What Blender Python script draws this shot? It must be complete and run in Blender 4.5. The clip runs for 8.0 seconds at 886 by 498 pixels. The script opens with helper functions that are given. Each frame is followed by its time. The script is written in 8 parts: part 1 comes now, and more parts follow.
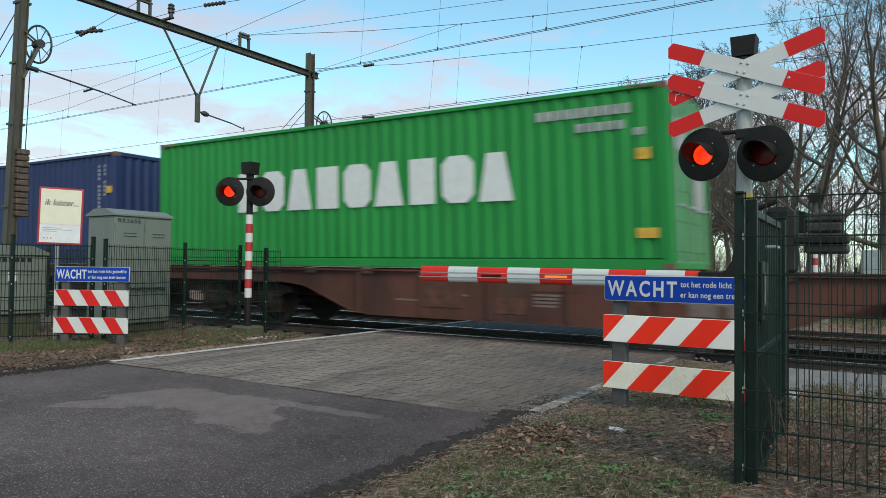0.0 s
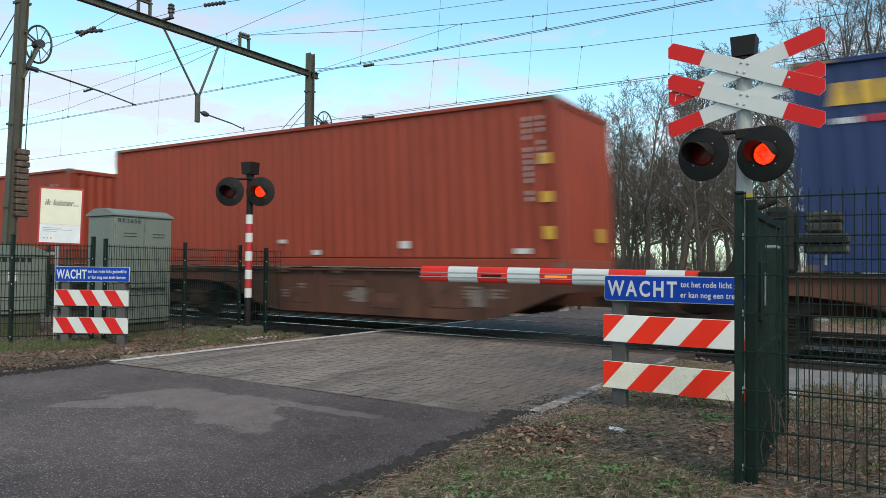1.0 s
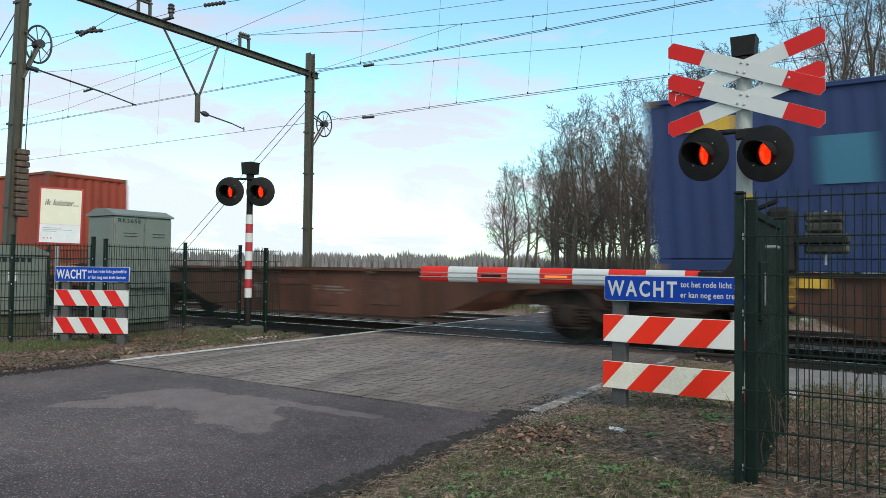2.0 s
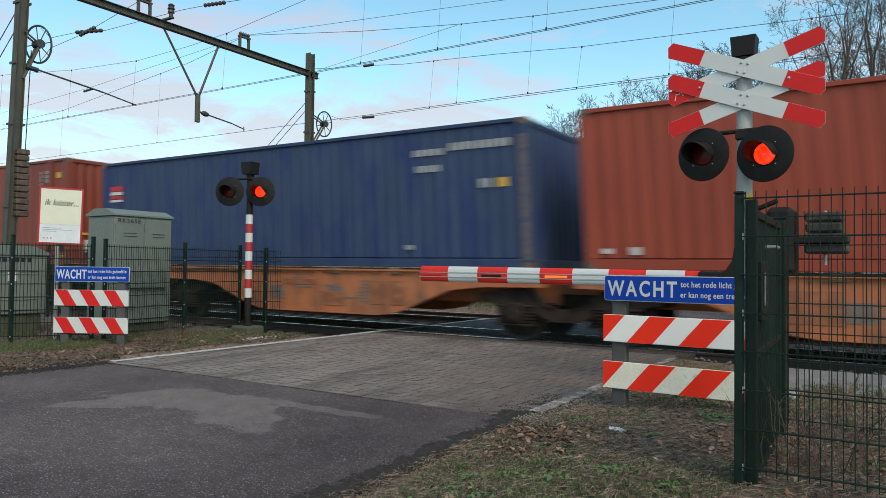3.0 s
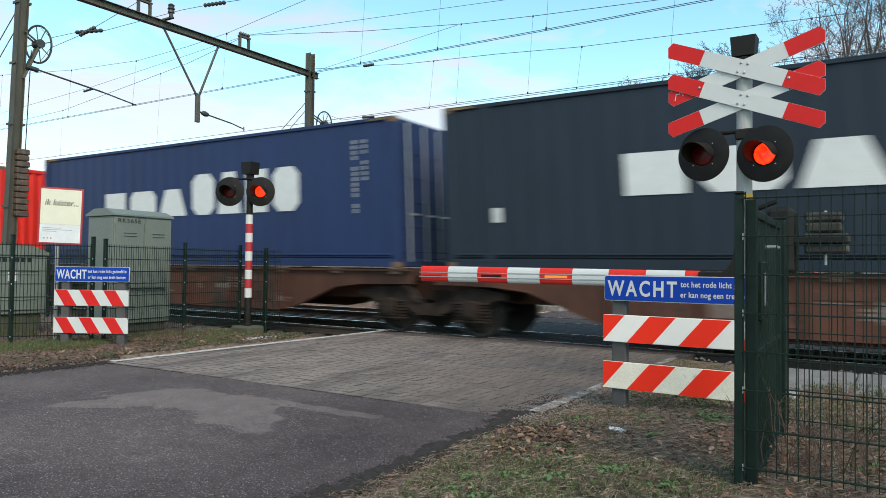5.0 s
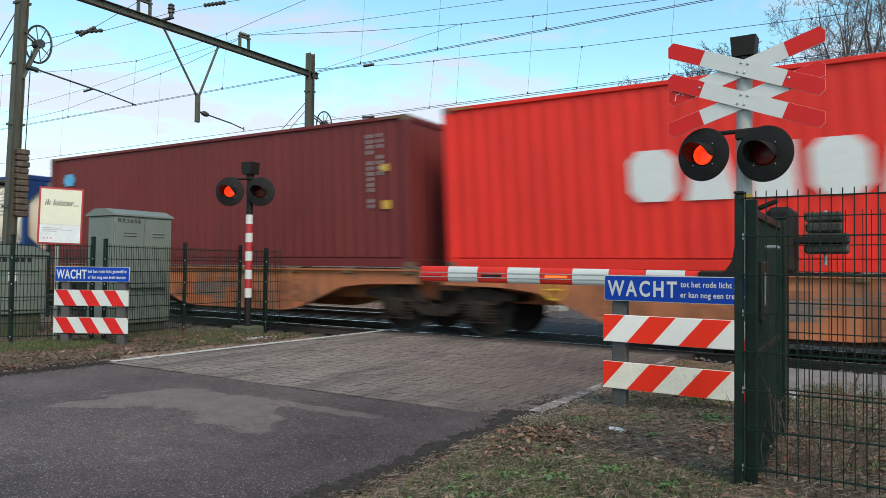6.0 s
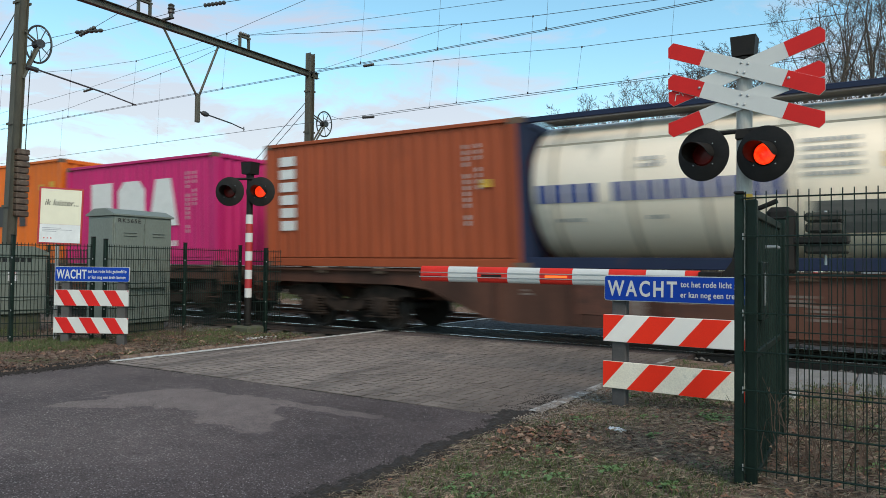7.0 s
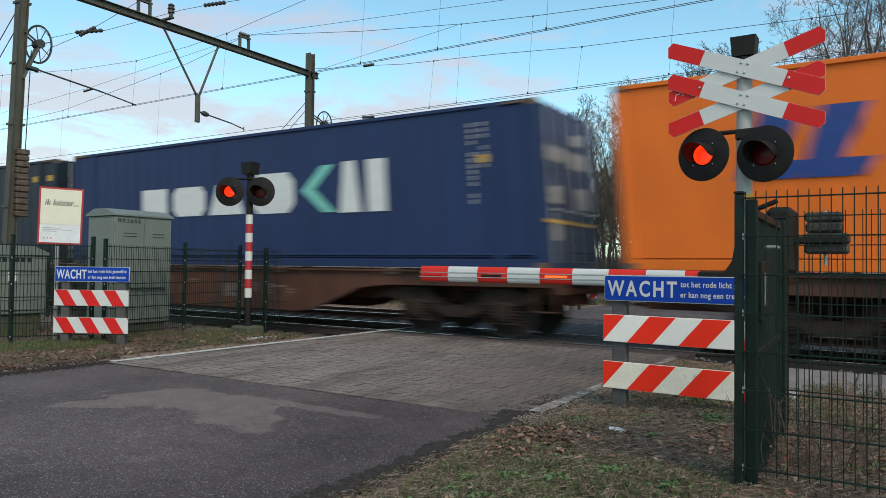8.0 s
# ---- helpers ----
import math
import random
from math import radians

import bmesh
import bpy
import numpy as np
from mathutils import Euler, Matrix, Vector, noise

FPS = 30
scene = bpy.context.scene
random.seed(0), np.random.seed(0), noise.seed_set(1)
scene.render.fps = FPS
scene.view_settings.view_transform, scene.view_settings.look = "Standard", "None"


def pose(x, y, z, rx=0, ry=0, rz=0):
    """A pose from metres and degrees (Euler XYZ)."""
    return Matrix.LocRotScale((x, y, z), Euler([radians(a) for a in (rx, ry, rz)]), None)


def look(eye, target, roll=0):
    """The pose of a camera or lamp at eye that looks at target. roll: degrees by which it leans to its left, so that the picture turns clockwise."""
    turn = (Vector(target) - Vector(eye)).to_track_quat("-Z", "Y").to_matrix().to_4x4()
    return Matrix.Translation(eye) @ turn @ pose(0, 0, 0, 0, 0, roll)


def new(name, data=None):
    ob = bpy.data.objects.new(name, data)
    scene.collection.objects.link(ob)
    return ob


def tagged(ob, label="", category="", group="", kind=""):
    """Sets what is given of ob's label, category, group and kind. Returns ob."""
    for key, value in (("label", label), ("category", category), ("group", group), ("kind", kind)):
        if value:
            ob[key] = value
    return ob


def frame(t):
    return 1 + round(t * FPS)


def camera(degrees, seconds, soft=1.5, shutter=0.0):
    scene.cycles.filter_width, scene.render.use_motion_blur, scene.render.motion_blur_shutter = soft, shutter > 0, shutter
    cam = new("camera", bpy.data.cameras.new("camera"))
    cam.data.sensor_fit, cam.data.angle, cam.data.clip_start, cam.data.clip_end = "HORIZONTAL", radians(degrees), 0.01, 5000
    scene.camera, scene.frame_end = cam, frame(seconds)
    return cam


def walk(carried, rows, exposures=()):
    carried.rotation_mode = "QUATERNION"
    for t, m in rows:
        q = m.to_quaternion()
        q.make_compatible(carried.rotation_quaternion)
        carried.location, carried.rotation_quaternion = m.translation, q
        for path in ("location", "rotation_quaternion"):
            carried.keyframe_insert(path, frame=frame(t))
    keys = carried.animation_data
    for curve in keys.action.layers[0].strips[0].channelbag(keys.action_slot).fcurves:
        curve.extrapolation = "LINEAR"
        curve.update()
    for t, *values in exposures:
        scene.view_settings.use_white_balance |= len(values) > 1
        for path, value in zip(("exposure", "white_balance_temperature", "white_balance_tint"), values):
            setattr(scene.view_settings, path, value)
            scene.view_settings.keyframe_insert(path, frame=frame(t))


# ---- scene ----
import math as _m

# ---------------- camera ----------------
cam = camera(63.53, 8.0, soft=0.6, shutter=0.76)
scene.cycles.rolling_shutter_type, scene.cycles.rolling_shutter_duration = "TOP", 0.29      # the rows are read one after the other
EYE = (0.0, 0.0, 1.25)
YAW, TILT, ROLL = -32.446, 1.454, 0.652
VIEW = pose(*EYE) @ pose(0, 0, 0, 0, 0, -YAW) @ pose(0, 0, 0, 90 + TILT) @ pose(0, 0, 0, 0, 0, ROLL)
walk(cam, [(0.0, VIEW), (8.0, VIEW)],
     [(0.0, -0.13), (0.5, -0.04), (1.0, 0.06), (1.5, 0.06), (2.2, 0.0), (3.0, -0.13), (3.5, 0.06), (4.0, 0.14), (4.5, 0.25), (5.2, 0.18), (6.0, 0.08), (6.5, 0.02), (7.0, -0.10),
      (7.5, -0.13), (8.0, -0.17)])

# ---------------- sky and light ----------------
SUN_EL, SUN_AZ = 42.0, 125.0        # height and compass bearing (from +y towards +x) of the veiled sun
world = bpy.data.worlds.new("world")
scene.world = world
world.use_nodes = True


def sky_world():
    nt = world.node_tree
    nt.nodes.clear()
    N, Lk = nt.nodes.new, nt.links.new
    out = N("ShaderNodeOutputWorld")
    bg = N("ShaderNodeBackground")
    sky = N("ShaderNodeTexSky")
    sky.sky_type = "NISHITA"
    sky.sun_disc = False
    sky.sun_elevation = radians(SUN_EL)
    sky.sun_rotation = radians(SUN_AZ)
    sky.air_density, sky.dust_density, sky.ozone_density = 1.0, 0.6, 1.6
    tc = N("ShaderNodeTexCoord")
    mp = N("ShaderNodeMapping")
    mp.inputs["Scale"].default_value = (1.0, 1.0, 3.2)
    mp.inputs["Location"].default_value = (0.35, 0.1, 0.0)
    nz = N("ShaderNodeTexNoise")
    nz.inputs["Scale"].default_value = 3.8
    nz.inputs["Detail"].default_value = 8.0
    nz.inputs["Roughness"].default_value = 0.60
    nz.inputs["Distortion"].default_value = 0.5
    ramp = N("ShaderNodeValToRGB")
    ramp.color_ramp.elements[0].position, ramp.color_ramp.elements[1].position = 0.45, 0.59
    sep = N("ShaderNodeSeparateXYZ")
    low = N("ShaderNodeMapRange")        # more veil towards the horizon
    low.inputs["From Min"].default_value, low.inputs["From Max"].default_value = 0.0, 0.30
    low.inputs["To Min"].default_value, low.inputs["To Max"].default_value = 0.36, 0.0
    add = N("ShaderNodeMath")
    add.operation, add.use_clamp = "ADD", True
    mix = N("ShaderNodeMixRGB")
    veil = N("ShaderNodeMixRGB")         # cloud colour: white low down, lavender grey higher up
    veil.inputs["Color1"].default_value = (7.6, 8.5, 9.0, 1)
    veil.inputs["Color2"].default_value = (5.5, 6.3, 7.9, 1)
    high = N("ShaderNodeMapRange")
    high.inputs["From Min"].default_value, high.inputs["From Max"].default_value = 0.10, 0.34
    west = N("ShaderNodeMapRange")       # the cloud is thicker towards the west
    west.inputs["From Min"].default_value, west.inputs["From Max"].default_value = -0.92, -0.15
    west.inputs["To Min"].default_value, west.inputs["To Max"].default_value = 0.035, -0.06
    thick = N("ShaderNodeMath")
    thick.operation = "ADD"
    Lk(tc.outputs["Generated"], mp.inputs["Vector"])
    Lk(mp.outputs["Vector"], nz.inputs["Vector"])
    Lk(tc.outputs["Generated"], sep.inputs["Vector"])
    Lk(sep.outputs["X"], west.inputs["Value"])
    Lk(nz.outputs["Fac"], thick.inputs[0])
    Lk(west.outputs["Result"], thick.inputs[1])
    Lk(thick.outputs[0], ramp.inputs["Fac"])
    Lk(sep.outputs["Z"], high.inputs["Value"])
    Lk(high.outputs["Result"], veil.inputs["Fac"])
    Lk(veil.outputs["Color"], mix.inputs["Color2"])
    Lk(sep.outputs["Z"], low.inputs["Value"])
    Lk(ramp.outputs["Color"], add.inputs[0])
    Lk(low.outputs["Result"], add.inputs[1])
    Lk(add.outputs[0], mix.inputs["Fac"])
    bright = N("ShaderNodeMixRGB")
    bright.blend_type = "MULTIPLY"
    bright.inputs["Fac"].default_value = 1.0
    bright.inputs["Color2"].default_value = (1.90, 2.42, 2.08, 1)
    Lk(sky.outputs["Color"], bright.inputs["Color1"])
    Lk(bright.outputs["Color"], mix.inputs["Color1"])
    Lk(mix.outputs["Color"], bg.inputs["Color"])
    bg.inputs["Strength"].default_value = 0.112
    Lk(bg.outputs["Background"], out.inputs["Surface"])


sky_world()
sun = new("sun", bpy.data.lights.new("sun", "SUN"))
sun.data.energy, sun.data.angle, sun.data.color = 2.35, radians(25), (1.0, 0.80, 0.63)
_e, _a = radians(SUN_EL), radians(SUN_AZ)
sun.matrix_world = look((40 * _m.sin(_a) * _m.cos(_e), 40 * _m.cos(_a) * _m.cos(_e), 40 * _m.sin(_e)), (0, 0, 0))


# ---------------- materials ----------------
def material(name, a, b=None, rough=0.6, metal=0.0, scale=6.0, grain=60.0, bump=0.15, dirt=None, dirt_at=0.62,
             dirt_scale=1.2, stretch=(1, 1, 1), rand=0.0, emit=0.0, spec=0.5, coat=0.0, grain_amp=0.12, bump_dist=0.004, placed=False):
    """Paint or stone that varies between a and b, with fine grain, stains of a colour of their own and a little relief."""
    b = b or tuple(0.8 * q for q in a)
    m = bpy.data.materials.new(name)
    m.use_nodes = True
    nt = m.node_tree
    N, Lk = nt.nodes.new, nt.links.new
    bs = nt.nodes["Principled BSDF"]
    tc = N("ShaderNodeTexCoord")
    mp = N("ShaderNodeMapping")
    mp.inputs["Scale"].default_value = stretch
    geo = N("ShaderNodeNewGeometry")
    Lk(geo.outputs["Position"] if placed else tc.outputs["Object"], mp.inputs["Vector"])
    vec = mp.outputs["Vector"]
    n1 = N("ShaderNodeTexNoise")
    n1.inputs["Scale"].default_value, n1.inputs["Detail"].default_value = scale, 5.0
    Lk(vec, n1.inputs["Vector"])
    r1 = N("ShaderNodeValToRGB")
    r1.color_ramp.elements[0].position, r1.color_ramp.elements[1].position = 0.3, 0.7
    r1.color_ramp.elements[0].color, r1.color_ramp.elements[1].color = (*b, 1), (*a, 1)
    Lk(n1.outputs["Fac"], r1.inputs["Fac"])
    col = r1.outputs["Color"]
    n2 = N("ShaderNodeTexNoise")
    n2.inputs["Scale"].default_value, n2.inputs["Detail"].default_value = grain, 3.0
    Lk(vec, n2.inputs["Vector"])
    mr = N("ShaderNodeMapRange")
    mr.inputs["To Min"].default_value, mr.inputs["To Max"].default_value = 1 - 2 * grain_amp, 1 + 2 * grain_amp
    Lk(n2.outputs["Fac"], mr.inputs["Value"])
    mul = N("ShaderNodeMixRGB")
    mul.blend_type = "MULTIPLY"
    mul.inputs["Fac"].default_value = 1.0
    Lk(col, mul.inputs["Color1"])
    Lk(mr.outputs["Result"], mul.inputs["Color2"])
    col = mul.outputs["Color"]
    if rand:
        oi = N("ShaderNodeObjectInfo")
        mr2 = N("ShaderNodeMapRange")
        mr2.inputs["To Min"].default_value, mr2.inputs["To Max"].default_value = 1 - rand, 1 + rand
        Lk(oi.outputs["Random"], mr2.inputs["Value"])
        mul2 = N("ShaderNodeMixRGB")
        mul2.blend_type = "MULTIPLY"
        mul2.inputs["Fac"].default_value = 1.0
        Lk(col, mul2.inputs["Color1"])
        Lk(mr2.outputs["Result"], mul2.inputs["Color2"])
        col = mul2.outputs["Color"]
        mr4 = N("ShaderNodeMapRange")
        mr4.inputs["To Min"].default_value, mr4.inputs["To Max"].default_value = 1 - rand, 1 + rand
        Lk(geo.outputs["Random Per Island"], mr4.inputs["Value"])
        mul4 = N("ShaderNodeMixRGB")
        mul4.blend_type = "MULTIPLY"
        mul4.inputs["Fac"].default_value = 1.0
        Lk(col, mul4.inputs["Color1"])
        Lk(mr4.outputs["Result"], mul4.inputs["Color2"])
        col = mul4.outputs["Color"]
    if dirt:
        n3 = N("ShaderNodeTexNoise")
        n3.inputs["Scale"].default_value, n3.inputs["Detail"].default_value = dirt_scale, 9.0
        n3.inputs["Roughness"].default_value = 0.65
        Lk(vec, n3.inputs["Vector"])
        r3 = N("ShaderNodeValToRGB")
        r3.color_ramp.elements[0].position, r3.color_ramp.elements[1].position = dirt_at - 0.07, dirt_at + 0.10
        Lk(n3.outputs["Fac"], r3.inputs["Fac"])
        mx = N("ShaderNodeMixRGB")
        mx.inputs["Color2"].default_value = (*dirt, 1)
        Lk(r3.outputs["Color"], mx.inputs["Fac"])
        Lk(col, mx.inputs["Color1"])
        col = mx.outputs["Color"]
    Lk(col, bs.inputs["Base Color"])
    rr = N("ShaderNodeMapRange")
    rr.inputs["To Min"].default_value, rr.inputs["To Max"].default_value = max(0.03, rough - 0.1), min(1, rough + 0.1)
    Lk(n1.outputs["Fac"], rr.inputs["Value"])
    Lk(rr.outputs["Result"], bs.inputs["Roughness"])
    bs.inputs["Metallic"].default_value = metal
    bs.inputs["Specular IOR Level"].default_value = spec
    bs.inputs["Coat Weight"].default_value = coat
    if bump:
        bp = N("ShaderNodeBump")
        bp.inputs["Strength"].default_value, bp.inputs["Distance"].default_value = bump, bump_dist
        Lk(n2.outputs["Fac"], bp.inputs["Height"])
        Lk(bp.outputs["Normal"], bs.inputs["Normal"])
    if emit:
        bs.inputs["Emission Color"].default_value = (*a, 1)
        bs.inputs["Emission Strength"].default_value = emit
    return m


def paint(name, c, rust=(0.10, 0.05, 0.03), rough=0.5, at=0.66, var=0.82, stretch=(1, 1, 0.35)):
    return material(name, c, tuple(var * q for q in c), rough=rough, scale=1.6, grain=45, bump=0.05, dirt=rust, dirt_at=at,
                    dirt_scale=2.2, stretch=stretch, grain_amp=0.05, spec=0.22)


def ground_material():
    """Bare soil, dead grass, moss and patches of green, in the verge's own scale."""
    m = bpy.data.materials.new("verge soil")
    m.use_nodes = True
    nt = m.node_tree
    N, Lk = nt.nodes.new, nt.links.new
    bs = nt.nodes["Principled BSDF"]
    bs.inputs["Roughness"].default_value = 0.95
    bs.inputs["Specular IOR Level"].default_value = 0.15
    tc = N("ShaderNodeTexCoord")

    def nz(sc, det, rg=0.6):
        n = N("ShaderNodeTexNoise")
        n.inputs["Scale"].default_value, n.inputs["Detail"].default_value, n.inputs["Roughness"].default_value = sc, det, rg
        Lk(tc.outputs["Object"], n.inputs["Vector"])
        return n

    a, b, c2 = nz(0.9, 8), nz(14, 6), nz(70, 4)
    r = N("ShaderNodeValToRGB")
    e = r.color_ramp.elements
    e[0].position, e[0].color = 0.30, (0.052, 0.038, 0.029, 1)
    e[1].position, e[1].color = 0.75, (0.285, 0.202, 0.150, 1)
    k = e.new(0.5)
    k.color = (0.176, 0.121, 0.091, 1)
    Lk(b.outputs["Fac"], r.inputs["Fac"])
    g = N("ShaderNodeValToRGB")
    g.color_ramp.elements[0].position, g.color_ramp.elements[1].position = 0.56, 0.72
    Lk(a.outputs["Fac"], g.inputs["Fac"])
    gc = N("ShaderNodeValToRGB")
    gc.color_ramp.elements[0].color, gc.color_ramp.elements[1].color = (0.045, 0.060, 0.022, 1), (0.115, 0.125, 0.050, 1)
    Lk(c2.outputs["Fac"], gc.inputs["Fac"])
    mx = N("ShaderNodeMixRGB")
    Lk(g.outputs["Color"], mx.inputs["Fac"])
    Lk(r.outputs["Color"], mx.inputs["Color1"])
    Lk(gc.outputs["Color"], mx.inputs["Color2"])
    Lk(mx.outputs["Color"], bs.inputs["Base Color"])
    bp = N("ShaderNodeBump")
    bp.inputs["Strength"].default_value, bp.inputs["Distance"].default_value = 0.8, 0.02
    Lk(b.outputs["Fac"], bp.inputs["Height"])
    Lk(bp.outputs["Normal"], bs.inputs["Normal"])
    return m


def asphalt_material():
    """Worn asphalt: pale and dark chips, a smoother lighter patch with a ragged outline, dark damp along the edge."""
    m = bpy.data.materials.new("asphalt")
    m.use_nodes = True
    nt = m.node_tree
    N, Lk = nt.nodes.new, nt.links.new
    bs = nt.nodes["Principled BSDF"]
    tc = N("ShaderNodeTexCoord")

    def nz(sc, det, rg=0.6):
        n = N("ShaderNodeTexNoise")
        n.inputs["Scale"].default_value, n.inputs["Detail"].default_value, n.inputs["Roughness"].default_value = sc, det, rg
        Lk(tc.outputs["Object"], n.inputs["Vector"])
        return n

    big, mid = nz(0.55, 6), nz(5, 7)
    base = N("ShaderNodeValToRGB")
    base.color_ramp.elements[0].position, base.color_ramp.elements[1].position = 0.38, 0.64
    base.color_ramp.elements[0].color = (0.066, 0.0505, 0.048, 1)
    base.color_ramp.elements[1].color = (0.114, 0.089, 0.083, 1)
    Lk(big.outputs["Fac"], base.inputs["Fac"])
    chips = N("ShaderNodeTexVoronoi")
    chips.inputs["Scale"].default_value = 84
    Lk(tc.outputs["Object"], chips.inputs["Vector"])
    sc = N("ShaderNodeSeparateColor")
    Lk(chips.outputs["Color"], sc.inputs["Color"])
    pick = N("ShaderNodeValToRGB")
    pick.color_ramp.elements[0].position, pick.color_ramp.elements[1].position = 0.62, 0.95
    Lk(sc.outputs["Red"], pick.inputs["Fac"])
    near = N("ShaderNodeValToRGB")
    near.color_ramp.elements[0].position, near.color_ramp.elements[1].position = 0.34, 0.50
    near.color_ramp.elements[0].color, near.color_ramp.elements[1].color = (1, 1, 1, 1), (0, 0, 0, 1)
    Lk(chips.outputs["Distance"], near.inputs["Fac"])
    both = N("ShaderNodeMath")
    both.operation = "MULTIPLY"
    Lk(pick.outputs["Color"], both.inputs[0])
    Lk(near.outputs["Color"], both.inputs[1])
    # smooth patch: long blobs with a noisy border
    def blob_field(cx, cy, turn, rx, ry):
        off = N("ShaderNodeVectorMath")
        off.operation = "SUBTRACT"
        off.inputs[1].default_value = (cx, cy, 0)
        Lk(tc.outputs["Object"], off.inputs[0])
        mp = N("ShaderNodeMapping")
        mp.vector_type = "TEXTURE"
        mp.inputs["Rotation"].default_value = (0, 0, radians(turn))
        mp.inputs["Scale"].default_value = (rx, ry, 1)
        Lk(off.outputs["Vector"], mp.inputs["Vector"])
        flat = N("ShaderNodeVectorMath")
        flat.operation = "MULTIPLY"
        flat.inputs[1].default_value = (1, 1, 0)
        Lk(mp.outputs["Vector"], flat.inputs[0])
        ln = N("ShaderNodeVectorMath")
        ln.operation = "LENGTH"
        Lk(flat.outputs["Vector"], ln.inputs[0])
        return ln.outputs["Value"]

    def least(p, q):
        mn = N("ShaderNodeMath")
        mn.operation = "MINIMUM"
        Lk(p, mn.inputs[0])
        Lk(q, mn.inputs[1])
        return mn.outputs[0]

    reach = least(least(blob_field(-5.75, 4.35, 10, 1.15, 0.52), blob_field(-4.75, 4.25, -35, 0.75, 0.40)),
                  least(blob_field(-6.20, 3.75, 62, 0.75, 0.22), blob_field(-4.30, 4.78, 0, 0.75, 0.16)))
    ragged = nz(1.3, 7, 0.62)
    am = N("ShaderNodeMath")
    am.operation, am.inputs[1].default_value = "MULTIPLY", 2.6
    Lk(ragged.outputs["Fac"], am.inputs[0])
    ad = N("ShaderNodeMath")
    ad.operation = "ADD"
    Lk(reach, ad.inputs[0])
    Lk(am.outputs[0], ad.inputs[1])
    blob = N("ShaderNodeValToRGB")
    blob.color_ramp.elements[0].position, blob.color_ramp.elements[1].position = 0.0, 1.0
    mr = N("ShaderNodeMapRange")
    mr.inputs["From Min"].default_value, mr.inputs["From Max"].default_value = 2.18, 2.10
    Lk(ad.outputs[0], mr.inputs["Value"])
    c1 = N("ShaderNodeMixRGB")
    c1.inputs["Color2"].default_value = (0.34, 0.305, 0.285, 1)
    Lk(both.outputs[0], c1.inputs["Fac"])
    Lk(base.outputs["Color"], c1.inputs["Color1"])
    c2 = N("ShaderNodeMixRGB")
    c2.inputs["Color2"].default_value = (0.178, 0.143, 0.131, 1)
    mm = N("ShaderNodeMath")
    mm.operation, mm.inputs[1].default_value = "MULTIPLY", 0.85
    Lk(mr.outputs["Result"], mm.inputs[0])
    Lk(mm.outputs[0], c2.inputs["Fac"])
    Lk(c1.outputs["Color"], c2.inputs["Color1"])
    var = N("ShaderNodeMapRange")
    var.inputs["From Min"].default_value, var.inputs["From Max"].default_value = 0.3, 0.7
    var.inputs["To Min"].default_value, var.inputs["To Max"].default_value = 0.84, 1.16
    Lk(mid.outputs["Fac"], var.inputs["Value"])
    c3 = N("ShaderNodeMixRGB")
    c3.blend_type = "MULTIPLY"
    c3.inputs["Fac"].default_value = 1.0
    Lk(c2.outputs["Color"], c3.inputs["Color1"])
    Lk(var.outputs["Result"], c3.inputs["Color2"])
    fine = nz(120, 3, 0.7)
    gr = N("ShaderNodeMapRange")
    gr.inputs["From Min"].default_value, gr.inputs["From Max"].default_value = 0.3, 0.7
    gr.inputs["To Min"].default_value, gr.inputs["To Max"].default_value = 0.22, 1.80
    Lk(fine.outputs["Fac"], gr.inputs["Value"])
    cg = N("ShaderNodeMixRGB")
    cg.blend_type = "MULTIPLY"
    cg.inputs["Fac"].default_value = 1.0
    Lk(c3.outputs["Color"], cg.inputs["Color1"])
    Lk(gr.outputs["Result"], cg.inputs["Color2"])
    c3 = cg
    sx = N("ShaderNodeSeparateXYZ")
    Lk(tc.outputs["Object"], sx.inputs["Vector"])
    wob = N("ShaderNodeMath")
    wob.operation, wob.inputs[1].default_value = "MULTIPLY_ADD", 1.5
    Lk(ragged.outputs["Fac"], wob.inputs[0])
    Lk(sx.outputs["X"], wob.inputs[2])
    damp = N("ShaderNodeMapRange")
    damp.interpolation_type = "SMOOTHSTEP"
    damp.inputs["From Min"].default_value, damp.inputs["From Max"].default_value = -4.4, -2.7
    damp.inputs["To Min"].default_value, damp.inputs["To Max"].default_value = 0.0, 0.5
    Lk(wob.outputs[0], damp.inputs["Value"])
    c4 = N("ShaderNodeMixRGB")
    c4.blend_type = "MULTIPLY"
    c4.inputs["Color2"].default_value = (0.50, 0.48, 0.52, 1)
    Lk(damp.outputs["Result"], c4.inputs["Fac"])
    Lk(c3.outputs["Color"], c4.inputs["Color1"])
    Lk(c4.outputs["Color"], bs.inputs["Base Color"])
    bs.inputs["Roughness"].default_value = 0.86
    bs.inputs["Specular IOR Level"].default_value = 0.3
    bp = N("ShaderNodeBump")
    bp.inputs["Strength"].default_value, bp.inputs["Distance"].default_value = 0.8, 0.008
    Lk(chips.outputs["Distance"], bp.inputs["Height"])
    Lk(bp.outputs["Normal"], bs.inputs["Normal"])
    return m


SOIL = ground_material()
ASPHALT = asphalt_material()
M_BRICK = material("concrete paver", (0.250, 0.205, 0.174), (0.188, 0.154, 0.131), rough=0.9, scale=3, grain=90, bump=0.3,
                   dirt=(0.095, 0.078, 0.068), dirt_at=0.55, dirt_scale=1.1, rand=0.13, stretch=(1.5, 0.3, 1), placed=True)


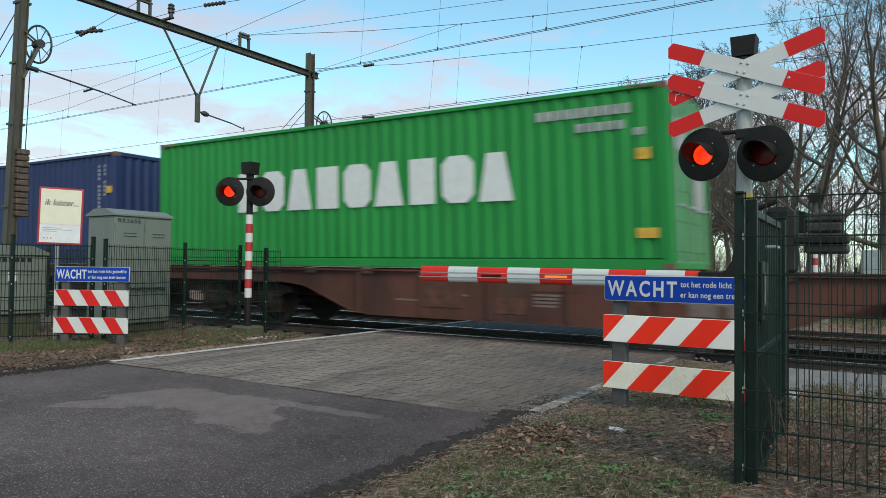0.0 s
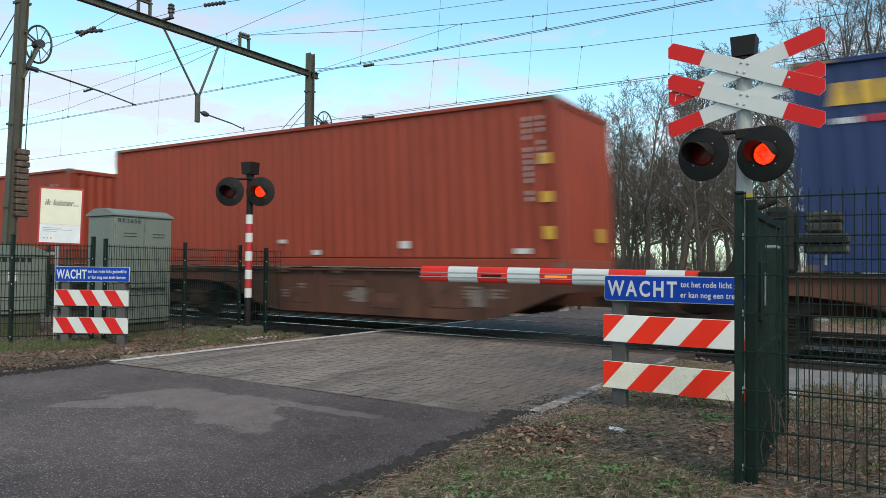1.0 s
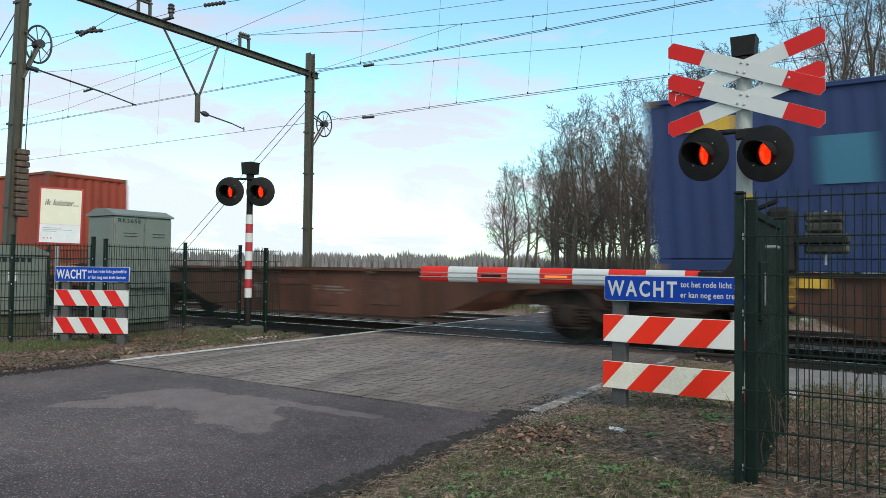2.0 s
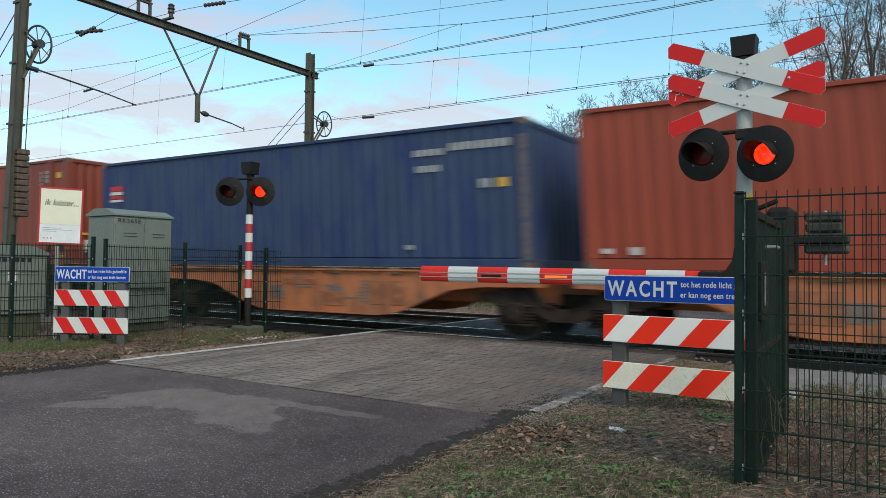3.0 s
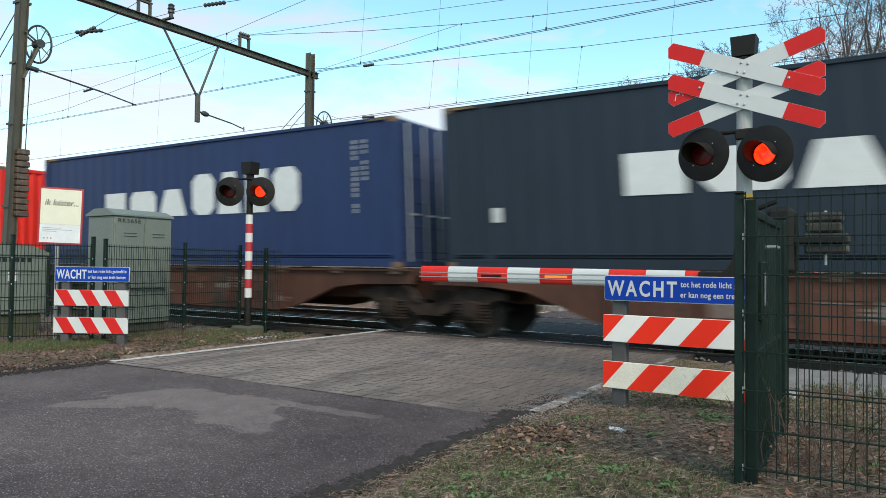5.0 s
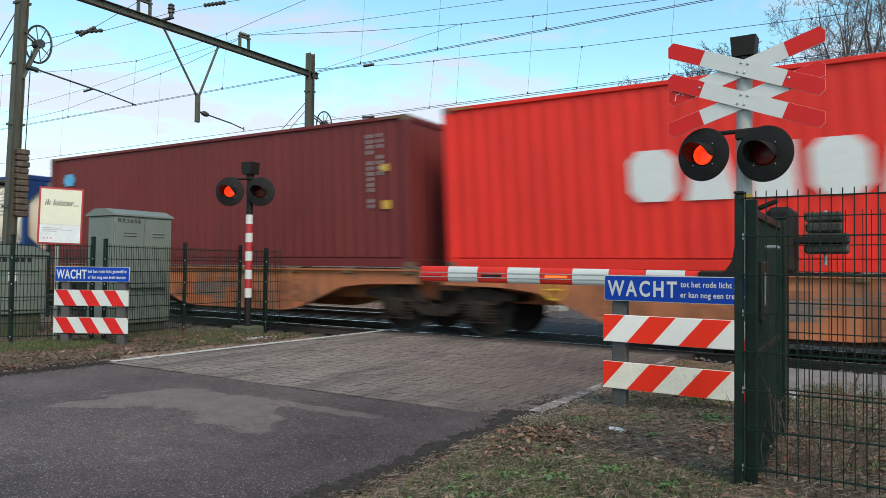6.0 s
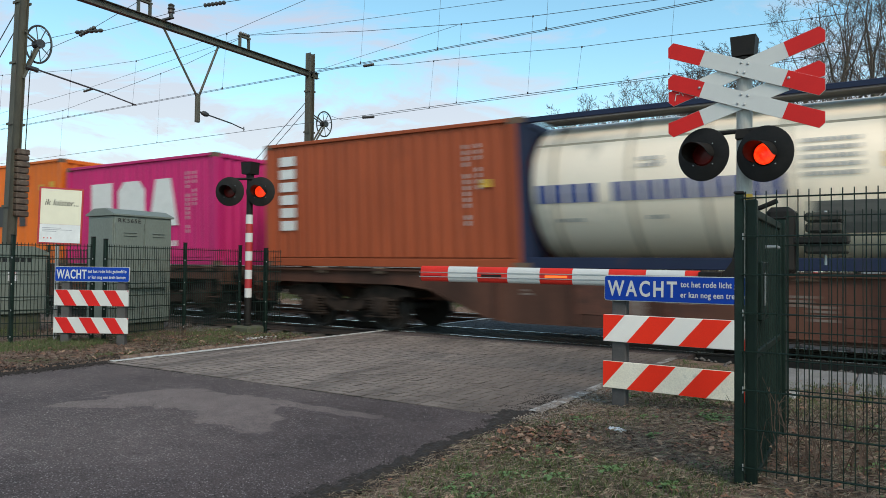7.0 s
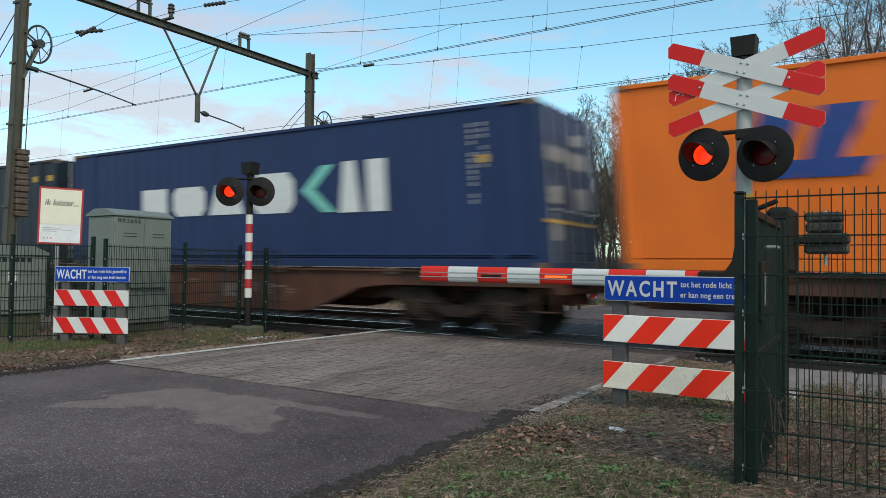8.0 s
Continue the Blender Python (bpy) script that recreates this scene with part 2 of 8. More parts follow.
def muddy(m, x0, x1, tone):
    """Dried mud that thins out across the surface from x1 towards x0, with a ragged border."""
    nt = m.node_tree
    N, Lk = nt.nodes.new, nt.links.new
    bs = nt.nodes["Principled BSDF"]
    was = bs.inputs["Base Color"].links[0].from_socket
    geo, sep, nz = N("ShaderNodeNewGeometry"), N("ShaderNodeSeparateXYZ"), N("ShaderNodeTexNoise")
    nz.inputs["Scale"].default_value, nz.inputs["Detail"].default_value = 1.6, 7.0
    Lk(geo.outputs["Position"], sep.inputs["Vector"])
    Lk(geo.outputs["Position"], nz.inputs["Vector"])
    wob, far = N("ShaderNodeMath"), N("ShaderNodeMapRange")
    wob.operation, wob.inputs[1].default_value = "MULTIPLY_ADD", 2.4
    Lk(nz.outputs["Fac"], wob.inputs[0])
    Lk(sep.outputs["X"], wob.inputs[2])
    far.inputs["From Min"].default_value, far.inputs["From Max"].default_value = x0 + 1.2, x1 + 1.2
    far.inputs["To Max"].default_value = 0.75
    Lk(wob.outputs[0], far.inputs["Value"])
    mx = N("ShaderNodeMixRGB")
    mx.inputs["Color2"].default_value = (*tone, 1)
    Lk(far.outputs["Result"], mx.inputs["Fac"])
    Lk(was, mx.inputs["Color1"])
    Lk(mx.outputs["Color"], bs.inputs["Base Color"])


muddy(M_BRICK, -5.6, -2.6, (0.092, 0.072, 0.060))
M_EDGE = material("grimy paver edge", (0.120, 0.098, 0.083), (0.075, 0.062, 0.053), rough=0.95, scale=9, grain=80, bump=0.2, placed=True)
M_JOINT = material("joint sand", (0.034, 0.029, 0.025), rough=0.95, scale=20, grain=120, bump=0.3)
M_LINE = material("road marking", (0.62, 0.61, 0.58), (0.45, 0.44, 0.41), rough=0.75, scale=8, grain=70, bump=0.2,
                  dirt=(0.16, 0.15, 0.14), dirt_at=0.56, dirt_scale=7)
M_LINE_WORN = material("worn road marking", (0.52, 0.51, 0.48), (0.36, 0.35, 0.33), rough=0.8, scale=8, grain=70, bump=0.2,
                       dirt=(0.15, 0.128, 0.112), dirt_at=0.43, dirt_scale=9)
M_PANEL = material("crossing panel rubber", (0.085, 0.080, 0.080), (0.060, 0.056, 0.056), rough=0.85, spec=0.2, scale=5, grain=80, bump=0.2)
M_BALLAST = material("ballast stone", (0.150, 0.132, 0.120), (0.065, 0.057, 0.052), rough=0.9, scale=9, grain=40, bump=0.4)
M_RUST = material("rusty rail", (0.055, 0.037, 0.028), (0.030, 0.021, 0.017), rough=0.8, scale=12, grain=80)
M_RAILTOP = material("polished rail head", (0.62, 0.62, 0.62), (0.5, 0.5, 0.5), rough=0.25, metal=0.95, scale=3, grain=40, bump=0.02)
M_SLEEPER = material("concrete sleeper", (0.105, 0.092, 0.080), (0.065, 0.056, 0.050), rough=0.9)
M_CONC = material("weathered concrete", (0.36, 0.36, 0.345), (0.25, 0.25, 0.235), rough=0.9, scale=5, grain=60, bump=0.3,
                  dirt=(0.12, 0.12, 0.09), dirt_at=0.62, dirt_scale=4)
M_MASTGREY = material("pale grey mast paint", (0.42, 0.405, 0.375), (0.36, 0.345, 0.32), rough=0.6, scale=3, grain=60, bump=0.03, dirt=(0.27, 0.26, 0.23), dirt_at=0.64, dirt_scale=3, stretch=(1, 1, 0.3))
M_GALV = material("galvanised steel", (0.46, 0.465, 0.465), (0.36, 0.365, 0.37), rough=0.45, metal=0.6, scale=9, grain=50, bump=0.05)
M_POLE = material("weathered olive steel", (0.098, 0.094, 0.072), (0.060, 0.058, 0.045), rough=0.7, metal=0.1, scale=6, grain=50,
                  dirt=(0.075, 0.05, 0.035), dirt_at=0.63, dirt_scale=3, stretch=(1, 1, 0.3))
M_WIRE = material("copper wire", (0.045, 0.045, 0.05), rough=0.6, metal=0.3, bump=0)
M_INSUL = material("insulator glaze", (0.050, 0.044, 0.038), rough=0.35, bump=0)
M_FENCE = material("dark green coated steel", (0.0085, 0.0205, 0.0150), (0.0055, 0.0130, 0.0100), rough=0.5, spec=0.22, scale=8, grain=60, bump=0.04,
                   dirt=(0.018, 0.026, 0.020), dirt_at=0.66, dirt_scale=5)
M_CABINET = material("grey green cabinet paint", (0.172, 0.200, 0.175), (0.145, 0.170, 0.148), rough=0.5, scale=2, grain=50, bump=0.03,
                     dirt=(0.16, 0.18, 0.155), dirt_at=0.64, dirt_scale=3, stretch=(1, 1, 0.4))
M_CABTRIM = material("cabinet edge", (0.15, 0.175, 0.155), rough=0.5, bump=0.03)
M_BLACK = material("black plastic", (0.018, 0.0155, 0.014), (0.010, 0.009, 0.008), rough=0.6, spec=0.2, scale=6, bump=0.03)
M_DARK = material("dark grey steel", (0.045, 0.048, 0.05), (0.03, 0.032, 0.034), rough=0.55, scale=6, bump=0.05,
                  dirt=(0.07, 0.06, 0.05), dirt_at=0.66)
M_WHITE = material("white reflective sheet", (0.60, 0.595, 0.575), (0.55, 0.545, 0.525), rough=0.42, scale=3, grain=120, bump=0.02, grain_amp=0.03,
                   dirt=(0.60, 0.59, 0.56), dirt_at=0.66, dirt_scale=5)
M_SHEETWHITE = material("bright white reflective sheet", (0.90, 0.85, 0.785), (0.86, 0.81, 0.745), rough=0.45, scale=3, grain=120, bump=0.02, grain_amp=0.03)
M_DIRTYWHITE = material("soiled white reflective sheet", (0.90, 0.82, 0.67), (0.80, 0.72, 0.58), rough=0.5, scale=5, grain=90, bump=0.03,
                        dirt=(0.34, 0.32, 0.27), dirt_at=0.64, dirt_scale=5)
M_RED = material("red reflective sheet", (0.62, 0.016, 0.014), (0.56, 0.014, 0.012), spec=0.25, rough=0.5, scale=4, grain=120, bump=0.02, grain_amp=0.04)
M_ORANGERED = material("fluorescent red sheet", (0.95, 0.034, 0.010), (0.90, 0.030, 0.009), spec=0.25, rough=0.5, scale=4, grain=120, bump=0.02, grain_amp=0.04)
M_BOOMRED = material("boom red sheet", (0.70, 0.030, 0.018), (0.62, 0.026, 0.016), spec=0.25, rough=0.45, scale=4, grain=120, bump=0.02, grain_amp=0.04)
M_CRIMSON = material("faded crimson paint", (0.40, 0.022, 0.028), (0.34, 0.020, 0.024), rough=0.5, scale=6, grain=80, bump=0.03)
M_BLUE = material("blue sign sheet", (0.004, 0.046, 0.34), (0.004, 0.042, 0.31), spec=0.2, rough=0.5, scale=3, grain=90, bump=0.01, grain_amp=0.04)
M_YELLOW = material("yellow paint", (0.66, 0.40, 0.04), (0.52, 0.30, 0.03), rough=0.55, dirt=(0.12, 0.08, 0.04), dirt_at=0.64)
M_STICKER = material("pale sticker", (0.62, 0.62, 0.60), (0.5, 0.5, 0.48), rough=0.5, bump=0.02, dirt=(0.4, 0.39, 0.36), dirt_at=0.6, dirt_scale=8)
M_CREAM = material("cream poster", (0.69, 0.66, 0.52), (0.65, 0.62, 0.49), rough=0.45, bump=0.01, grain_amp=0.02)
M_POSTERWHITE = material("white poster", (0.72, 0.73, 0.74), rough=0.45, bump=0.01, grain_amp=0.02)
M_INK = material("black ink", (0.012, 0.012, 0.012), rough=0.5, bump=0)
M_BROWNIRON = material("brown cast weight", (0.105, 0.072, 0.052), (0.065, 0.045, 0.035), rough=0.8, scale=7, dirt=(0.15, 0.12, 0.09), dirt_at=0.6, dirt_scale=6)
M_LENS_OFF = material("dark red lens", (0.115, 0.008, 0.007), rough=0.4, bump=0, coat=0.05, spec=0.25)
M_LENS_ON = material("lit red lens", (1.0, 0.035, 0.006), rough=0.3, bump=0, emit=1.25, scale=40)


def led_dots(m):
    """The lit lens is a field of small lamps: bright dots on a dimmer red."""
    nt = m.node_tree
    N, Lk = nt.nodes.new, nt.links.new
    bs = nt.nodes["Principled BSDF"]
    tc, vo, ra = N("ShaderNodeTexCoord"), N("ShaderNodeTexVoronoi"), N("ShaderNodeValToRGB")
    vo.inputs["Scale"].default_value = 95
    vo.inputs["Randomness"].default_value = 0.35
    ra.color_ramp.elements[0].position, ra.color_ramp.elements[1].position = 0.25, 0.62
    ra.color_ramp.elements[0].color, ra.color_ramp.elements[1].color = (1.0, 0.085, 0.012, 1), (0.75, 0.004, 0.001, 1)
    Lk(tc.outputs["Object"], vo.inputs["Vector"])
    Lk(vo.outputs["Distance"], ra.inputs["Fac"])
    Lk(ra.outputs["Color"], bs.inputs["Emission Color"])
    bs.inputs["Emission Strength"].default_value = 1.5


led_dots(M_LENS_ON)
M_AMBER = material("amber boom lamp", (1.0, 0.16, 0.02), rough=0.3, bump=0, emit=0.9)
M_WAGON = material("brown wagon steel", (0.118, 0.053, 0.036), (0.044, 0.024, 0.018), rough=0.8, spec=0.2, scale=1.1, grain=30, bump=0.1,
                   dirt=(0.095, 0.040, 0.030), dirt_at=0.60, dirt_scale=1.3, stretch=(1, 1, 0.4))
M_WAGON_RED = material("red brown wagon steel", (0.130, 0.052, 0.039), (0.055, 0.028, 0.022), rough=0.8, spec=0.2, scale=1.1, grain=30, bump=0.1,
                       dirt=(0.070, 0.050, 0.040), dirt_at=0.60, dirt_scale=1.3, stretch=(1, 1, 0.4))
M_WAGON_ORANGE = material("faded orange wagon steel", (0.47, 0.165, 0.072), (0.38, 0.130, 0.060), rough=0.75, spec=0.25, scale=1.2, grain=30, bump=0.08,
                          dirt=(0.17, 0.085, 0.055), dirt_at=0.56, dirt_scale=2.4, stretch=(1, 1, 0.4))
M_BOGIE = material("grimy bogie steel", (0.047, 0.033, 0.026), (0.018, 0.014, 0.012), rough=0.9, spec=0.12, scale=4, grain=40, bump=0.2)
M_WHEEL = material("dark wheel steel", (0.045, 0.038, 0.034), (0.03, 0.026, 0.024), rough=0.6, metal=0.3, scale=5)
M_CONSOLE = material("grimy ochre bracket paint", (0.26, 0.17, 0.075), (0.15, 0.10, 0.05), rough=0.8, scale=9, grain=60, bump=0.15, dirt=(0.07, 0.05, 0.035), dirt_at=0.55, dirt_scale=9)
M_RUSTPLATE = material("rust brown plate", (0.30, 0.110, 0.055), (0.20, 0.085, 0.048), rough=0.85, spec=0.2, scale=4, grain=40, bump=0.15, dirt=(0.40, 0.16, 0.08), dirt_at=0.55, dirt_scale=6)
M_GRIMEPLATE = material("grimy red brown plate", (0.135, 0.058, 0.042), (0.075, 0.038, 0.029), rough=0.85, spec=0.2, scale=4, grain=40, bump=0.15, dirt=(0.05, 0.032, 0.026), dirt_at=0.55, dirt_scale=6)
M_CAST = material("corner casting steel", (0.14, 0.09, 0.06), rough=0.8, bump=0.1)
M_MARK = material("white lettering paint", (0.68, 0.68, 0.66), (0.6, 0.6, 0.58), rough=0.5, bump=0.02)


# ---------------- mesh tools ----------------
class Mesh:
    """Gathers points and faces of one part."""

    def __init__(self):
        self.v, self.f = [], []

    def add(self, pts, faces):
        n = len(self.v)
        self.v += [tuple(p) for p in pts]
        self.f += [tuple(n + i for i in q) for q in faces]
        return self

    def box(self, x0, x1, y0, y1, z0, z1, b=0.0):
        if b <= 0:
            p = [(x, y, z) for x in (x0, x1) for y in (y0, y1) for z in (z0, z1)]
            return self.add(p, [(0, 1, 3, 2), (4, 6, 7, 5), (0, 4, 5, 1), (2, 3, 7, 6), (0, 2, 6, 4), (1, 5, 7, 3)])
        b = min(b, 0.49 * abs(x1 - x0), 0.49 * abs(y1 - y0), 0.49 * abs(z1 - z0))
        p = []
        for x, dx in ((x0, b), (x1, -b)):
            for y, dy in ((y0, b), (y1, -b)):
                for z, dz in ((z0, b), (z1, -b)):
                    p += [(x, y + dy, z + dz), (x + dx, y, z + dz), (x + dx, y + dy, z)]
        c = lambda i, j, k, a: 3 * (4 * i + 2 * j + k) + a
        fs = []
        for s in (0, 1):
            q = [c(s, 0, 0, 0), c(s, 0, 1, 0), c(s, 1, 1, 0), c(s, 1, 0, 0)]
            fs.append(q if s == 0 else q[::-1])
            q = [c(0, s, 0, 1), c(1, s, 0, 1), c(1, s, 1, 1), c(0, s, 1, 1)]
            fs.append(q if s == 0 else q[::-1])
            q = [c(0, 0, s, 2), c(0, 1, s, 2), c(1, 1, s, 2), c(1, 0, s, 2)]
            fs.append(q if s == 0 else q[::-1])
        for i in (0, 1):
            for j in (0, 1):
                fs.append([c(i, j, 0, 0), c(i, j, 1, 0), c(i, j, 1, 1), c(i, j, 0, 1)])
                fs.append([c(i, 0, j, 0), c(i, 1, j, 0), c(i, 1, j, 2), c(i, 0, j, 2)])
                fs.append([c(0, i, j, 1), c(1, i, j, 1), c(1, i, j, 2), c(0, i, j, 2)])
                for k in (0, 1):
                    fs.append([c(i, j, k, 0), c(i, j, k, 1), c(i, j, k, 2)])
        return self.add(p, fs)

    def tube(self, p, q, r, r2=None, n=8, caps=True):
        p, q = Vector(p), Vector(q)
        r2 = r if r2 is None else r2
        d = (q - p)
        if d.length < 1e-6:
            return self
        d.normalize()
        u = d.orthogonal().normalized()
        w = d.cross(u)
        pts = []
        for c0, rr in ((p, r), (q, r2)):
            for i in range(n):
                a = 2 * _m.pi * i / n + _m.pi / n
                pts.append(c0 + rr * (_m.cos(a) * u + _m.sin(a) * w))
        fs = [(i, (i + 1) % n, n + (i + 1) % n, n + i) for i in range(n)]
        if caps:
            fs += [tuple(range(n))[::-1], tuple(range(n, 2 * n))]
        return self.add(pts, fs)

    def path(self, pts, r, n=6):
        for a, b in zip(pts, pts[1:]):
            self.tube(a, b, r, n=n)
        return self

    def needle(self, p, q, r):
        """A three-sided spike from p to its tip q."""
        d = (q - p).normalized()
        u = d.orthogonal().normalized() * r
        w = d.cross(u)
        return self.add([p + u, p - 0.5 * u + 0.87 * w, p - 0.5 * u - 0.87 * w, q], [(0, 1, 3), (1, 2, 3), (2, 0, 3)])

    def prism(self, poly, plane, d0, d1):
        """A polygon of 2D points, drawn in 'xz', 'xy' or 'yz', given a thickness from d0 to d1 along the third axis."""
        def at(u, w, d):
            return {"xz": (u, d, w), "xy": (u, w, d), "yz": (d, u, w)}[plane]
        n = len(poly)
        pts = [at(u, w, d0) for u, w in poly] + [at(u, w, d1) for u, w in poly]
        fs = [(i, (i + 1) % n, n + (i + 1) % n, n + i) for i in range(n)]
        fs += [tuple(range(n))[::-1], tuple(range(n, 2 * n))]
        return self.add(pts, fs)

    def lathe(self, prof, axis=(0, 0, 1), at=(0, 0, 0), n=16):
        """Turns a profile of (radius, along) round an axis."""
        ax = Vector(axis).normalized()
        u = ax.orthogonal().normalized()
        w = ax.cross(u)
        pts, fs = [], []
        for r, h in prof:
            for i in range(n):
                a = 2 * _m.pi * i / n
                pts.append(Vector(at) + h * ax + max(r, 1e-4) * (_m.cos(a) * u + _m.sin(a) * w))
        for k in range(len(prof) - 1):
            for i in range(n):
                j = (i + 1) % n
                fs.append((k * n + i, k * n + j, (k + 1) * n + j, (k + 1) * n + i))
        fs += [tuple(range(n))[::-1], tuple(range((len(prof) - 1) * n, len(prof) * n))]
        return self.add(pts, fs)

    def data(self, name, mat, smooth=False, normals=True):
        me = bpy.data.meshes.new(name)
        me.from_pydata(self.v, [], self.f)
        if normals and len(self.f) < 60000:
            bm = bmesh.new()
            bm.from_mesh(me)
            bmesh.ops.recalc_face_normals(bm, faces=bm.faces)
            bm.to_mesh(me)
            bm.free()
        if mat:
            me.materials.append(mat)
        if smooth:
            me.shade_smooth()
            if smooth != "all":
                me.set_sharp_from_angle(angle=radians(38))
        return me


def part(name, mesh, mat, parent, label="", smooth=False, at=None):
    ob = new(name, mesh if isinstance(mesh, bpy.types.Mesh) else mesh.data(name, mat, smooth))
    ob.parent = parent
    if at is not None:
        ob.matrix_basis = at
    if label:
        tagged(ob, label)
    return ob


def thing(name, m, label, category, group="", kind=""):
    ob = new(name)
    ob.empty_display_size = 0.1
    ob.matrix_basis = m
    return tagged(ob, label, category, group, kind)


def solo(name, mesh, mat, m, label, category, group="", kind="", smooth=False):
    ob = new(name, mesh if isinstance(mesh, bpy.types.Mesh) else mesh.data(name, mat, smooth))
    ob.matrix_basis = m
    return tagged(ob, label, category, group, kind)


def lettering(body, size, mat, bold=0.0, slant=0.0, width=1.0, depth=0.001, align="LEFT", space=1.0):
    """Text in the built-in font as a mesh that lies in x (along) and z (up), facing -y."""
    cu = bpy.data.curves.new("text", "FONT")
    cu.body, cu.size, cu.offset, cu.shear, cu.extrude = body, size, bold, slant, depth
    cu.align_x, cu.space_character = align, space
    cu.resolution_u = 3
    ob = bpy.data.objects.new("text", cu)
    scene.collection.objects.link(ob)
    bpy.context.view_layer.update()
    me = bpy.data.meshes.new_from_object(ob.evaluated_get(bpy.context.evaluated_depsgraph_get()))
    bpy.data.objects.remove(ob)
    me.transform(Matrix.Diagonal((width, 1, 1, 1)))
    me.transform(pose(0, 0, 0, 90))
    me.materials.clear()
    me.materials.append(mat)
    return me

# ---------------- ground, road, track ----------------
ROAD_L, ROAD_R, PAVE_Y0, PAVE_Y1 = -8.55, -2.62, 5.42, 10.75
T1, T2 = 12.10, 16.20                 # centre lines of the two tracks


def smooth(a, b, x):
    t = min(1.0, max(0.0, (x - a) / (b - a)))
    return t * t * (3 - 2 * t)


def ground_z(x, y):
    far = abs(x + 5) > 60 or y > 60 or y < -30
    if far:
        return -0.03
    bump = 0.035 * noise.noise((x * 0.9, y * 0.9, 0.0)) + 0.012 * noise.noise((x * 4.0, y * 4.0, 3.0))
    verge = 0.012 + bump
    # the verge on the gate's side rises a little away from the road
    verge += 0.11 * smooth(-2.2, -0.9, x) * (1 - smooth(5.5, 8.0, y))
    bed = (smooth(10.1, 10.8, y) if x > ROAD_R else smooth(9.3, 10.3, y)) * (1 - smooth(18.0, 19.0, y))
    z = verge * (1 - bed) - 0.30 * bed
    road = smooth(ROAD_L - 0.10, ROAD_L + 0.05, x) * (1 - smooth(ROAD_R - 0.11, ROAD_R + 0.01, x))
    return z * (1 - road) - 0.12 * road


def build_ground():
    def axis(lo, hi, fine0, fine1, step):
        a = [fine0 + step * i for i in range(int((fine1 - fine0) / step) + 1)]
        out, s = [], step
        p = a[-1]
        while p < hi:
            s *= 1.35
            p = min(hi, p + s)
            out.append(p)
        pre, s, p = [], step, a[0]
        while p > lo:
            s *= 1.35
            p = max(lo, p - s)
            pre.append(p)
        return pre[::-1] + a + out
    xs, ys = axis(-2500, 2500, -18, 4, 0.11), axis(-300, 3500, 2.0, 21, 0.11)
    m = Mesh()
    m.v = [(x, y, ground_z(x, y)) for y in ys for x in xs]
    w = len(xs)
    m.f = [(j * w + i, j * w + i + 1, (j + 1) * w + i + 1, (j + 1) * w + i) for j in range(len(ys) - 1) for i in range(w - 1)]
    solo("ground", m.data("ground", SOIL, "all", normals=False), None, pose(0, 0, 0),
         "brown verge soil with moss and dead grass beside the crossing", "ground", kind="structure")


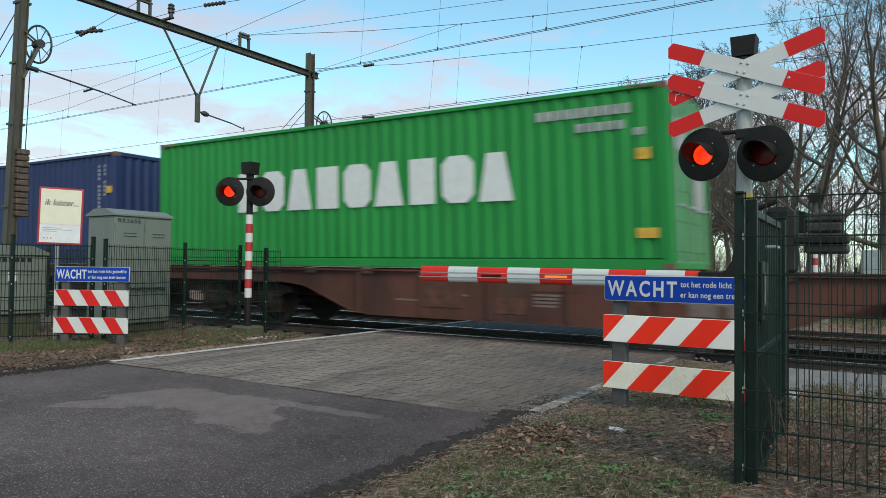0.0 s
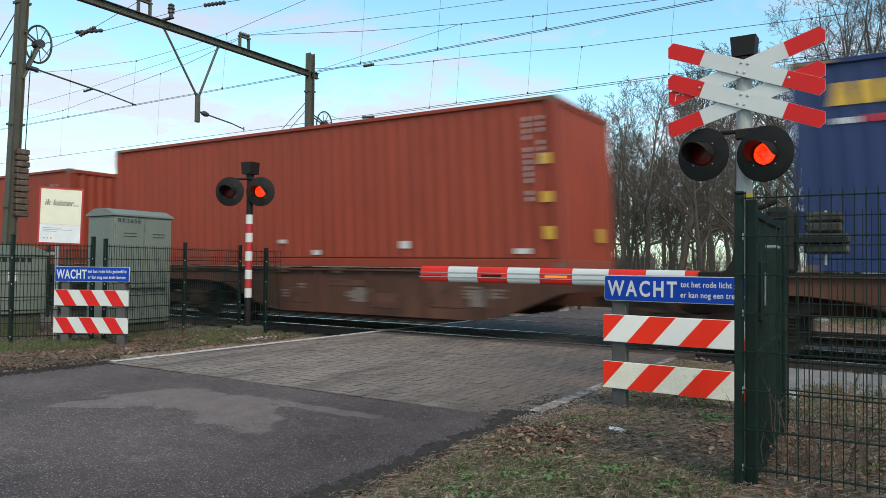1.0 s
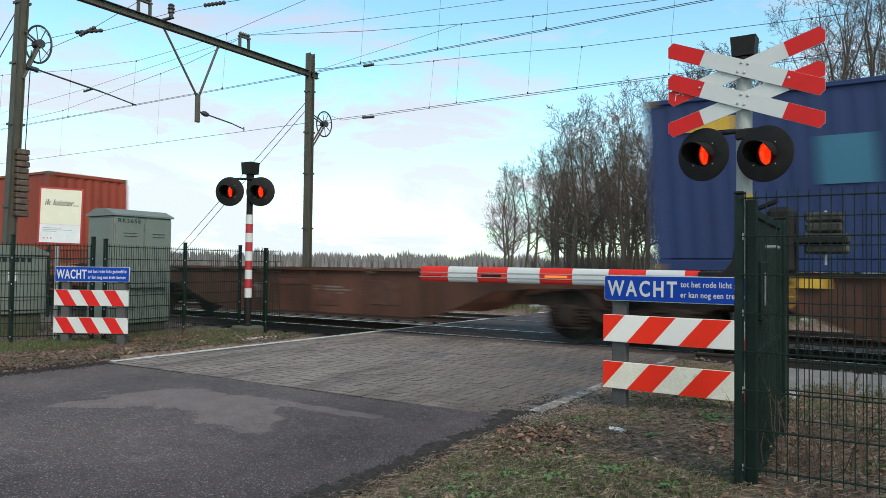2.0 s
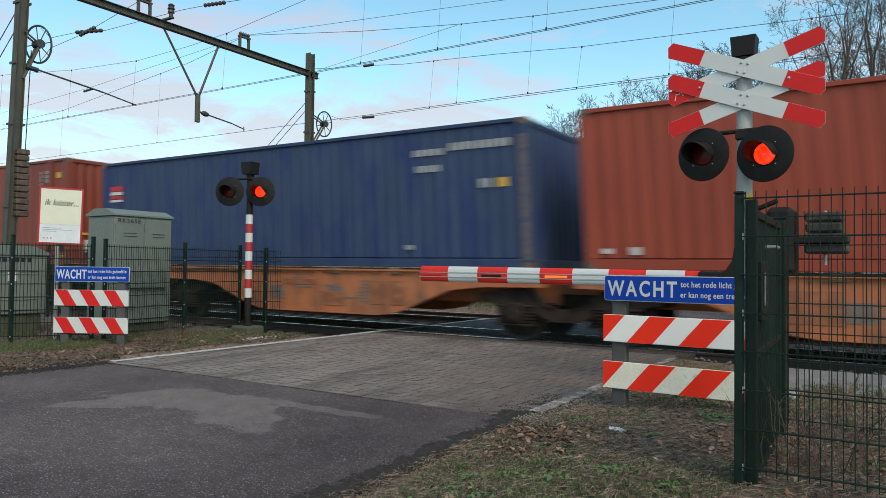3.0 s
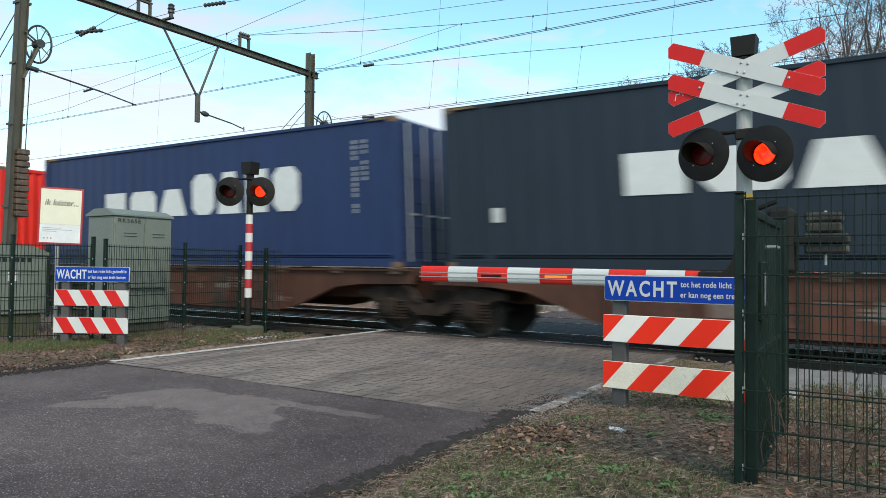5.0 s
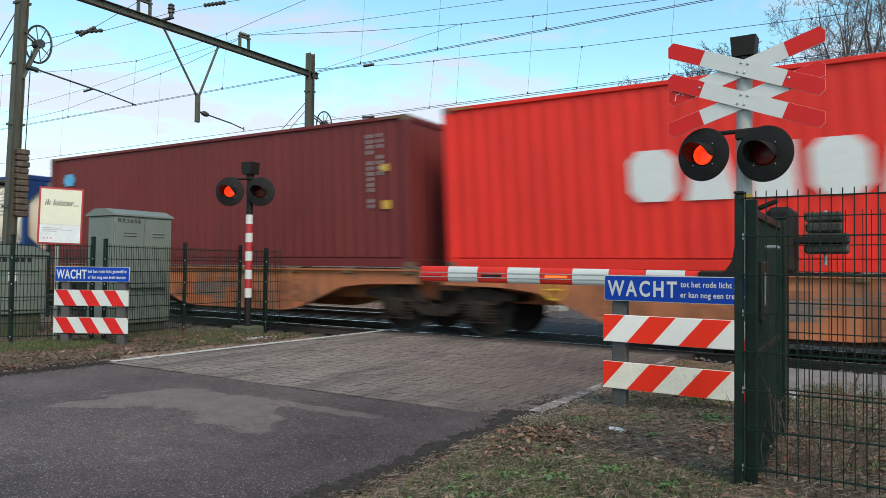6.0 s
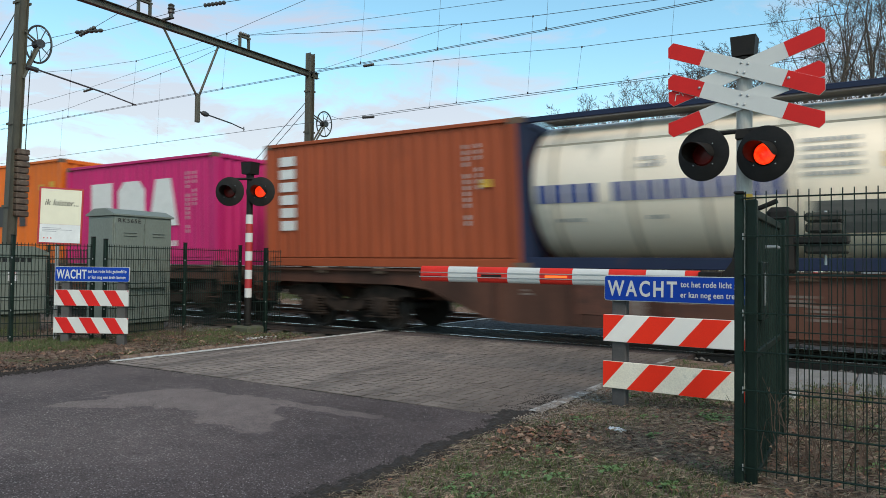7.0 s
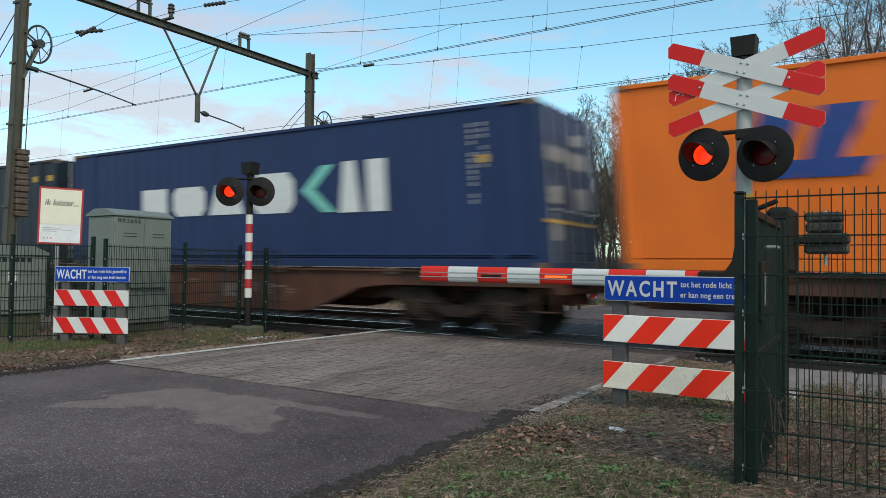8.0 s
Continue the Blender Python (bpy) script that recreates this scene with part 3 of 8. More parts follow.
def build_road():
    m = Mesh()
    # asphalt carriageway before the pavers, with a ragged edge towards the verge
    ys = [-60 + 2.0 * i for i in range(29)] + [-2 + 0.16 * i for i in range(47)]
    ys = [y for y in ys if y < PAVE_Y0 - 0.01] + [PAVE_Y0 - 0.003]
    left = [ROAD_L - 0.10 + 0.07 * noise.noise((0, y * 1.3, 5)) + 0.03 * noise.noise((0, y * 5, 5)) for y in ys]
    right = [ROAD_R + 0.06 + 0.10 * noise.noise((9, y * 1.1, 5)) + 0.05 * noise.noise((9, y * 4.5, 5)) for y in ys]
    n = len(ys)
    cols = 14
    for j in range(n):
        for i in range(cols + 1):
            u = i / cols
            x = left[j] * (1 - u) + right[j] * u
            z = 0.0 + 0.012 * noise.noise((x * 0.5, ys[j] * 0.5, 1)) - 0.012
            m.v.append((x, ys[j], z))
    for j in range(n - 1):
        for i in range(cols):
            a = j * (cols + 1) + i
            m.f.append((a, a + 1, a + cols + 2, a + cols + 1))
    b = len(m.v)
    for j in range(n):
        m.v.append((left[j] - 0.04, ys[j], -0.16))
        m.v.append((right[j] + 0.05, ys[j], -0.16))
    for j in range(n - 1):
        m.f.append((b + 2 * j, b + 2 * j + 2, (j + 1) * (cols + 1), j * (cols + 1)))
        m.f.append((b + 2 * j + 1, j * (cols + 1) + cols, (j + 1) * (cols + 1) + cols, b + 2 * j + 3))
    m.f.append(((n - 1) * (cols + 1), b + 2 * n - 2, b + 2 * n - 1, (n - 1) * (cols + 1) + cols))
    solo("road", m, ASPHALT, pose(0, 0, 0), "worn dark asphalt road with a lighter patch", "road", kind="structure", smooth=True)
    m = Mesh().box(ROAD_L - 0.05, ROAD_R + 0.03, PAVE_Y1 + 0.006, 11.25, -0.2, -0.012)
    m.box(ROAD_L - 0.05, ROAD_R + 0.03, 17.05, 140, -0.2, -0.012)
    solo("road", m, ASPHALT, pose(0, 0, 0), "dark asphalt strips beside the rails and beyond the crossing", "road", kind="structure")
    solo("pavement_bed", Mesh().box(ROAD_L - 0.05, ROAD_R + 0.03, PAVE_Y0, PAVE_Y1, -0.2, -0.028), M_JOINT, pose(0, 0, 0),
         "dark sand bed between the pavers", "pavement", kind="structure")
    # white edge lines
    m = Mesh()
    y = PAVE_Y0 + 0.05
    while y < 19.0:
        L = 2.1
        if not 11.0 < y + L / 2 < 17.2:
            m.box(-8.52 + 0.012 * noise.noise((y, 0, 0)), -8.40 + 0.01 * noise.noise((y, 3, 0)), y, min(y + L, 19.0), 0.002, 0.0075)
        y += L + 0.03
    m.box(-8.50, -8.40, 11.45, 12.6, 0.0035, 0.0085)
    m.box(-8.50, -8.40, 12.95, 15.4, 0.0035, 0.0085)
    solo("road_line", m, M_LINE, pose(0, 0, 0), "white painted edge line on the pavers", "road marking", kind="structure")
    m = Mesh().box(-2.74, -2.61, 5.75, 6.95, 0.0, 0.0045).box(-2.74, -2.62, 7.05, 8.3, 0.0, 0.0045).box(-2.73, -2.63, 8.5, 10.4, 0.0, 0.0045)
    solo("road_line", m, M_LINE_WORN, pose(0, 0, 0), "worn white edge line on the pavers", "road marking", kind="structure")


def rail_profile():
    h = [(-0.070, -0.159), (0.070, -0.159), (0.070, -0.147), (0.012, -0.128), (0.009, -0.045), (0.034, -0.036),
         (0.036, -0.006), (0.026, -0.001), (-0.026, -0.001), (-0.036, -0.006), (-0.034, -0.036), (-0.009, -0.045),
         (-0.012, -0.128), (-0.070, -0.147)]
    return h


def build_track(tc, label):
    tr = thing("track", pose(0, tc, 0), label, "railway track", kind="structure")
    for s in (-1, 1):
        m = Mesh().prism([(y + s * 0.7535, z) for y, z in rail_profile()], "yz", -400, 300)
        r = part("rail", m, M_RUST, tr)
        part("rail_head", Mesh().box(-400, 300, s * 0.7535 - 0.028, s * 0.7535 + 0.028, -0.002, 0.001), M_RAILTOP, r, "polished steel running surface")
    one = Mesh().prism([(-1.28, -0.33), (1.28, -0.33), (1.28, -0.19), (0.95, -0.165), (0.55, -0.165), (0.4, -0.2), (-0.4, -0.2), (-0.55, -0.165),
                        (-0.95, -0.165), (-1.28, -0.19)], "yz", -0.13, 0.13).data("sleeper", M_SLEEPER)
    for i in range(-60, 42):
        x = 0.6 * i
        if ROAD_L - 0.3 < x < ROAD_R + 0.3:
            continue
        part("sleeper", one, None, tr, at=pose(x, 0, 0))
    return tr


def build_panels():
    """Ribbed level-crossing panels between and beside the rails."""
    for name, y0, y1 in (("in", T1 - 0.66, T1 + 0.66), ("gap", T1 + 0.83, T2 - 0.83), ("in", T2 - 0.66, T2 + 0.66)):
        deck = thing("crossing_deck", pose(0, 0, 0), "dark grey rubber crossing deck between the rails", "crossing deck", kind="structure")
        k = 2 if y1 - y0 < 1.6 else 4
        w = (y1 - y0) / k
        one = Mesh().box(0.006, 1.18, 0.006, w - 0.006, -0.15, -0.008, 0.012)
        for j in range(8):
            one.box(0.05 + 0.14 * j, 0.13 + 0.14 * j, 0.05, w - 0.05, -0.012, -0.004)
        dat = one.data("panel", M_PANEL)
        for j in range(k):
            for i in range(5):
                part("panel", dat, None, deck, at=pose(ROAD_L - 0.02 + 1.19 * i, y0 + j * w, 0))


def build_ballast():
    rnd = random.Random(4)
    m = Mesh()

    def stone(x, y, z, s):
        p = []
        for dx, dy, dz in ((1, 0, 0), (-1, 0, 0), (0, 1, 0), (0, -1, 0), (0, 0, 1), (0, 0, -1)):
            k = s * rnd.uniform(0.6, 1.25)
            p.append((x + dx * k + rnd.uniform(-.3, .3) * s, y + dy * k + rnd.uniform(-.3, .3) * s, z + dz * k * 0.8))
        m.add(p, [(0, 2, 4), (2, 1, 4), (1, 3, 4), (3, 0, 4), (2, 0, 5), (1, 2, 5), (3, 1, 5), (0, 3, 5)])

    for _ in range(20000):
        x, y = rnd.uniform(-30, 6), rnd.uniform(9.75, 18.4)
        if ROAD_L - 0.25 < x < ROAD_R + 0.25:
            continue
        if any(abs(y - tc - s * 0.7535) < 0.1 for tc in (T1, T2) for s in (-1, 1)):
            continue
        z = max(ground_z(x, y), -0.235) + rnd.uniform(-0.01, 0.035)
        stone(x, y, z, rnd.uniform(0.018, 0.036))
    for _ in range(9000):
        x, y = rnd.uniform(-17, -10.7), rnd.uniform(8.5, 10.0)
        stone(x, y, ground_z(x, y) + rnd.uniform(-0.01, 0.02), rnd.uniform(0.016, 0.034))
    solo("ballast", m.data("ballast", M_BALLAST, normals=False), None, pose(0, 0, 0), "loose grey brown track ballast", "gravel", kind="stuff")
    bed = Mesh()
    for x0, x1 in ((-400, ROAD_L - 0.2), (ROAD_R + 0.2, 300)):
        bed.prism([(9.6, -0.4), (10.15, -0.225), (18.1, -0.225), (18.6, -0.4)], "yz", x0, x1)
    solo("ballast_bed", bed, material("ballast bed", (0.095, 0.082, 0.072), (0.040, 0.035, 0.031), rough=0.95, scale=22, grain=60, bump=1.0,
                                      bump_dist=0.03), pose(0, 0, 0), "grey brown ballast bed under the tracks", "ground", kind="structure")


def build_bricks():
    """Concrete pavers in herringbone bond, with a straight row at the asphalt."""
    pave = thing("pavement", pose(0, 0, 0), "grey concrete paver road surface with dark joints", "pavement", kind="structure")
    rnd = random.Random(11)
    bw, bl, gap = 0.110, 0.220, 0.008

    def shape(l, w):
        b = 0.005
        h0, h1, h2 = -0.05, -0.006, 0.0
        x, y = l / 2 - gap / 2, w / 2 - gap / 2
        p = [(sx * x, sy * y, h0) for sx, sy in ((-1, -1), (1, -1), (1, 1), (-1, 1))]
        p += [(sx * x, sy * y, h1) for sx, sy in ((-1, -1), (1, -1), (1, 1), (-1, 1))]
        p += [(sx * (x - b), sy * (y - b), h2) for sx, sy in ((-1, -1), (1, -1), (1, 1), (-1, 1))]
        f = [(0, 1, 5, 4), (1, 2, 6, 5), (2, 3, 7, 6), (3, 0, 4, 7), (4, 5, 9, 8), (5, 6, 10, 9), (6, 7, 11, 10), (7, 4, 8, 11), (8, 9, 10, 11)]
        return Mesh().add(p, f)

    whole, head = shape(bw, bl), shape(bl, bw)
    half = shape(bw, bw)

    def two_tone(me):
        me.materials.append(M_EDGE)
        me.materials.append(M_JOINT)
        for p in me.polygons:
            p.material_index = 0 if abs(p.normal.z) > 0.93 else (1 if abs(p.normal.z) > 0.3 else 2)
        return me

    hdat2 = two_tone(half.data("brick", M_BRICK))
    dat, hdat = two_tone(whole.data("brick", M_BRICK)), two_tone(head.data("brick", M_BRICK))
    spots = []
    c = bw
    nx, ny = int((ROAD_R - ROAD_L) / c), int((PAVE_Y1 - PAVE_Y0 - c) / c)
    for i in range(nx):
        for j in range(ny):
            k = (i - j) % 4
            x, y = ROAD_L + (i + 0.5) * c, PAVE_Y0 + c + (j + 0.5) * c
            if k == 0 and i + 1 < nx:
                spots.append((x + c / 2, y, hdat, head))
            elif k == 3 and j + 1 < ny:
                spots.append((x, y + c / 2, dat, whole))
            elif (k == 0 and i + 1 == nx) or (k == 1 and i == 0) or (k == 3 and j + 1 == ny) or (k == 2 and j == 0):
                spots.append((x, y, hdat2, half))
    for i in range(int((ROAD_R - ROAD_L) / bl)):
        spots.append((ROAD_L + (i + 0.5) * bl, PAVE_Y0 + bw / 2, hdat, head))
    rest = Mesh()
    count = 0
    spots.sort(key=lambda s: abs(s[0] + 3.6) * 0.55 + s[1])
    for x, y, d, src in spots:
        dz = 0.004 * noise.noise((x * 1.5, y * 1.5, 2)) + rnd.uniform(-0.003, 0.003) - 0.001
        m = pose(x + rnd.uniform(-.002, .002), y + rnd.uniform(-.002, .002), dz, rnd.uniform(-1.1, 1.1), rnd.uniform(-1.1, 1.1), rnd.uniform(-.9, .9))
        if count < 300:
            part("brick", d, None, pave, at=m)
            count += 1
        else:
            rest.add([m @ Vector(q) for q in src.v], src.f)
    ob = part("brick_field", two_tone(rest.data("brick_field", M_BRICK, normals=False)), None, pave)
    tagged(ob, kind="stuff")


# ---------------- overhead line ----------------
PORTAL_X, POLE_N, POLE_F = -18.10, 9.02, 19.28


def h_beam(m, x, y, z0, z1, w, d, t=0.012):
    m.box(x - w / 2, x + w / 2, y - d / 2, y - d / 2 + t, z0, z1)
    m.box(x - w / 2, x + w / 2, y + d / 2 - t, y + d / 2, z0, z1)
    m.box(x - t / 2, x + t / 2, y - d / 2 + t, y + d / 2 - t, z0, z1)




def build_portal():
    p = thing("catenary_portal", pose(PORTAL_X, 0, 0), "olive steel portal carrying the overhead line", "overhead portal")
    for y, top, w, d in ((POLE_N, 8.7, 0.20, 0.24), (POLE_F, 9.0, 0.24, 0.24)):
        m = Mesh()
        h_beam(m, 0, y, -0.3, top, w, d, 0.016)
        for z in (2.6, 4.6, 6.1, 7.6):
            m.box(-0.15, 0.15, y - 0.15, y - 0.125, z - 0.03, z + 0.03)
            m.box(-0.15, 0.15, y + 0.125, y + 0.15, z - 0.03, z + 0.03)
        if y == POLE_N:      # it leans a little towards the track
            m.v = [(a, b + 0.10 - 0.22 * (1 - c / 8.15), c) for a, b, c in m.v]
        part("post", m, M_POLE, p)
        part("footing", Mesh().box(-0.4, 0.4, y - 0.4, y + 0.4, -0.35, 0.05, 0.03), M_CONC, p)
    m = Mesh()
    h = 0.20
    m.box(-0.09, 0.09, POLE_N - 0.5, POLE_F + 0.42, 8.15, 8.165)
    m.box(-0.09, 0.09, POLE_N - 0.5, POLE_F + 0.42, 8.15 + h - 0.015, 8.15 + h)
    m.box(-0.008, 0.008, POLE_N - 0.5, POLE_F + 0.42, 8.165, 8.15 + h - 0.015)
    part("beam", m, M_POLE, p)
    # hanger in the middle: two struts that meet and a drop post
    m = Mesh().tube((0, 13.10, 8.16), (0, 14.30, 6.43), 0.036).tube((0, 15.10, 8.16), (0, 14.40, 6.43), 0.036)
    m.box(-0.05, 0.05, 14.28, 14.42, 5.60, 6.48, 0.01)
    part("drop_post", m, M_POLE, p)
    # bracket stools on the beam
    for y in (12.45, 16.15):
        m = Mesh().box(-0.05, 0.05, y - 0.21, y - 0.16, 8.35, 8.72).box(-0.05, 0.05, y + 0.16, y + 0.21, 8.35, 8.72).box(-0.05, 0.05, y - 0.24, y + 0.24, 8.70, 8.75)
        part("stool", m, M_POLE, p)
        part("insulator", Mesh().lathe([(0.03, -0.22), (0.07, -0.16), (0.04, -0.11), (0.07, -0.05), (0.04, 0), (0.07, 0.05), (0.04, 0.11), (0.07, 0.16), (0.03, 0.22)], (0, 1, 0), (0, y, 8.81), 10),
             M_INSUL, p, smooth=True)
    part("insulator", Mesh().box(-0.05, 0.42, 13.05, 13.15, 8.36, 8.42, 0.01).lathe([(0.06, 0), (0.06, 0.10), (0.10, 0.12), (0.08, 0.19), (0.11, 0.23), (0.08, 0.29), (0.10, 0.34), (0.05, 0.38)], (0, 0, 1), (0.33, 13.1, 8.42), 10), M_INSUL, p)
    # steady arms
    m = Mesh().tube((0.1, POLE_N + 0.15, 6.05), (0.1, POLE_N + 0.45, 6.02), 0.06).tube((0.1, POLE_N + 0.3, 6.05), (0.1, 11.2, 5.84), 0.022).tube((0.1, 11.2, 5.84), (0.1, 12.2, 5.69), 0.018)
    part("steady_arm", m, M_DARK, p)
    m = Mesh().tube((0, 14.40, 5.93), (0, 14.52, 5.93), 0.03).lathe([(0.03, 0), (0.07, 0.05), (0.085, 0.14), (0.06, 0.24), (0.03, 0.28)], (0, 1, -0.12), (0, 14.50, 5.93), 10).tube((0, 14.75, 5.90), (0, 15.7, 5.80), 0.022).tube((0, 15.7, 5.80), (0, 16.22, 5.70), 0.018).tube((0, 16.2, 5.78), (0, 16.2, 5.64), 0.016)
    part("steady_arm", m, M_DARK, p)
    # tensioning gear at both posts: spoked wheel on a fork
    for y, z, dy in ((POLE_N + 0.50, 6.70, 1), (POLE_F + 0.80, 6.55, 1)):
        m = Mesh()
        n, r = 28, 0.47
        ring = [(r * _m.cos(2 * _m.pi * i / n), r * _m.sin(2 * _m.pi * i / n)) for i in range(n + 1)]
        c, s = _m.cos(radians(71)), _m.sin(radians(71))
        pt = lambda a, b: (a * c, y + a * s * 0.55, z + b)
        m.path([pt(a, b) for a, b in ring], 0.026, 6)
        for k in range(8):
            an = 2 * _m.pi * k / 8 + 0.2
            m.tube(pt(0.08 * _m.cos(an), 0.08 * _m.sin(an)), pt(r * _m.cos(an), r * _m.sin(an)), 0.013, n=5)
        m.tube((-0.12, y, z), (0.12, y, z), 0.11, n=14)
        part("tension_wheel", m, M_DARK, p, "dark spoked tensioning wheel", smooth=True)
        yp = POLE_N if y < 12 else POLE_F
        m = Mesh()
        for dx in (-0.07, 0.07):
            m.tube((dx, yp + 0.12, z - 0.95), (dx, y + 0.02, z + 0.02), 0.035, n=6)
            m.tube((dx, yp + 0.12, z + 0.22), (dx, y, z), 0.025, n=6)
        part("bracket", m, M_POLE, p)
    m = Mesh().tube((0.02, 9.34, 6.5), (0.02, 9.26, 4.0), 0.012, n=5)
    part("cable", m, M_WIRE, p)
    for k in range(11):
        z = 2.36 + 0.151 * k
        part("weight", Mesh().box(-0.19 + 0.012 * (k % 3), 0.18 - 0.008 * (k % 4), 9.01, 9.31 - 0.012 * (k % 2), z, z + 0.138, 0.022), M_BROWNIRON, p, "rusty brown cast weight")
    # stays of the far post
    m = Mesh().tube((-0.1, POLE_F, 7.3), (-9.8, POLE_F, 0.0), 0.012, n=5).tube((-0.1, POLE_F, 7.0), (-9.2, POLE_F, 0.0), 0.012, n=5)
    part("stay", m, M_WIRE, p)
    m = Mesh().tube((-0.1, POLE_N, 7.4), (-9.5, POLE_N, 0.0), 0.012, n=5).tube((-0.1, POLE_N, 6.95), (-8.9, POLE_N, 0.0), 0.012, n=5)
    part("stay", m, M_WIRE, p)


def build_wires():
    ohl = thing("overhead_wires", pose(0, 0, 0), "dark overhead contact and carrier wires with droppers", "overhead wire")

    def wire(name, pts, r=0.011):
        part(name, Mesh().path(pts, 0.68 * r, 5), M_WIRE, ohl)

    for dy in (-0.035, 0.035):
        wire("contact_wire", [(x, T1 + dy, 5.67) for x in (-160, -60, -25, 0, 80)], 0.009)
    wire("contact_wire", [(x, T2, 5.63) for x in (-160, -60, -25, 0, 80)], 0.011)
    wire("contact_wire", [(x, T2 + 0.5, 5.72) for x in (-12, -4, 20, 80)], 0.010)
    # carrier wires
    m1 = [(-60, T1, 9.2), (-40, T1, 8.5), (-25.3, T1, 7.5), (-21, T1, 7.08), (-17.8, T1, 6.90), (-15.7, T1, 6.96), (-14.2, T1, 7.06), (-11.5, T1, 7.40), (-8, T1, 7.8), (-3, T1, 8.3), (12, T1, 9.4), (60, T1, 9.0)]
    wire("carrier_wire", m1, 0.008)
    m2 = [(-60, T2, 7.4), (-40, T2, 7.2), (-33.8, T2, 7.36), (-28.8, T2, 7.48), (-21, T2, 8.30), (-18.05, T2, 8.80), (-13.2, T2, 8.12), (-9.7, T2, 7.73), (-7.6, T2, 7.57), (-4.5, T2, 7.38), (0, T2, 7.25), (8, T2, 7.25), (30, T2, 8.8)]
    wire("carrier_wire", m2)
    wire("feeder_wire", [(-80, T2 - 0.3, 8.6), (-33.8, T2 - 0.3, 7.75), (-26.8, T2 - 0.2, 8.09), (-18.05, T2, 8.80), (-8.5, T2, 8.14), (5, T2, 7.9), (40, T2, 8.8)], 0.009)
    m4 = [(PORTAL_X, 19.48, 8.5), (-16.3, 18.5, 8.02), (-14.16, 17.4, 7.53), (-12.07, 16.7, 7.11), (-8.98, 16.7, 6.94), (-6.74, 16.7, 6.77), (-1.64, 16.7, 6.57), (-0.18, 16.7, 6.53), (6, 16.7, 6.5), (40, 16.7, 8.2)]
    wire("carrier_wire", m4, 0.010)
    wire("tension_wire", [(PORTAL_X, 20.08, 6.95), (-16.48, 19.2, 6.38), (-14.23, 17.8, 6.01), (-12, 16.7, 5.72)], 0.010)
    wire("tension_wire", [(PORTAL_X, POLE_N + 0.55, 7.12), (-17.6, 9.55, 6.79), (-16.6, 9.6, 6.77), (-15.64, 9.75, 6.70), (-13.63, 10.3, 6.98), (-12.89, 10.6, 7.08), (-12.26, 10.8, 7.11), (-6, 11.6, 7.6), (30, T1, 9.0)], 0.009)
    wire("tension_wire", [(PORTAL_X, POLE_N + 0.55, 6.27), (-17.58, 9.55, 6.54), (-16.43, 9.6, 6.67), (-15.93, 9.7, 6.83), (-14.76, 9.9, 7.21), (-5, 10.5, 9.9)], 0.009)
    wire("jumper_wire", [(-11.41, 12.4, 5.81), (-9.5, 12.35, 5.985), (-7.55, 12.3, 6.17)], 0.006)
    # droppers between carrier and contact wire
    def between(pts, x):
        for a, b in zip(pts, pts[1:]):
            if a[0] <= x <= b[0]:
                u = (x - a[0]) / (b[0] - a[0])
                return a[1] * (1 - u) + b[1] * u, a[2] * (1 - u) + b[2] * u
    for pts, zc, at in ((m1, 5.67, (-30, -25.2, -21.1, -17.9, -14.2, -9.75, -7.75, -5.35, -2.0)),
                        (m2, 5.63, (-40, -34, -28.8, -22.5, -9.8, -7.7, -4.2, 0.5)),
                        (m4, 5.72, (-11.0, -6.6, -1.5, 3.5))):
        for x in at:
            y, z = between(pts, x)
            d = part("dropper", Mesh().tube((x, y, z), (x - 0.13, y, zc), 0.0032, n=4), M_WIRE, ohl)
            part("clamp", Mesh().box(x - 0.148, x - 0.112, y - 0.012, y + 0.012, zc - 0.004, zc + 0.048, 0.006), M_DARK, d)
            part("clamp", Mesh().box(x - 0.022, x + 0.022, y - 0.012, y + 0.012, z - 0.036, z + 0.014, 0.007), M_DARK, d)
    # strain insulators
    for a, b in (((-16.6, 9.6, 6.77), (-15.7, 9.74, 6.71)), ((-16.43, 9.6, 6.67), (-15.95, 9.7, 6.82)), ((-13.1, 10.5, 7.05), (-12.6, 10.7, 7.09)), ((-14.25, 17.6, 5.95), (-13.6, 17.35, 5.86)),
                 ((-13.75, 17.0, 7.37), (-13.25, 16.85, 7.31)), ((-27, T2 - .2, 8.0), (-26.4, T2 - .2, 8.03))):
        a, b = Vector(a), Vector(b)
        ln, prof = (b - a).length, [(0.012, 0.0)]
        for k in range(6):
            prof += [(0.030, (k + 0.10) / 6 * ln), (0.046, (k + 0.22) / 6 * ln), (0.046, (k + 0.62) / 6 * ln), (0.030, (k + 0.75) / 6 * ln)]
        part("strain_insulator", Mesh().lathe(prof + [(0.012, ln)], b - a, a, 10), M_INSUL, ohl, smooth=True)


build_ground()
build_road()
build_track(T1, "near railway track with polished rails on concrete sleepers")
build_track(T2, "far railway track with rails on concrete sleepers")
build_panels()
build_ballast()
build_portal()
build_wires()

# ---------------- the train ----------------
SPEED, DECK, SIDE = 27.895, 1.231, 10.884     # metres a second; height of the container floors; near side of the containers
MOVERS, WHEELSETS, FLIPS = [], [], []          # things that motions() keys
CW = 2.438


def box_paint(name, c, at=0.67, rust=(0.10, 0.055, 0.035), rough=0.48):
    return paint(name, c, rust=rust, at=at, rough=rough)


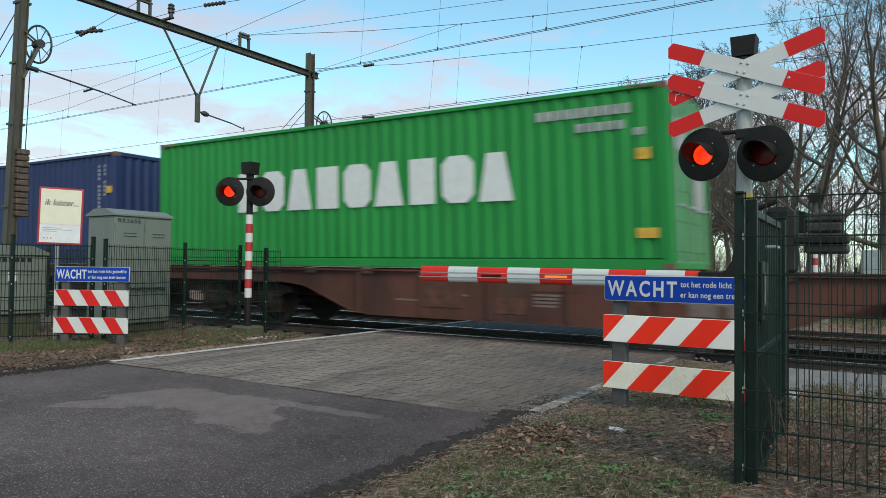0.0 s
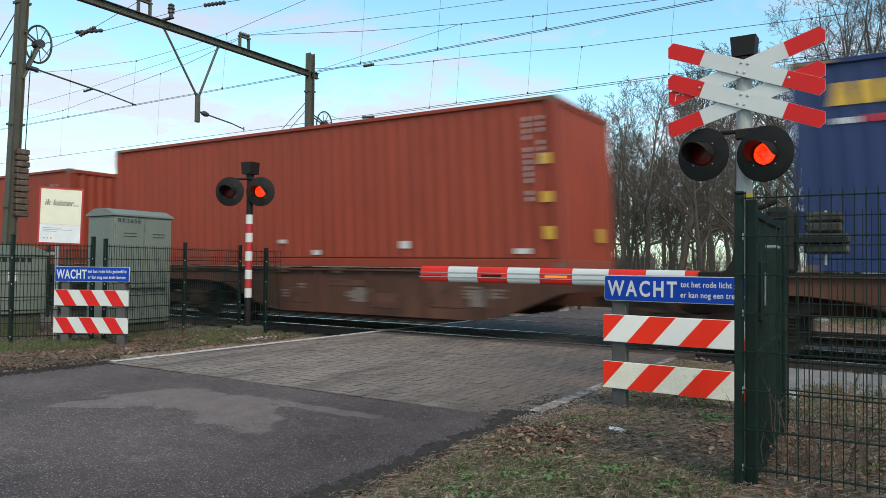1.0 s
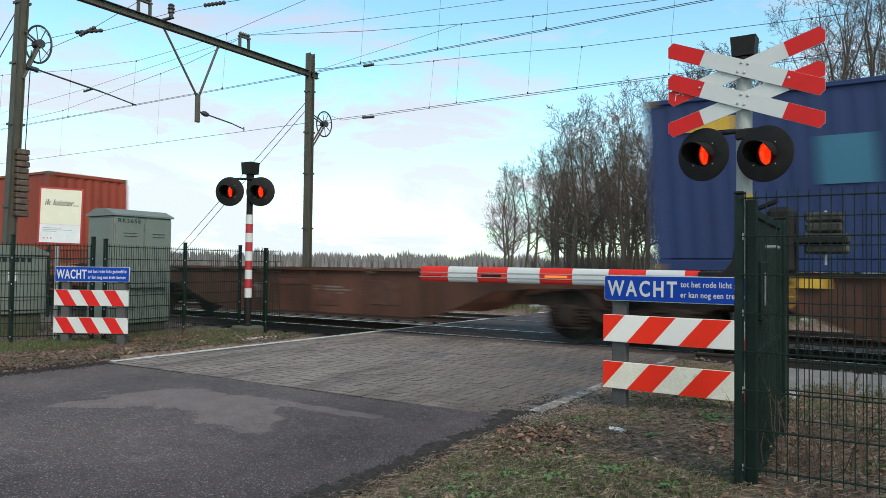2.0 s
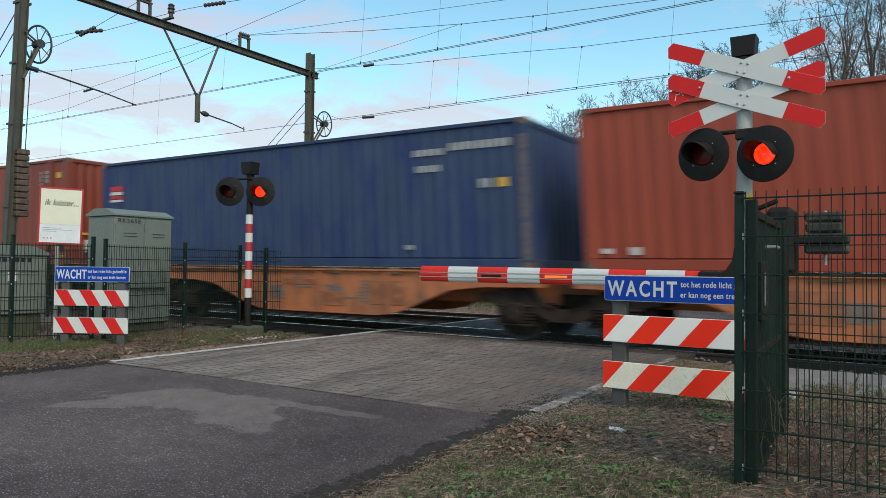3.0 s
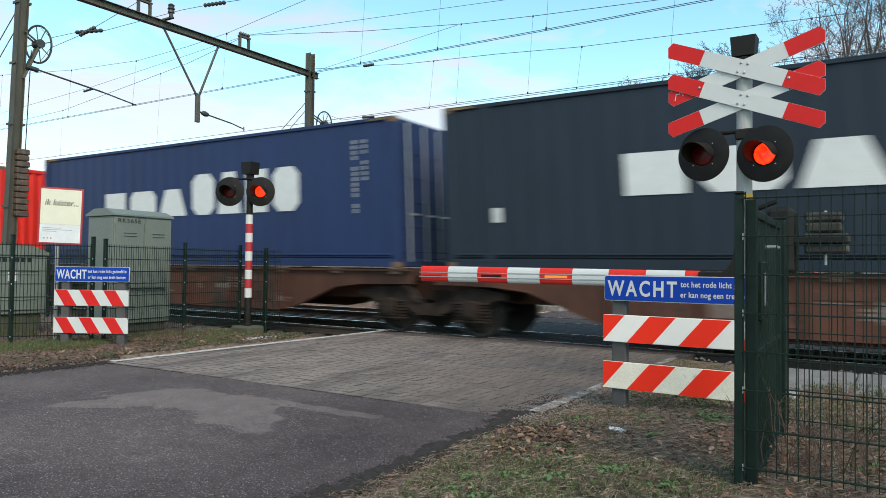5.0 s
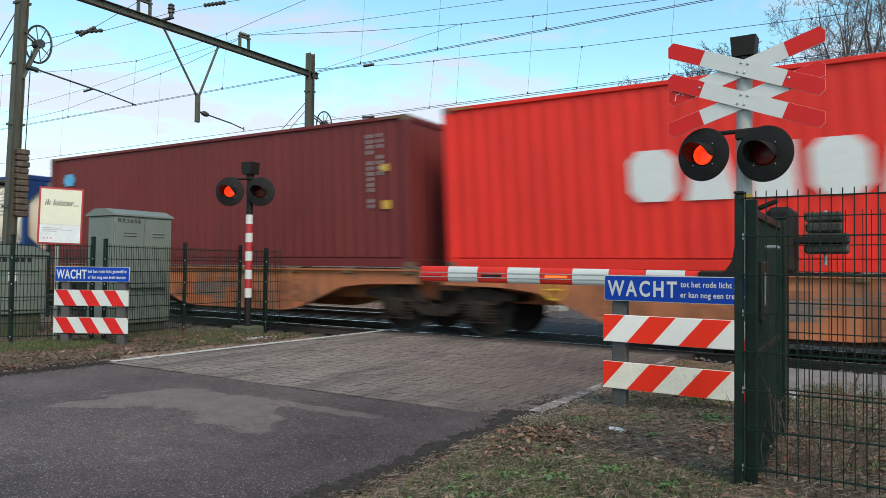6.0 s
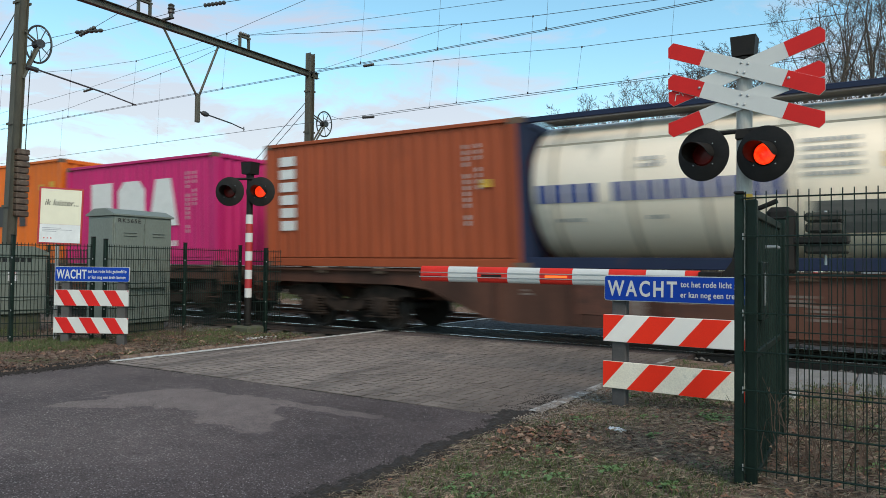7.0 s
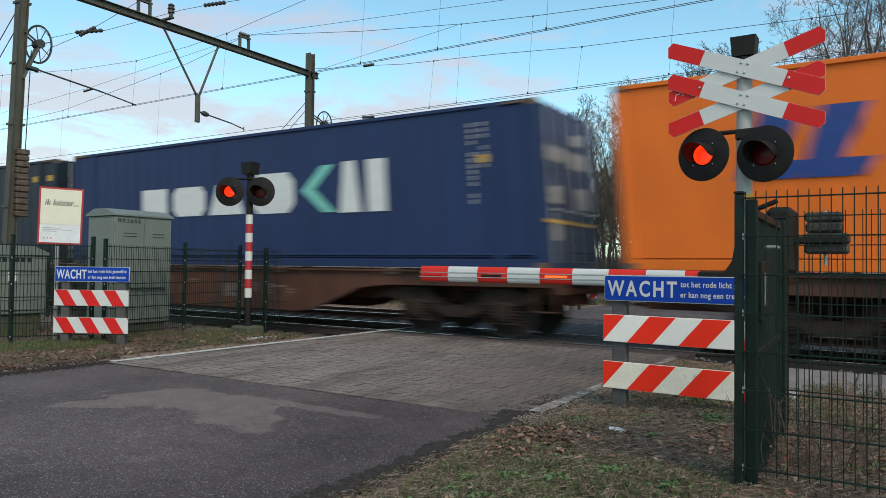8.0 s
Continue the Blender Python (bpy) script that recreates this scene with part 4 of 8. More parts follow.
C_GREEN = box_paint("green container paint", (0.022, 0.255, 0.052), 0.72, (0.02, 0.13, 0.035))
C_NAVY = box_paint("navy container paint", (0.026, 0.043, 0.122), 0.69, (0.022, 0.028, 0.06))
C_RUST = box_paint("oxide red container paint", (0.285, 0.050, 0.027), 0.69, (0.12, 0.032, 0.022))
C_RUST_DULL = box_paint("dull oxide container paint", (0.245, 0.055, 0.034), 0.69, (0.13, 0.038, 0.026))
C_RUST_LIGHT = box_paint("faded oxide container paint", (0.300, 0.059, 0.034), 0.69, (0.14, 0.042, 0.028))
C_FADEDBLUE = box_paint("chalky blue container paint", (0.040, 0.062, 0.125), 0.56, (0.020, 0.033, 0.120))
C_ROYAL = box_paint("royal blue container paint", (0.015, 0.033, 0.205), 0.75, (0.014, 0.03, 0.15), 0.35)
C_SLATE = box_paint("slate blue container paint", (0.021, 0.030, 0.044), 0.7, (0.018, 0.022, 0.028))
C_DEEP = box_paint("dark blue container paint", (0.022, 0.040, 0.110), 0.72, (0.016, 0.026, 0.06))
C_SCARLET = box_paint("scarlet container paint", (0.76, 0.031, 0.020), 0.72, (0.42, 0.03, 0.02))
C_MAROON = box_paint("maroon container paint", (0.160, 0.027, 0.026), 0.7, (0.085, 0.022, 0.02))
C_PINK = box_paint("magenta container paint", (0.52, 0.022, 0.150), 0.74, (0.36, 0.02, 0.10))
C_ORANGE = box_paint("orange container paint", (0.76, 0.165, 0.018), 0.72, (0.45, 0.10, 0.02))
C_BROWN = box_paint("orange brown container paint", (0.34, 0.074, 0.027), 0.68, (0.17, 0.045, 0.022))
C_ROOF = material("dusty container roof", (0.16, 0.10, 0.075), (0.10, 0.07, 0.06), rough=0.8, scale=3)
C_BRIGHTBLUE = box_paint("patch blue paint", (0.03, 0.10, 0.36), 0.8)
C_TEAL = box_paint("patch teal paint", (0.05, 0.16, 0.24), 0.8)
C_MINT = material("mint logo paint", (0.20, 0.56, 0.48), rough=0.5, bump=0.02)
C_TANK = material("cream white tank shell", (0.92, 0.80, 0.645), (0.88, 0.75, 0.59), spec=0.4, rough=0.34, scale=1.2, grain=40, bump=0.02,
                  dirt=(0.50, 0.45, 0.36), dirt_at=0.66, dirt_scale=1.6, stretch=(1, 1, 0.35), grain_amp=0.03)
C_SEAM = material("grimy tank seam", (0.46, 0.39, 0.29), (0.33, 0.28, 0.21), rough=0.6, scale=3, bump=0.05)
C_GREYPANEL = material("worn grey panel print", (0.17, 0.165, 0.15), (0.11, 0.105, 0.10), rough=0.7, scale=14, bump=0.02)
C_WALKWAY = material("dull grey walkway", (0.17, 0.165, 0.155), (0.10, 0.095, 0.09), rough=0.75, scale=6, bump=0.05)
C_TANKFRAME = box_paint("blue tank frame paint", (0.022, 0.060, 0.200), 0.68)
C_TANKFRAME_DARK = box_paint("dark blue tank frame paint", (0.018, 0.026, 0.060), 0.68)
C_ORANGELOGO = material("orange logo paint", (0.80, 0.26, 0.02), rough=0.5, bump=0.02)
C_BLUELOGO = material("blue logo paint", (0.012, 0.045, 0.22), rough=0.5, bump=0.02)
C_BLACKLOGO = material("black logo paint", (0.02, 0.018, 0.018), rough=0.5, bump=0.02)
C_REDLOGO = material("red logo paint", (0.55, 0.02, 0.03), rough=0.5, bump=0.02)
C_CYAN = material("cyan sticker", (0.10, 0.45, 0.75), rough=0.5, bump=0.02)
C_GREYMARK = material("grey white stencil", (0.40, 0.40, 0.39), (0.26, 0.26, 0.26), rough=0.55, bump=0.02)

M_STRIPE = material("weathered yellow stripe", (0.42, 0.24, 0.03), (0.20, 0.11, 0.03), rough=0.6, scale=14, dirt=(0.06, 0.05, 0.04), dirt_at=0.5, dirt_scale=10)
_cast = Mesh().box(-0.089, 0.089, -0.081, 0.081, -0.059, 0.059, 0.01)


def corrugated(L, z0, z1, out, sunk, margin=0.16, pitch=0.278):
    """A wall of trapezoid folds along x, from 0 to -L, between z0 and z1; out: y of its outer faces, sunk: of its inner ones."""
    n = max(1, round((L - 2 * margin) / pitch))
    p = (L - 2 * margin) / n
    prof = [(-margin + 0.02, out)]
    for i in range(n):
        x = -margin - i * p
        prof += [(x - 0.02 * p, out), (x - 0.27 * p, out), (x - 0.50 * p, sunk), (x - 0.77 * p, sunk), (x - 0.99 * p, out)]
    prof.append((-L + margin - 0.02, out))
    m = Mesh()
    m.v = [(x, y, z) for z in (z0, z1) for x, y in prof]
    k = len(prof)
    m.f = [(i, i + 1, k + i + 1, k + i) for i in range(k - 1)]
    return m


def bars(parent, name, mat, shapes, y=0.020, label=""):
    """Plain painted bars and blocks on the near side: (x0, x1, z0, z1) each, lists of such that make one shape, or outlines of (x, z).
    Illegible small print stays joined; anything larger is a part of its own."""
    for q in [q for q in shapes if isinstance(q, list) and len(q[0]) == 2]:
        part(name, Mesh().prism(q, "xz", y - 0.004, y + 0.004), mat, parent, label)
    shapes = [q for q in shapes if not (isinstance(q, list) and len(q[0]) == 2)]
    if not shapes:
        return
    small = "marking" in name
    groups = [[r for q in shapes for r in (q if isinstance(q, list) else [q])]] if small else [q if isinstance(q, list) else [q] for q in shapes]
    for g in groups:
        m = Mesh()
        for x0, x1, z0, z1 in g:
            n = max(1, round((x1 - x0) / (0.8 * (z1 - z0)))) if small else 1
            q = (x1 - x0) / n
            for k in range(n):
                m.box(x0 + k * q, x0 + (k + (0.7 if n > 1 else 1)) * q, y - 0.004, y + 0.004, z0, z1)
        ob = part(name, m, mat, parent, label)
        if small:
            tagged(ob, kind="stuff")


def row_of_blocks(x0, x1, z0, z1, n, gap=0.16, cut=True):
    """n plain blocks in a row (upright, broad-footed, or with cut corners) that stand for lettering without being any."""
    w, h = (x1 - x0) / n, z1 - z0
    out = []
    for i in range(n):
        a, b = x0 + i * w, x0 + (i + 1 - gap) * w
        s = b - a
        if not cut or h < 0.2:
            out.append((a, b, z0, z1))
        elif (i + n) % 3 == 0:
            out.append([(a + 0.08 * s, z0), (b - 0.08 * s, z0), (b - 0.08 * s, z1), (a + 0.08 * s, z1)])
        elif (i + n) % 3 == 1:
            c = 0.22 * min(s, h)
            out.append([(a + c, z0), (b - c, z0), (b, z0 + c), (b, z1 - c), (b - c, z1), (a + c, z1), (a, z1 - c), (a, z0 + c)])
        else:
            out.append([(a, z0), (b, z0), (b - 0.24 * s, z1), (a + 0.24 * s, z1)])
    return out


def code_columns(x, z1=2.58, rows=11, second=True):
    """Columns of illegible code bars near a container's end."""
    out = []
    for i in range(rows + 3):
        z = z1 - 0.105 * i
        if i not in (4, 11):
            out.append((x - 0.05, x + 0.015, z - 0.075, z))
        if second and i < 8 and i != 3:
            out.append((x + 0.20, x + 0.26, z - 0.070, z))
    return out


def container(name, front, L, H, mat, label, doors=False, flat=False, dark_end=False, group="containers on the train"):
    c = thing(name, pose(front, SIDE, DECK), label, "shipping container", group)
    out, sunk = (0.030, 0.040) if flat else (0.028, 0.064)
    wall = corrugated(L, 0.195, H - 0.06, out, sunk, pitch=0.42 if flat else 0.278)
    part("side_wall", wall, mat, c)
    far = Mesh()
    far.v = [(x, CW - y, z) for x, y, z in wall.v]
    far.f = wall.f
    part("side_wall", far, mat, c)
    for y in (0.0, CW - 0.06):
        part("top_rail", Mesh().box(-L + 0.09, -0.09, y, y + 0.06, H - 0.075, H - 0.004, 0.008), mat, c)
        part("bottom_rail", Mesh().box(-L + 0.09, -0.09, y, y + 0.06, 0.012, 0.17, 0.008), mat, c)
        part("rail_recess", Mesh().box(-L + 0.1, -0.1, y + (0.085 if y == 0 else -0.035), y + (0.095 if y == 0 else -0.025), 0.15, 0.21), mat, c)
        if flat:
            part("side_ledge", Mesh().box(-L + 0.2, -0.2, y - 0.004, y + 0.056, 0.23, 0.27, 0.008).box(-L + 0.2, -0.2, y - 0.004, y + 0.056, 0.20, 0.21), mat, c)
    for x in (-0.0, -L):
        s = 1 if x == 0 else -1
        for y in (0.0, CW - 0.14):
            part("corner_post", Mesh().box(min(x, x - s * 0.16), max(x, x - s * 0.16), y, y + 0.14, 0.1, H - 0.1, 0.012), mat, c)
    dat = _cast.data("corner_casting", M_CAST)
    for x in (-0.089, -L + 0.089):
        for y in (0.080, CW - 0.080):
            for z in (0.059, H - 0.059):
                part("corner_casting", dat, None, c, at=pose(x, y, z))
    if L > 13:      # inner lifting posts of the longer box
        for x in (-0.76, -L + 0.76 + 0.18):
            part("lifting_post", Mesh().box(x - 0.18, x, -0.006, 0.05, 0.1, H - 0.02, 0.008), mat, c)
    roof = Mesh().box(-L + 0.05, -0.05, 0.05, CW - 0.05, H - 0.05, H - 0.03)
    n = int((L - 0.6) / 0.5)
    for i in range(n):
        x = -0.3 - i * (L - 0.6) / n
        roof.box(x - 0.30, x - 0.05, 0.12, CW - 0.12, H - 0.03, H - 0.012, 0.01)
    part("roof", roof, mat, c)
    part("floor", Mesh().box(-L + 0.05, -0.05, 0.05, CW - 0.05, 0.13, 0.17), M_DARK, c)
    # the end towards the train's head
    if doors:
        for k in (0, 1):
            y0 = 0.14 + k * (CW - 0.28) / 2
            y1 = y0 + (CW - 0.28) / 2 - 0.008
            d = Mesh().box(-0.075, -0.035, y0, y1, 0.17, H - 0.10, 0.006)
            door = part("door", d, mat, c)
            for j in range(5):
                z = 0.30 + j * (H - 0.5) / 5
                part("door_panel", Mesh().box(-0.04, -0.022, y0 + 0.05, y1 - 0.05, z, z + 0.6 * (H - 0.5) / 5, 0.012), mat, door)
            for yy in (y0 + 0.28, y1 - 0.22):
                part("lock_rod", Mesh().tube((-0.005, yy, 0.12), (-0.005, yy, H - 0.07), 0.018, n=8), M_GALV, door, "galvanised lock rod")
                part("lock_handle", Mesh().box(-0.01, 0.012, yy - 0.02, yy + 0.34, 1.02, 1.06, 0.005), M_GALV, door)
        part("door_header", Mesh().box(-0.10, -0.02, 0.14, CW - 0.14, H - 0.11, H - 0.01, 0.01), mat, c)
        part("door_sill", Mesh().box(-0.10, -0.01, 0.14, CW - 0.14, 0.02, 0.165, 0.01), mat, c)
    else:
        e = corrugated(CW - 0.2, 0.16, H - 0.1, 0.0, 0.045, 0.06, 0.25)
        m = Mesh()
        m.v = [(-0.025 - y, 0.1 - x, z) for x, y, z in e.v]
        m.f = e.f
        part("end_wall", m, mat, c)
        part("end_rail", Mesh().box(-0.09, -0.005, 0.14, CW - 0.14, H - 0.11, H - 0.005, 0.01), mat, c)
        part("end_sill", Mesh().box(-0.09, -0.005, 0.14, CW - 0.14, 0.012, 0.165, 0.01), mat, c)
    e = corrugated(CW - 0.2, 0.16, H - 0.1, 0.0, 0.045, 0.06, 0.25)
    m = Mesh()
    m.v = [(-L + 0.025 + y, 0.1 - x, z) for x, y, z in e.v]
    m.f = e.f
    part("end_wall", m, mat, c)
    part("end_rail", Mesh().box(-L + 0.005, -L + 0.09, 0.14, CW - 0.14, H - 0.11, H - 0.005, 0.01).box(-L + 0.005, -L + 0.09, 0.14, CW - 0.14, 0.012, 0.165, 0.01), mat, c)
    MOVERS.append((c, front, SIDE, DECK))
    return c


def top_stripes(c, L, H):
    """Yellow height warning at the upper corners."""
    for x in (-0.62, -L + 0.20):
        part("height_stripe", Mesh().box(x, x + 0.42, -0.004, 0.004, H - 0.060, H - 0.022), M_STRIPE, c, "yellow height warning stripe")


def end_marks(c, mats):
    """Pale blocks and bars on the end that faces forward."""
    for name, mat, rects in mats:
        m = Mesh()
        for r in rects:
            for y0, y1, z0, z1 in (r if isinstance(r, list) else [r]):
                m.box(0.000, 0.006, y0, y1, z0, z1)
            if name != "marking":
                part(name, m, mat, c)
                m = Mesh()
        if name == "marking":
            tagged(part(name, m, mat, c), kind="stuff")


HC, STD, FT40, FT45, FT20 = 2.896, 2.591, 12.192, 13.716, 6.058


def build_containers():
    c = container("shipping_container", -3.19, FT40, HC, C_GREEN, "bright green corrugated steel container with white block lettering on a wagon", doors=True)
    top_stripes(c, FT40, HC)
    bars(c, "logo", M_MARK, row_of_blocks(-9.5, -2.56, 1.17, 2.02, 9, 0.13), label="row of white block shapes")
    bars(c, "marking", C_GREYMARK, [(-2.2 + 0.165 * i, -2.08 + 0.165 * i, 2.46, 2.62) for i in range(10)] + [(-1.5 + 0.17 * i, -1.38 + 0.17 * i, 2.22, 2.36) for i in range(5)] + [(-0.55, -0.35, 2.10, 2.22)])
    bars(c, "warning_label", M_YELLOW, [(-0.52, -0.30, 1.72, 1.90), (-0.55, -0.22, 0.50, 0.66)])
    end_marks(c, [("marking", C_GREYMARK, [(1.4, 2.1, 2.3, 2.4), (1.4, 2.1, 2.15, 2.22), (1.4, 2.0, 1.0, 1.7), (0.3, 1.0, 1.9, 2.4)])])

    c = container("shipping_container", -17.18, FT40, HC, C_NAVY, "navy blue corrugated steel container with a yellow block logo")
    top_stripes(c, FT40, HC)
    bars(c, "logo", M_YELLOW, row_of_blocks(-11.68, -10.15, 2.25, 2.56, 5, 0.12), label="yellow block shapes")
    bars(c, "marking", C_REDLOGO, [(-11.3, -10.7, 2.0, 2.1)])
    bars(c, "marking", M_MARK, [(-11.66, -11.35, 2.0, 2.08), (-10.65, -10.2, 2.0, 2.07)])
    bars(c, "code_marking", C_GREYMARK, code_columns(-0.72))
    bars(c, "warning_label", M_YELLOW, [(-0.42, -0.18, 1.84, 2.02), (-0.42, -0.14, 1.24, 1.42)])

    c = container("shipping_container", -32.84, FT40, HC, C_RUST, "oxide red corrugated steel container with white code marks")
    top_stripes(c, FT40, HC)
    bars(c, "code_marking", C_GREYMARK, code_columns(-0.56))
    bars(c, "warning_label", M_YELLOW, [(-0.38, -0.16, 1.76, 1.94), (-0.36, -0.08, 1.12, 1.30), (-0.34, -0.02, 0.50, 0.72)])
    bars(c, "sticker", M_STICKER, [(-3.3, -3.08, 0.36, 0.50), (-5.5, -5.3, 0.24, 0.34), (-6.45, -6.25, 0.48, 0.56), (-0.9, -0.6, 0.26, 0.35)])
    end_marks(c, [("warning_label", M_YELLOW, [(1.6, 1.9, 0.5, 0.75)])])

    c = container("shipping_container", -47.16, FT20, STD, C_RUST, "short oxide red corrugated steel container")
    bars(c, "code_marking", C_GREYMARK, code_columns(-0.86, 2.2))
    bars(c, "warning_label", M_YELLOW, [(-0.52, -0.28, 1.42, 1.60)])
    bars(c, "sticker", M_STICKER, [(-0.5, -0.25, 1.1, 1.3), (-1.0, -0.7, 0.24, 0.32), (-4.9, -4.7, 0.36, 0.48)])

    c = container("shipping_container", -53.22, FT20, STD, C_NAVY, "short navy blue container with patched repainted panels")
    bars(c, "paint_patch", C_BRIGHTBLUE, [(-2.7, -1.75, 1.42, 2.36)], 0.024, "brighter blue repainted patch")
    bars(c, "paint_patch", C_TEAL, [(-3.75, -3.05, 1.2, 1.86)], 0.024, "teal repainted patch")
    bars(c, "logo", M_YELLOW, row_of_blocks(-5.6, -4.75, 2.06, 2.26, 5, 0.1))
    bars(c, "code_marking", C_GREYMARK, code_columns(-0.86, 2.2))
    bars(c, "warning_label", M_YELLOW, [(-0.52, -0.28, 1.45, 1.60)])

    c = container("shipping_container", -76.08, FT40, STD, C_RUST_LIGHT, "faded oxide red corrugated steel container")
    bars(c, "sticker", M_STICKER, [(-11.9, -11.75, 0.26, 0.34), (-11.45, -11.3, 0.24, 0.36), (-6.6, -6.45, 0.42, 0.46), (-2.4, -2.2, 0.3, 0.4)])

    c = container("shipping_container", -89.21, FT40, STD, C_FADEDBLUE, "chalky faded blue corrugated steel container with brighter patches")
    bars(c, "logo", C_REDLOGO, [(-11.85, -11.35, 1.86, 1.98), (-11.85, -11.35, 1.66, 1.74)])
    bars(c, "marking", M_MARK, [(-11.85, -11.35, 1.76, 1.84), (-11.85, -11.35, 1.58, 1.64)])
    bars(c, "code_marking", C_GREYMARK, [(-1.55 + 0.14 * i, -1.45 + 0.14 * i, 2.12, 2.26) for i in range(9)] + [(-2.35 + 0.14 * i, -2.25 + 0.14 * i, 2.06, 2.18) for i in range(5)] + [(-2.3, -1.75, 1.76, 1.88), (-0.95, -0.70, 1.42, 1.58), (-2.6, -2.4, 0.34, 0.42)])
    bars(c, "warning_label", M_YELLOW, [(-0.6, -0.4, 1.42, 1.58)])
    part("corner_wear", Mesh().box(-0.155, -0.012, -0.004, 0.0, 0.15, 2.3), material("bare scraped primer", (0.30, 0.17, 0.09), (0.10, 0.09, 0.10), rough=0.8, scale=9, dirt=(0.04, 0.06, 0.12), dirt_at=0.5, dirt_scale=9), c)

    c = container("shipping_container", -103.02, FT45, HC, C_RUST_DULL, "long smooth sided oxide red container", flat=True)
    top_stripes(c, FT45, HC)
    bars(c, "code_marking", C_GREYMARK, code_columns(-1.32, 2.58, 11, False) + [(-1.12, -0.9, z, z + 0.09) for z in (2.5, 2.38, 2.26)])
    bars(c, "warning_label", M_YELLOW, [(-0.58, -0.34, 2.36, 2.52), (-1.16, -0.98, 1.6, 1.74), (-0.45, -0.15, 0.16, 0.28)])
    bars(c, "vent", M_BLACK, [(-0.46, -0.20, 0.34, 1.06)], -0.008)
    bars(c, "sticker", M_STICKER, [(-0.52, -0.14, 1.06, 1.16), (-12.9, -12.55, 0.8, 1.08), (-11.9, -10.5, 0.05, 0.12)])
    end_marks(c, [("warning_stripe", M_YELLOW, [(0.15, 2.3, 0.80, 0.86)]), ("sticker", M_STICKER, [(0.5, 0.85, 0.32, 0.66), (1.75, 2.1, 0.28, 0.6)]), ("warning_label", M_YELLOW, [(1.1, 1.35, 2.35, 2.5)])])

    c = container("shipping_container", -117.72, FT45, HC, C_ROYAL, "long smooth royal blue container with white and orange logo blocks", flat=True)
    top_stripes(c, FT45, HC)
    bars(c, "logo", M_MARK, row_of_blocks(-8.38, -7.15, 1.40, 1.86, 4, 0.14) + row_of_blocks(-6.22, -5.02, 1.40, 1.60, 4, 0.12))
    bars(c, "logo", C_ORANGELOGO, row_of_blocks(-7.12, -6.28, 1.40, 1.86, 2, 0.14))
    bars(c, "code_marking", C_GREYMARK, code_columns(-1.22, 2.6))
    bars(c, "warning_label", M_YELLOW, [(-0.46, -0.20, 2.36, 2.54), (-1.1, -0.9, 1.86, 2.0), (-2.15, -1.85, 0.06, 0.18), (-4.6, -4.0, 0.05, 0.09), (-9.6, -9.0, 0.05, 0.09), (-13.2, -12.95, 0.05, 0.15), (-0.75, -0.45, 0.06, 0.14)])
    bars(c, "sticker", M_STICKER, [(-13.35, -13.05, 0.72, 1.02), (-13.45, -12.95, 0.2, 0.26), (-0.4, 0.0, 0.2, 0.25)])
    end_marks(c, [("warning_stripe", M_YELLOW, [(0.15, 2.3, 0.84, 0.90)]), ("sticker", M_STICKER, [(0.55, 0.85, 0.30, 0.66), (1.95, 2.25, 0.28, 0.6)]), ("warning_label", M_YELLOW, [(1.1, 1.35, 2.3, 2.46)])])

    c = container("shipping_container", -132.94, FT45, HC, C_SLATE, "long dark slate container with large white logo blocks", flat=True)
    top_stripes(c, FT45, HC)
    bars(c, "logo", M_MARK, row_of_blocks(-10.5, -6.7, 1.16, 1.82, 3, 0.12) + row_of_blocks(-6.6, -2.78, 1.16, 2.10, 4, 0.14), label="large white block shapes")
    bars(c, "code_marking", C_GREYMARK, code_columns(-1.05, 2.6))
    bars(c, "sticker", C_CYAN, [(-1.85, -1.42, 2.34, 2.46)])
    bars(c, "sticker", M_STICKER, [(-1.85, -1.42, 2.46, 2.62), (-12.9, -12.6, 0.8, 1.05), (-0.6, -0.1, 0.98, 1.06), (-0.6, -0.1, 0.1, 0.16)])
    bars(c, "warning_label", M_YELLOW, [(-0.46, -0.20, 2.3, 2.46), (-2.6, -2.1, 0.03, 0.12), (-1.5, -1.2, 0.03, 0.10)])
    end_marks(c, [("warning_stripe", M_YELLOW, [(0.15, 2.3, 0.80, 0.86)]), ("sticker", M_STICKER, [(0.5, 0.85, 0.28, 0.64), (1.75, 2.1, 0.25, 0.55)]), ("warning_label", M_YELLOW, [(1.1, 1.35, 2.3, 2.46)])])

    c = container("shipping_container", -147.75, FT40, HC, C_DEEP, "dark blue smooth sided container with white logo blocks", flat=True, doors=True)
    top_stripes(c, FT40, HC)
    bars(c, "logo", M_MARK, row_of_blocks(-9.4, -6.0, 1.16, 1.80, 3, 0.12) + row_of_blocks(-5.9, -2.4, 1.16, 2.10, 4, 0.14))
    bars(c, "code_marking", C_GREYMARK, code_columns(-1.0, 2.5))

    c = container("shipping_container", -162.37, FT40, HC, C_SCARLET, "scarlet corrugated steel container with white block lettering")
    top_stripes(c, FT40, HC)
    bars(c, "logo", M_MARK, row_of_blocks(-8.8, -2.9, 1.05, 1.84, 7, 0.14), label="row of white block shapes")
    bars(c, "code_marking", C_GREYMARK, code_columns(-0.72))
    bars(c, "warning_label", M_YELLOW, [(-0.50, -0.28, 1.84, 1.98)])

    c = container("shipping_container", -175.34, FT40, HC, C_MAROON, "dark maroon corrugated steel container")
    top_stripes(c, FT40, HC)
    bars(c, "sticker", C_CYAN, [(-11.48, -11.12, 2.10, 2.42), (-11.54, -11.06, 2.18, 2.34)])
    bars(c, "code_marking", C_GREYMARK, code_columns(-0.92))
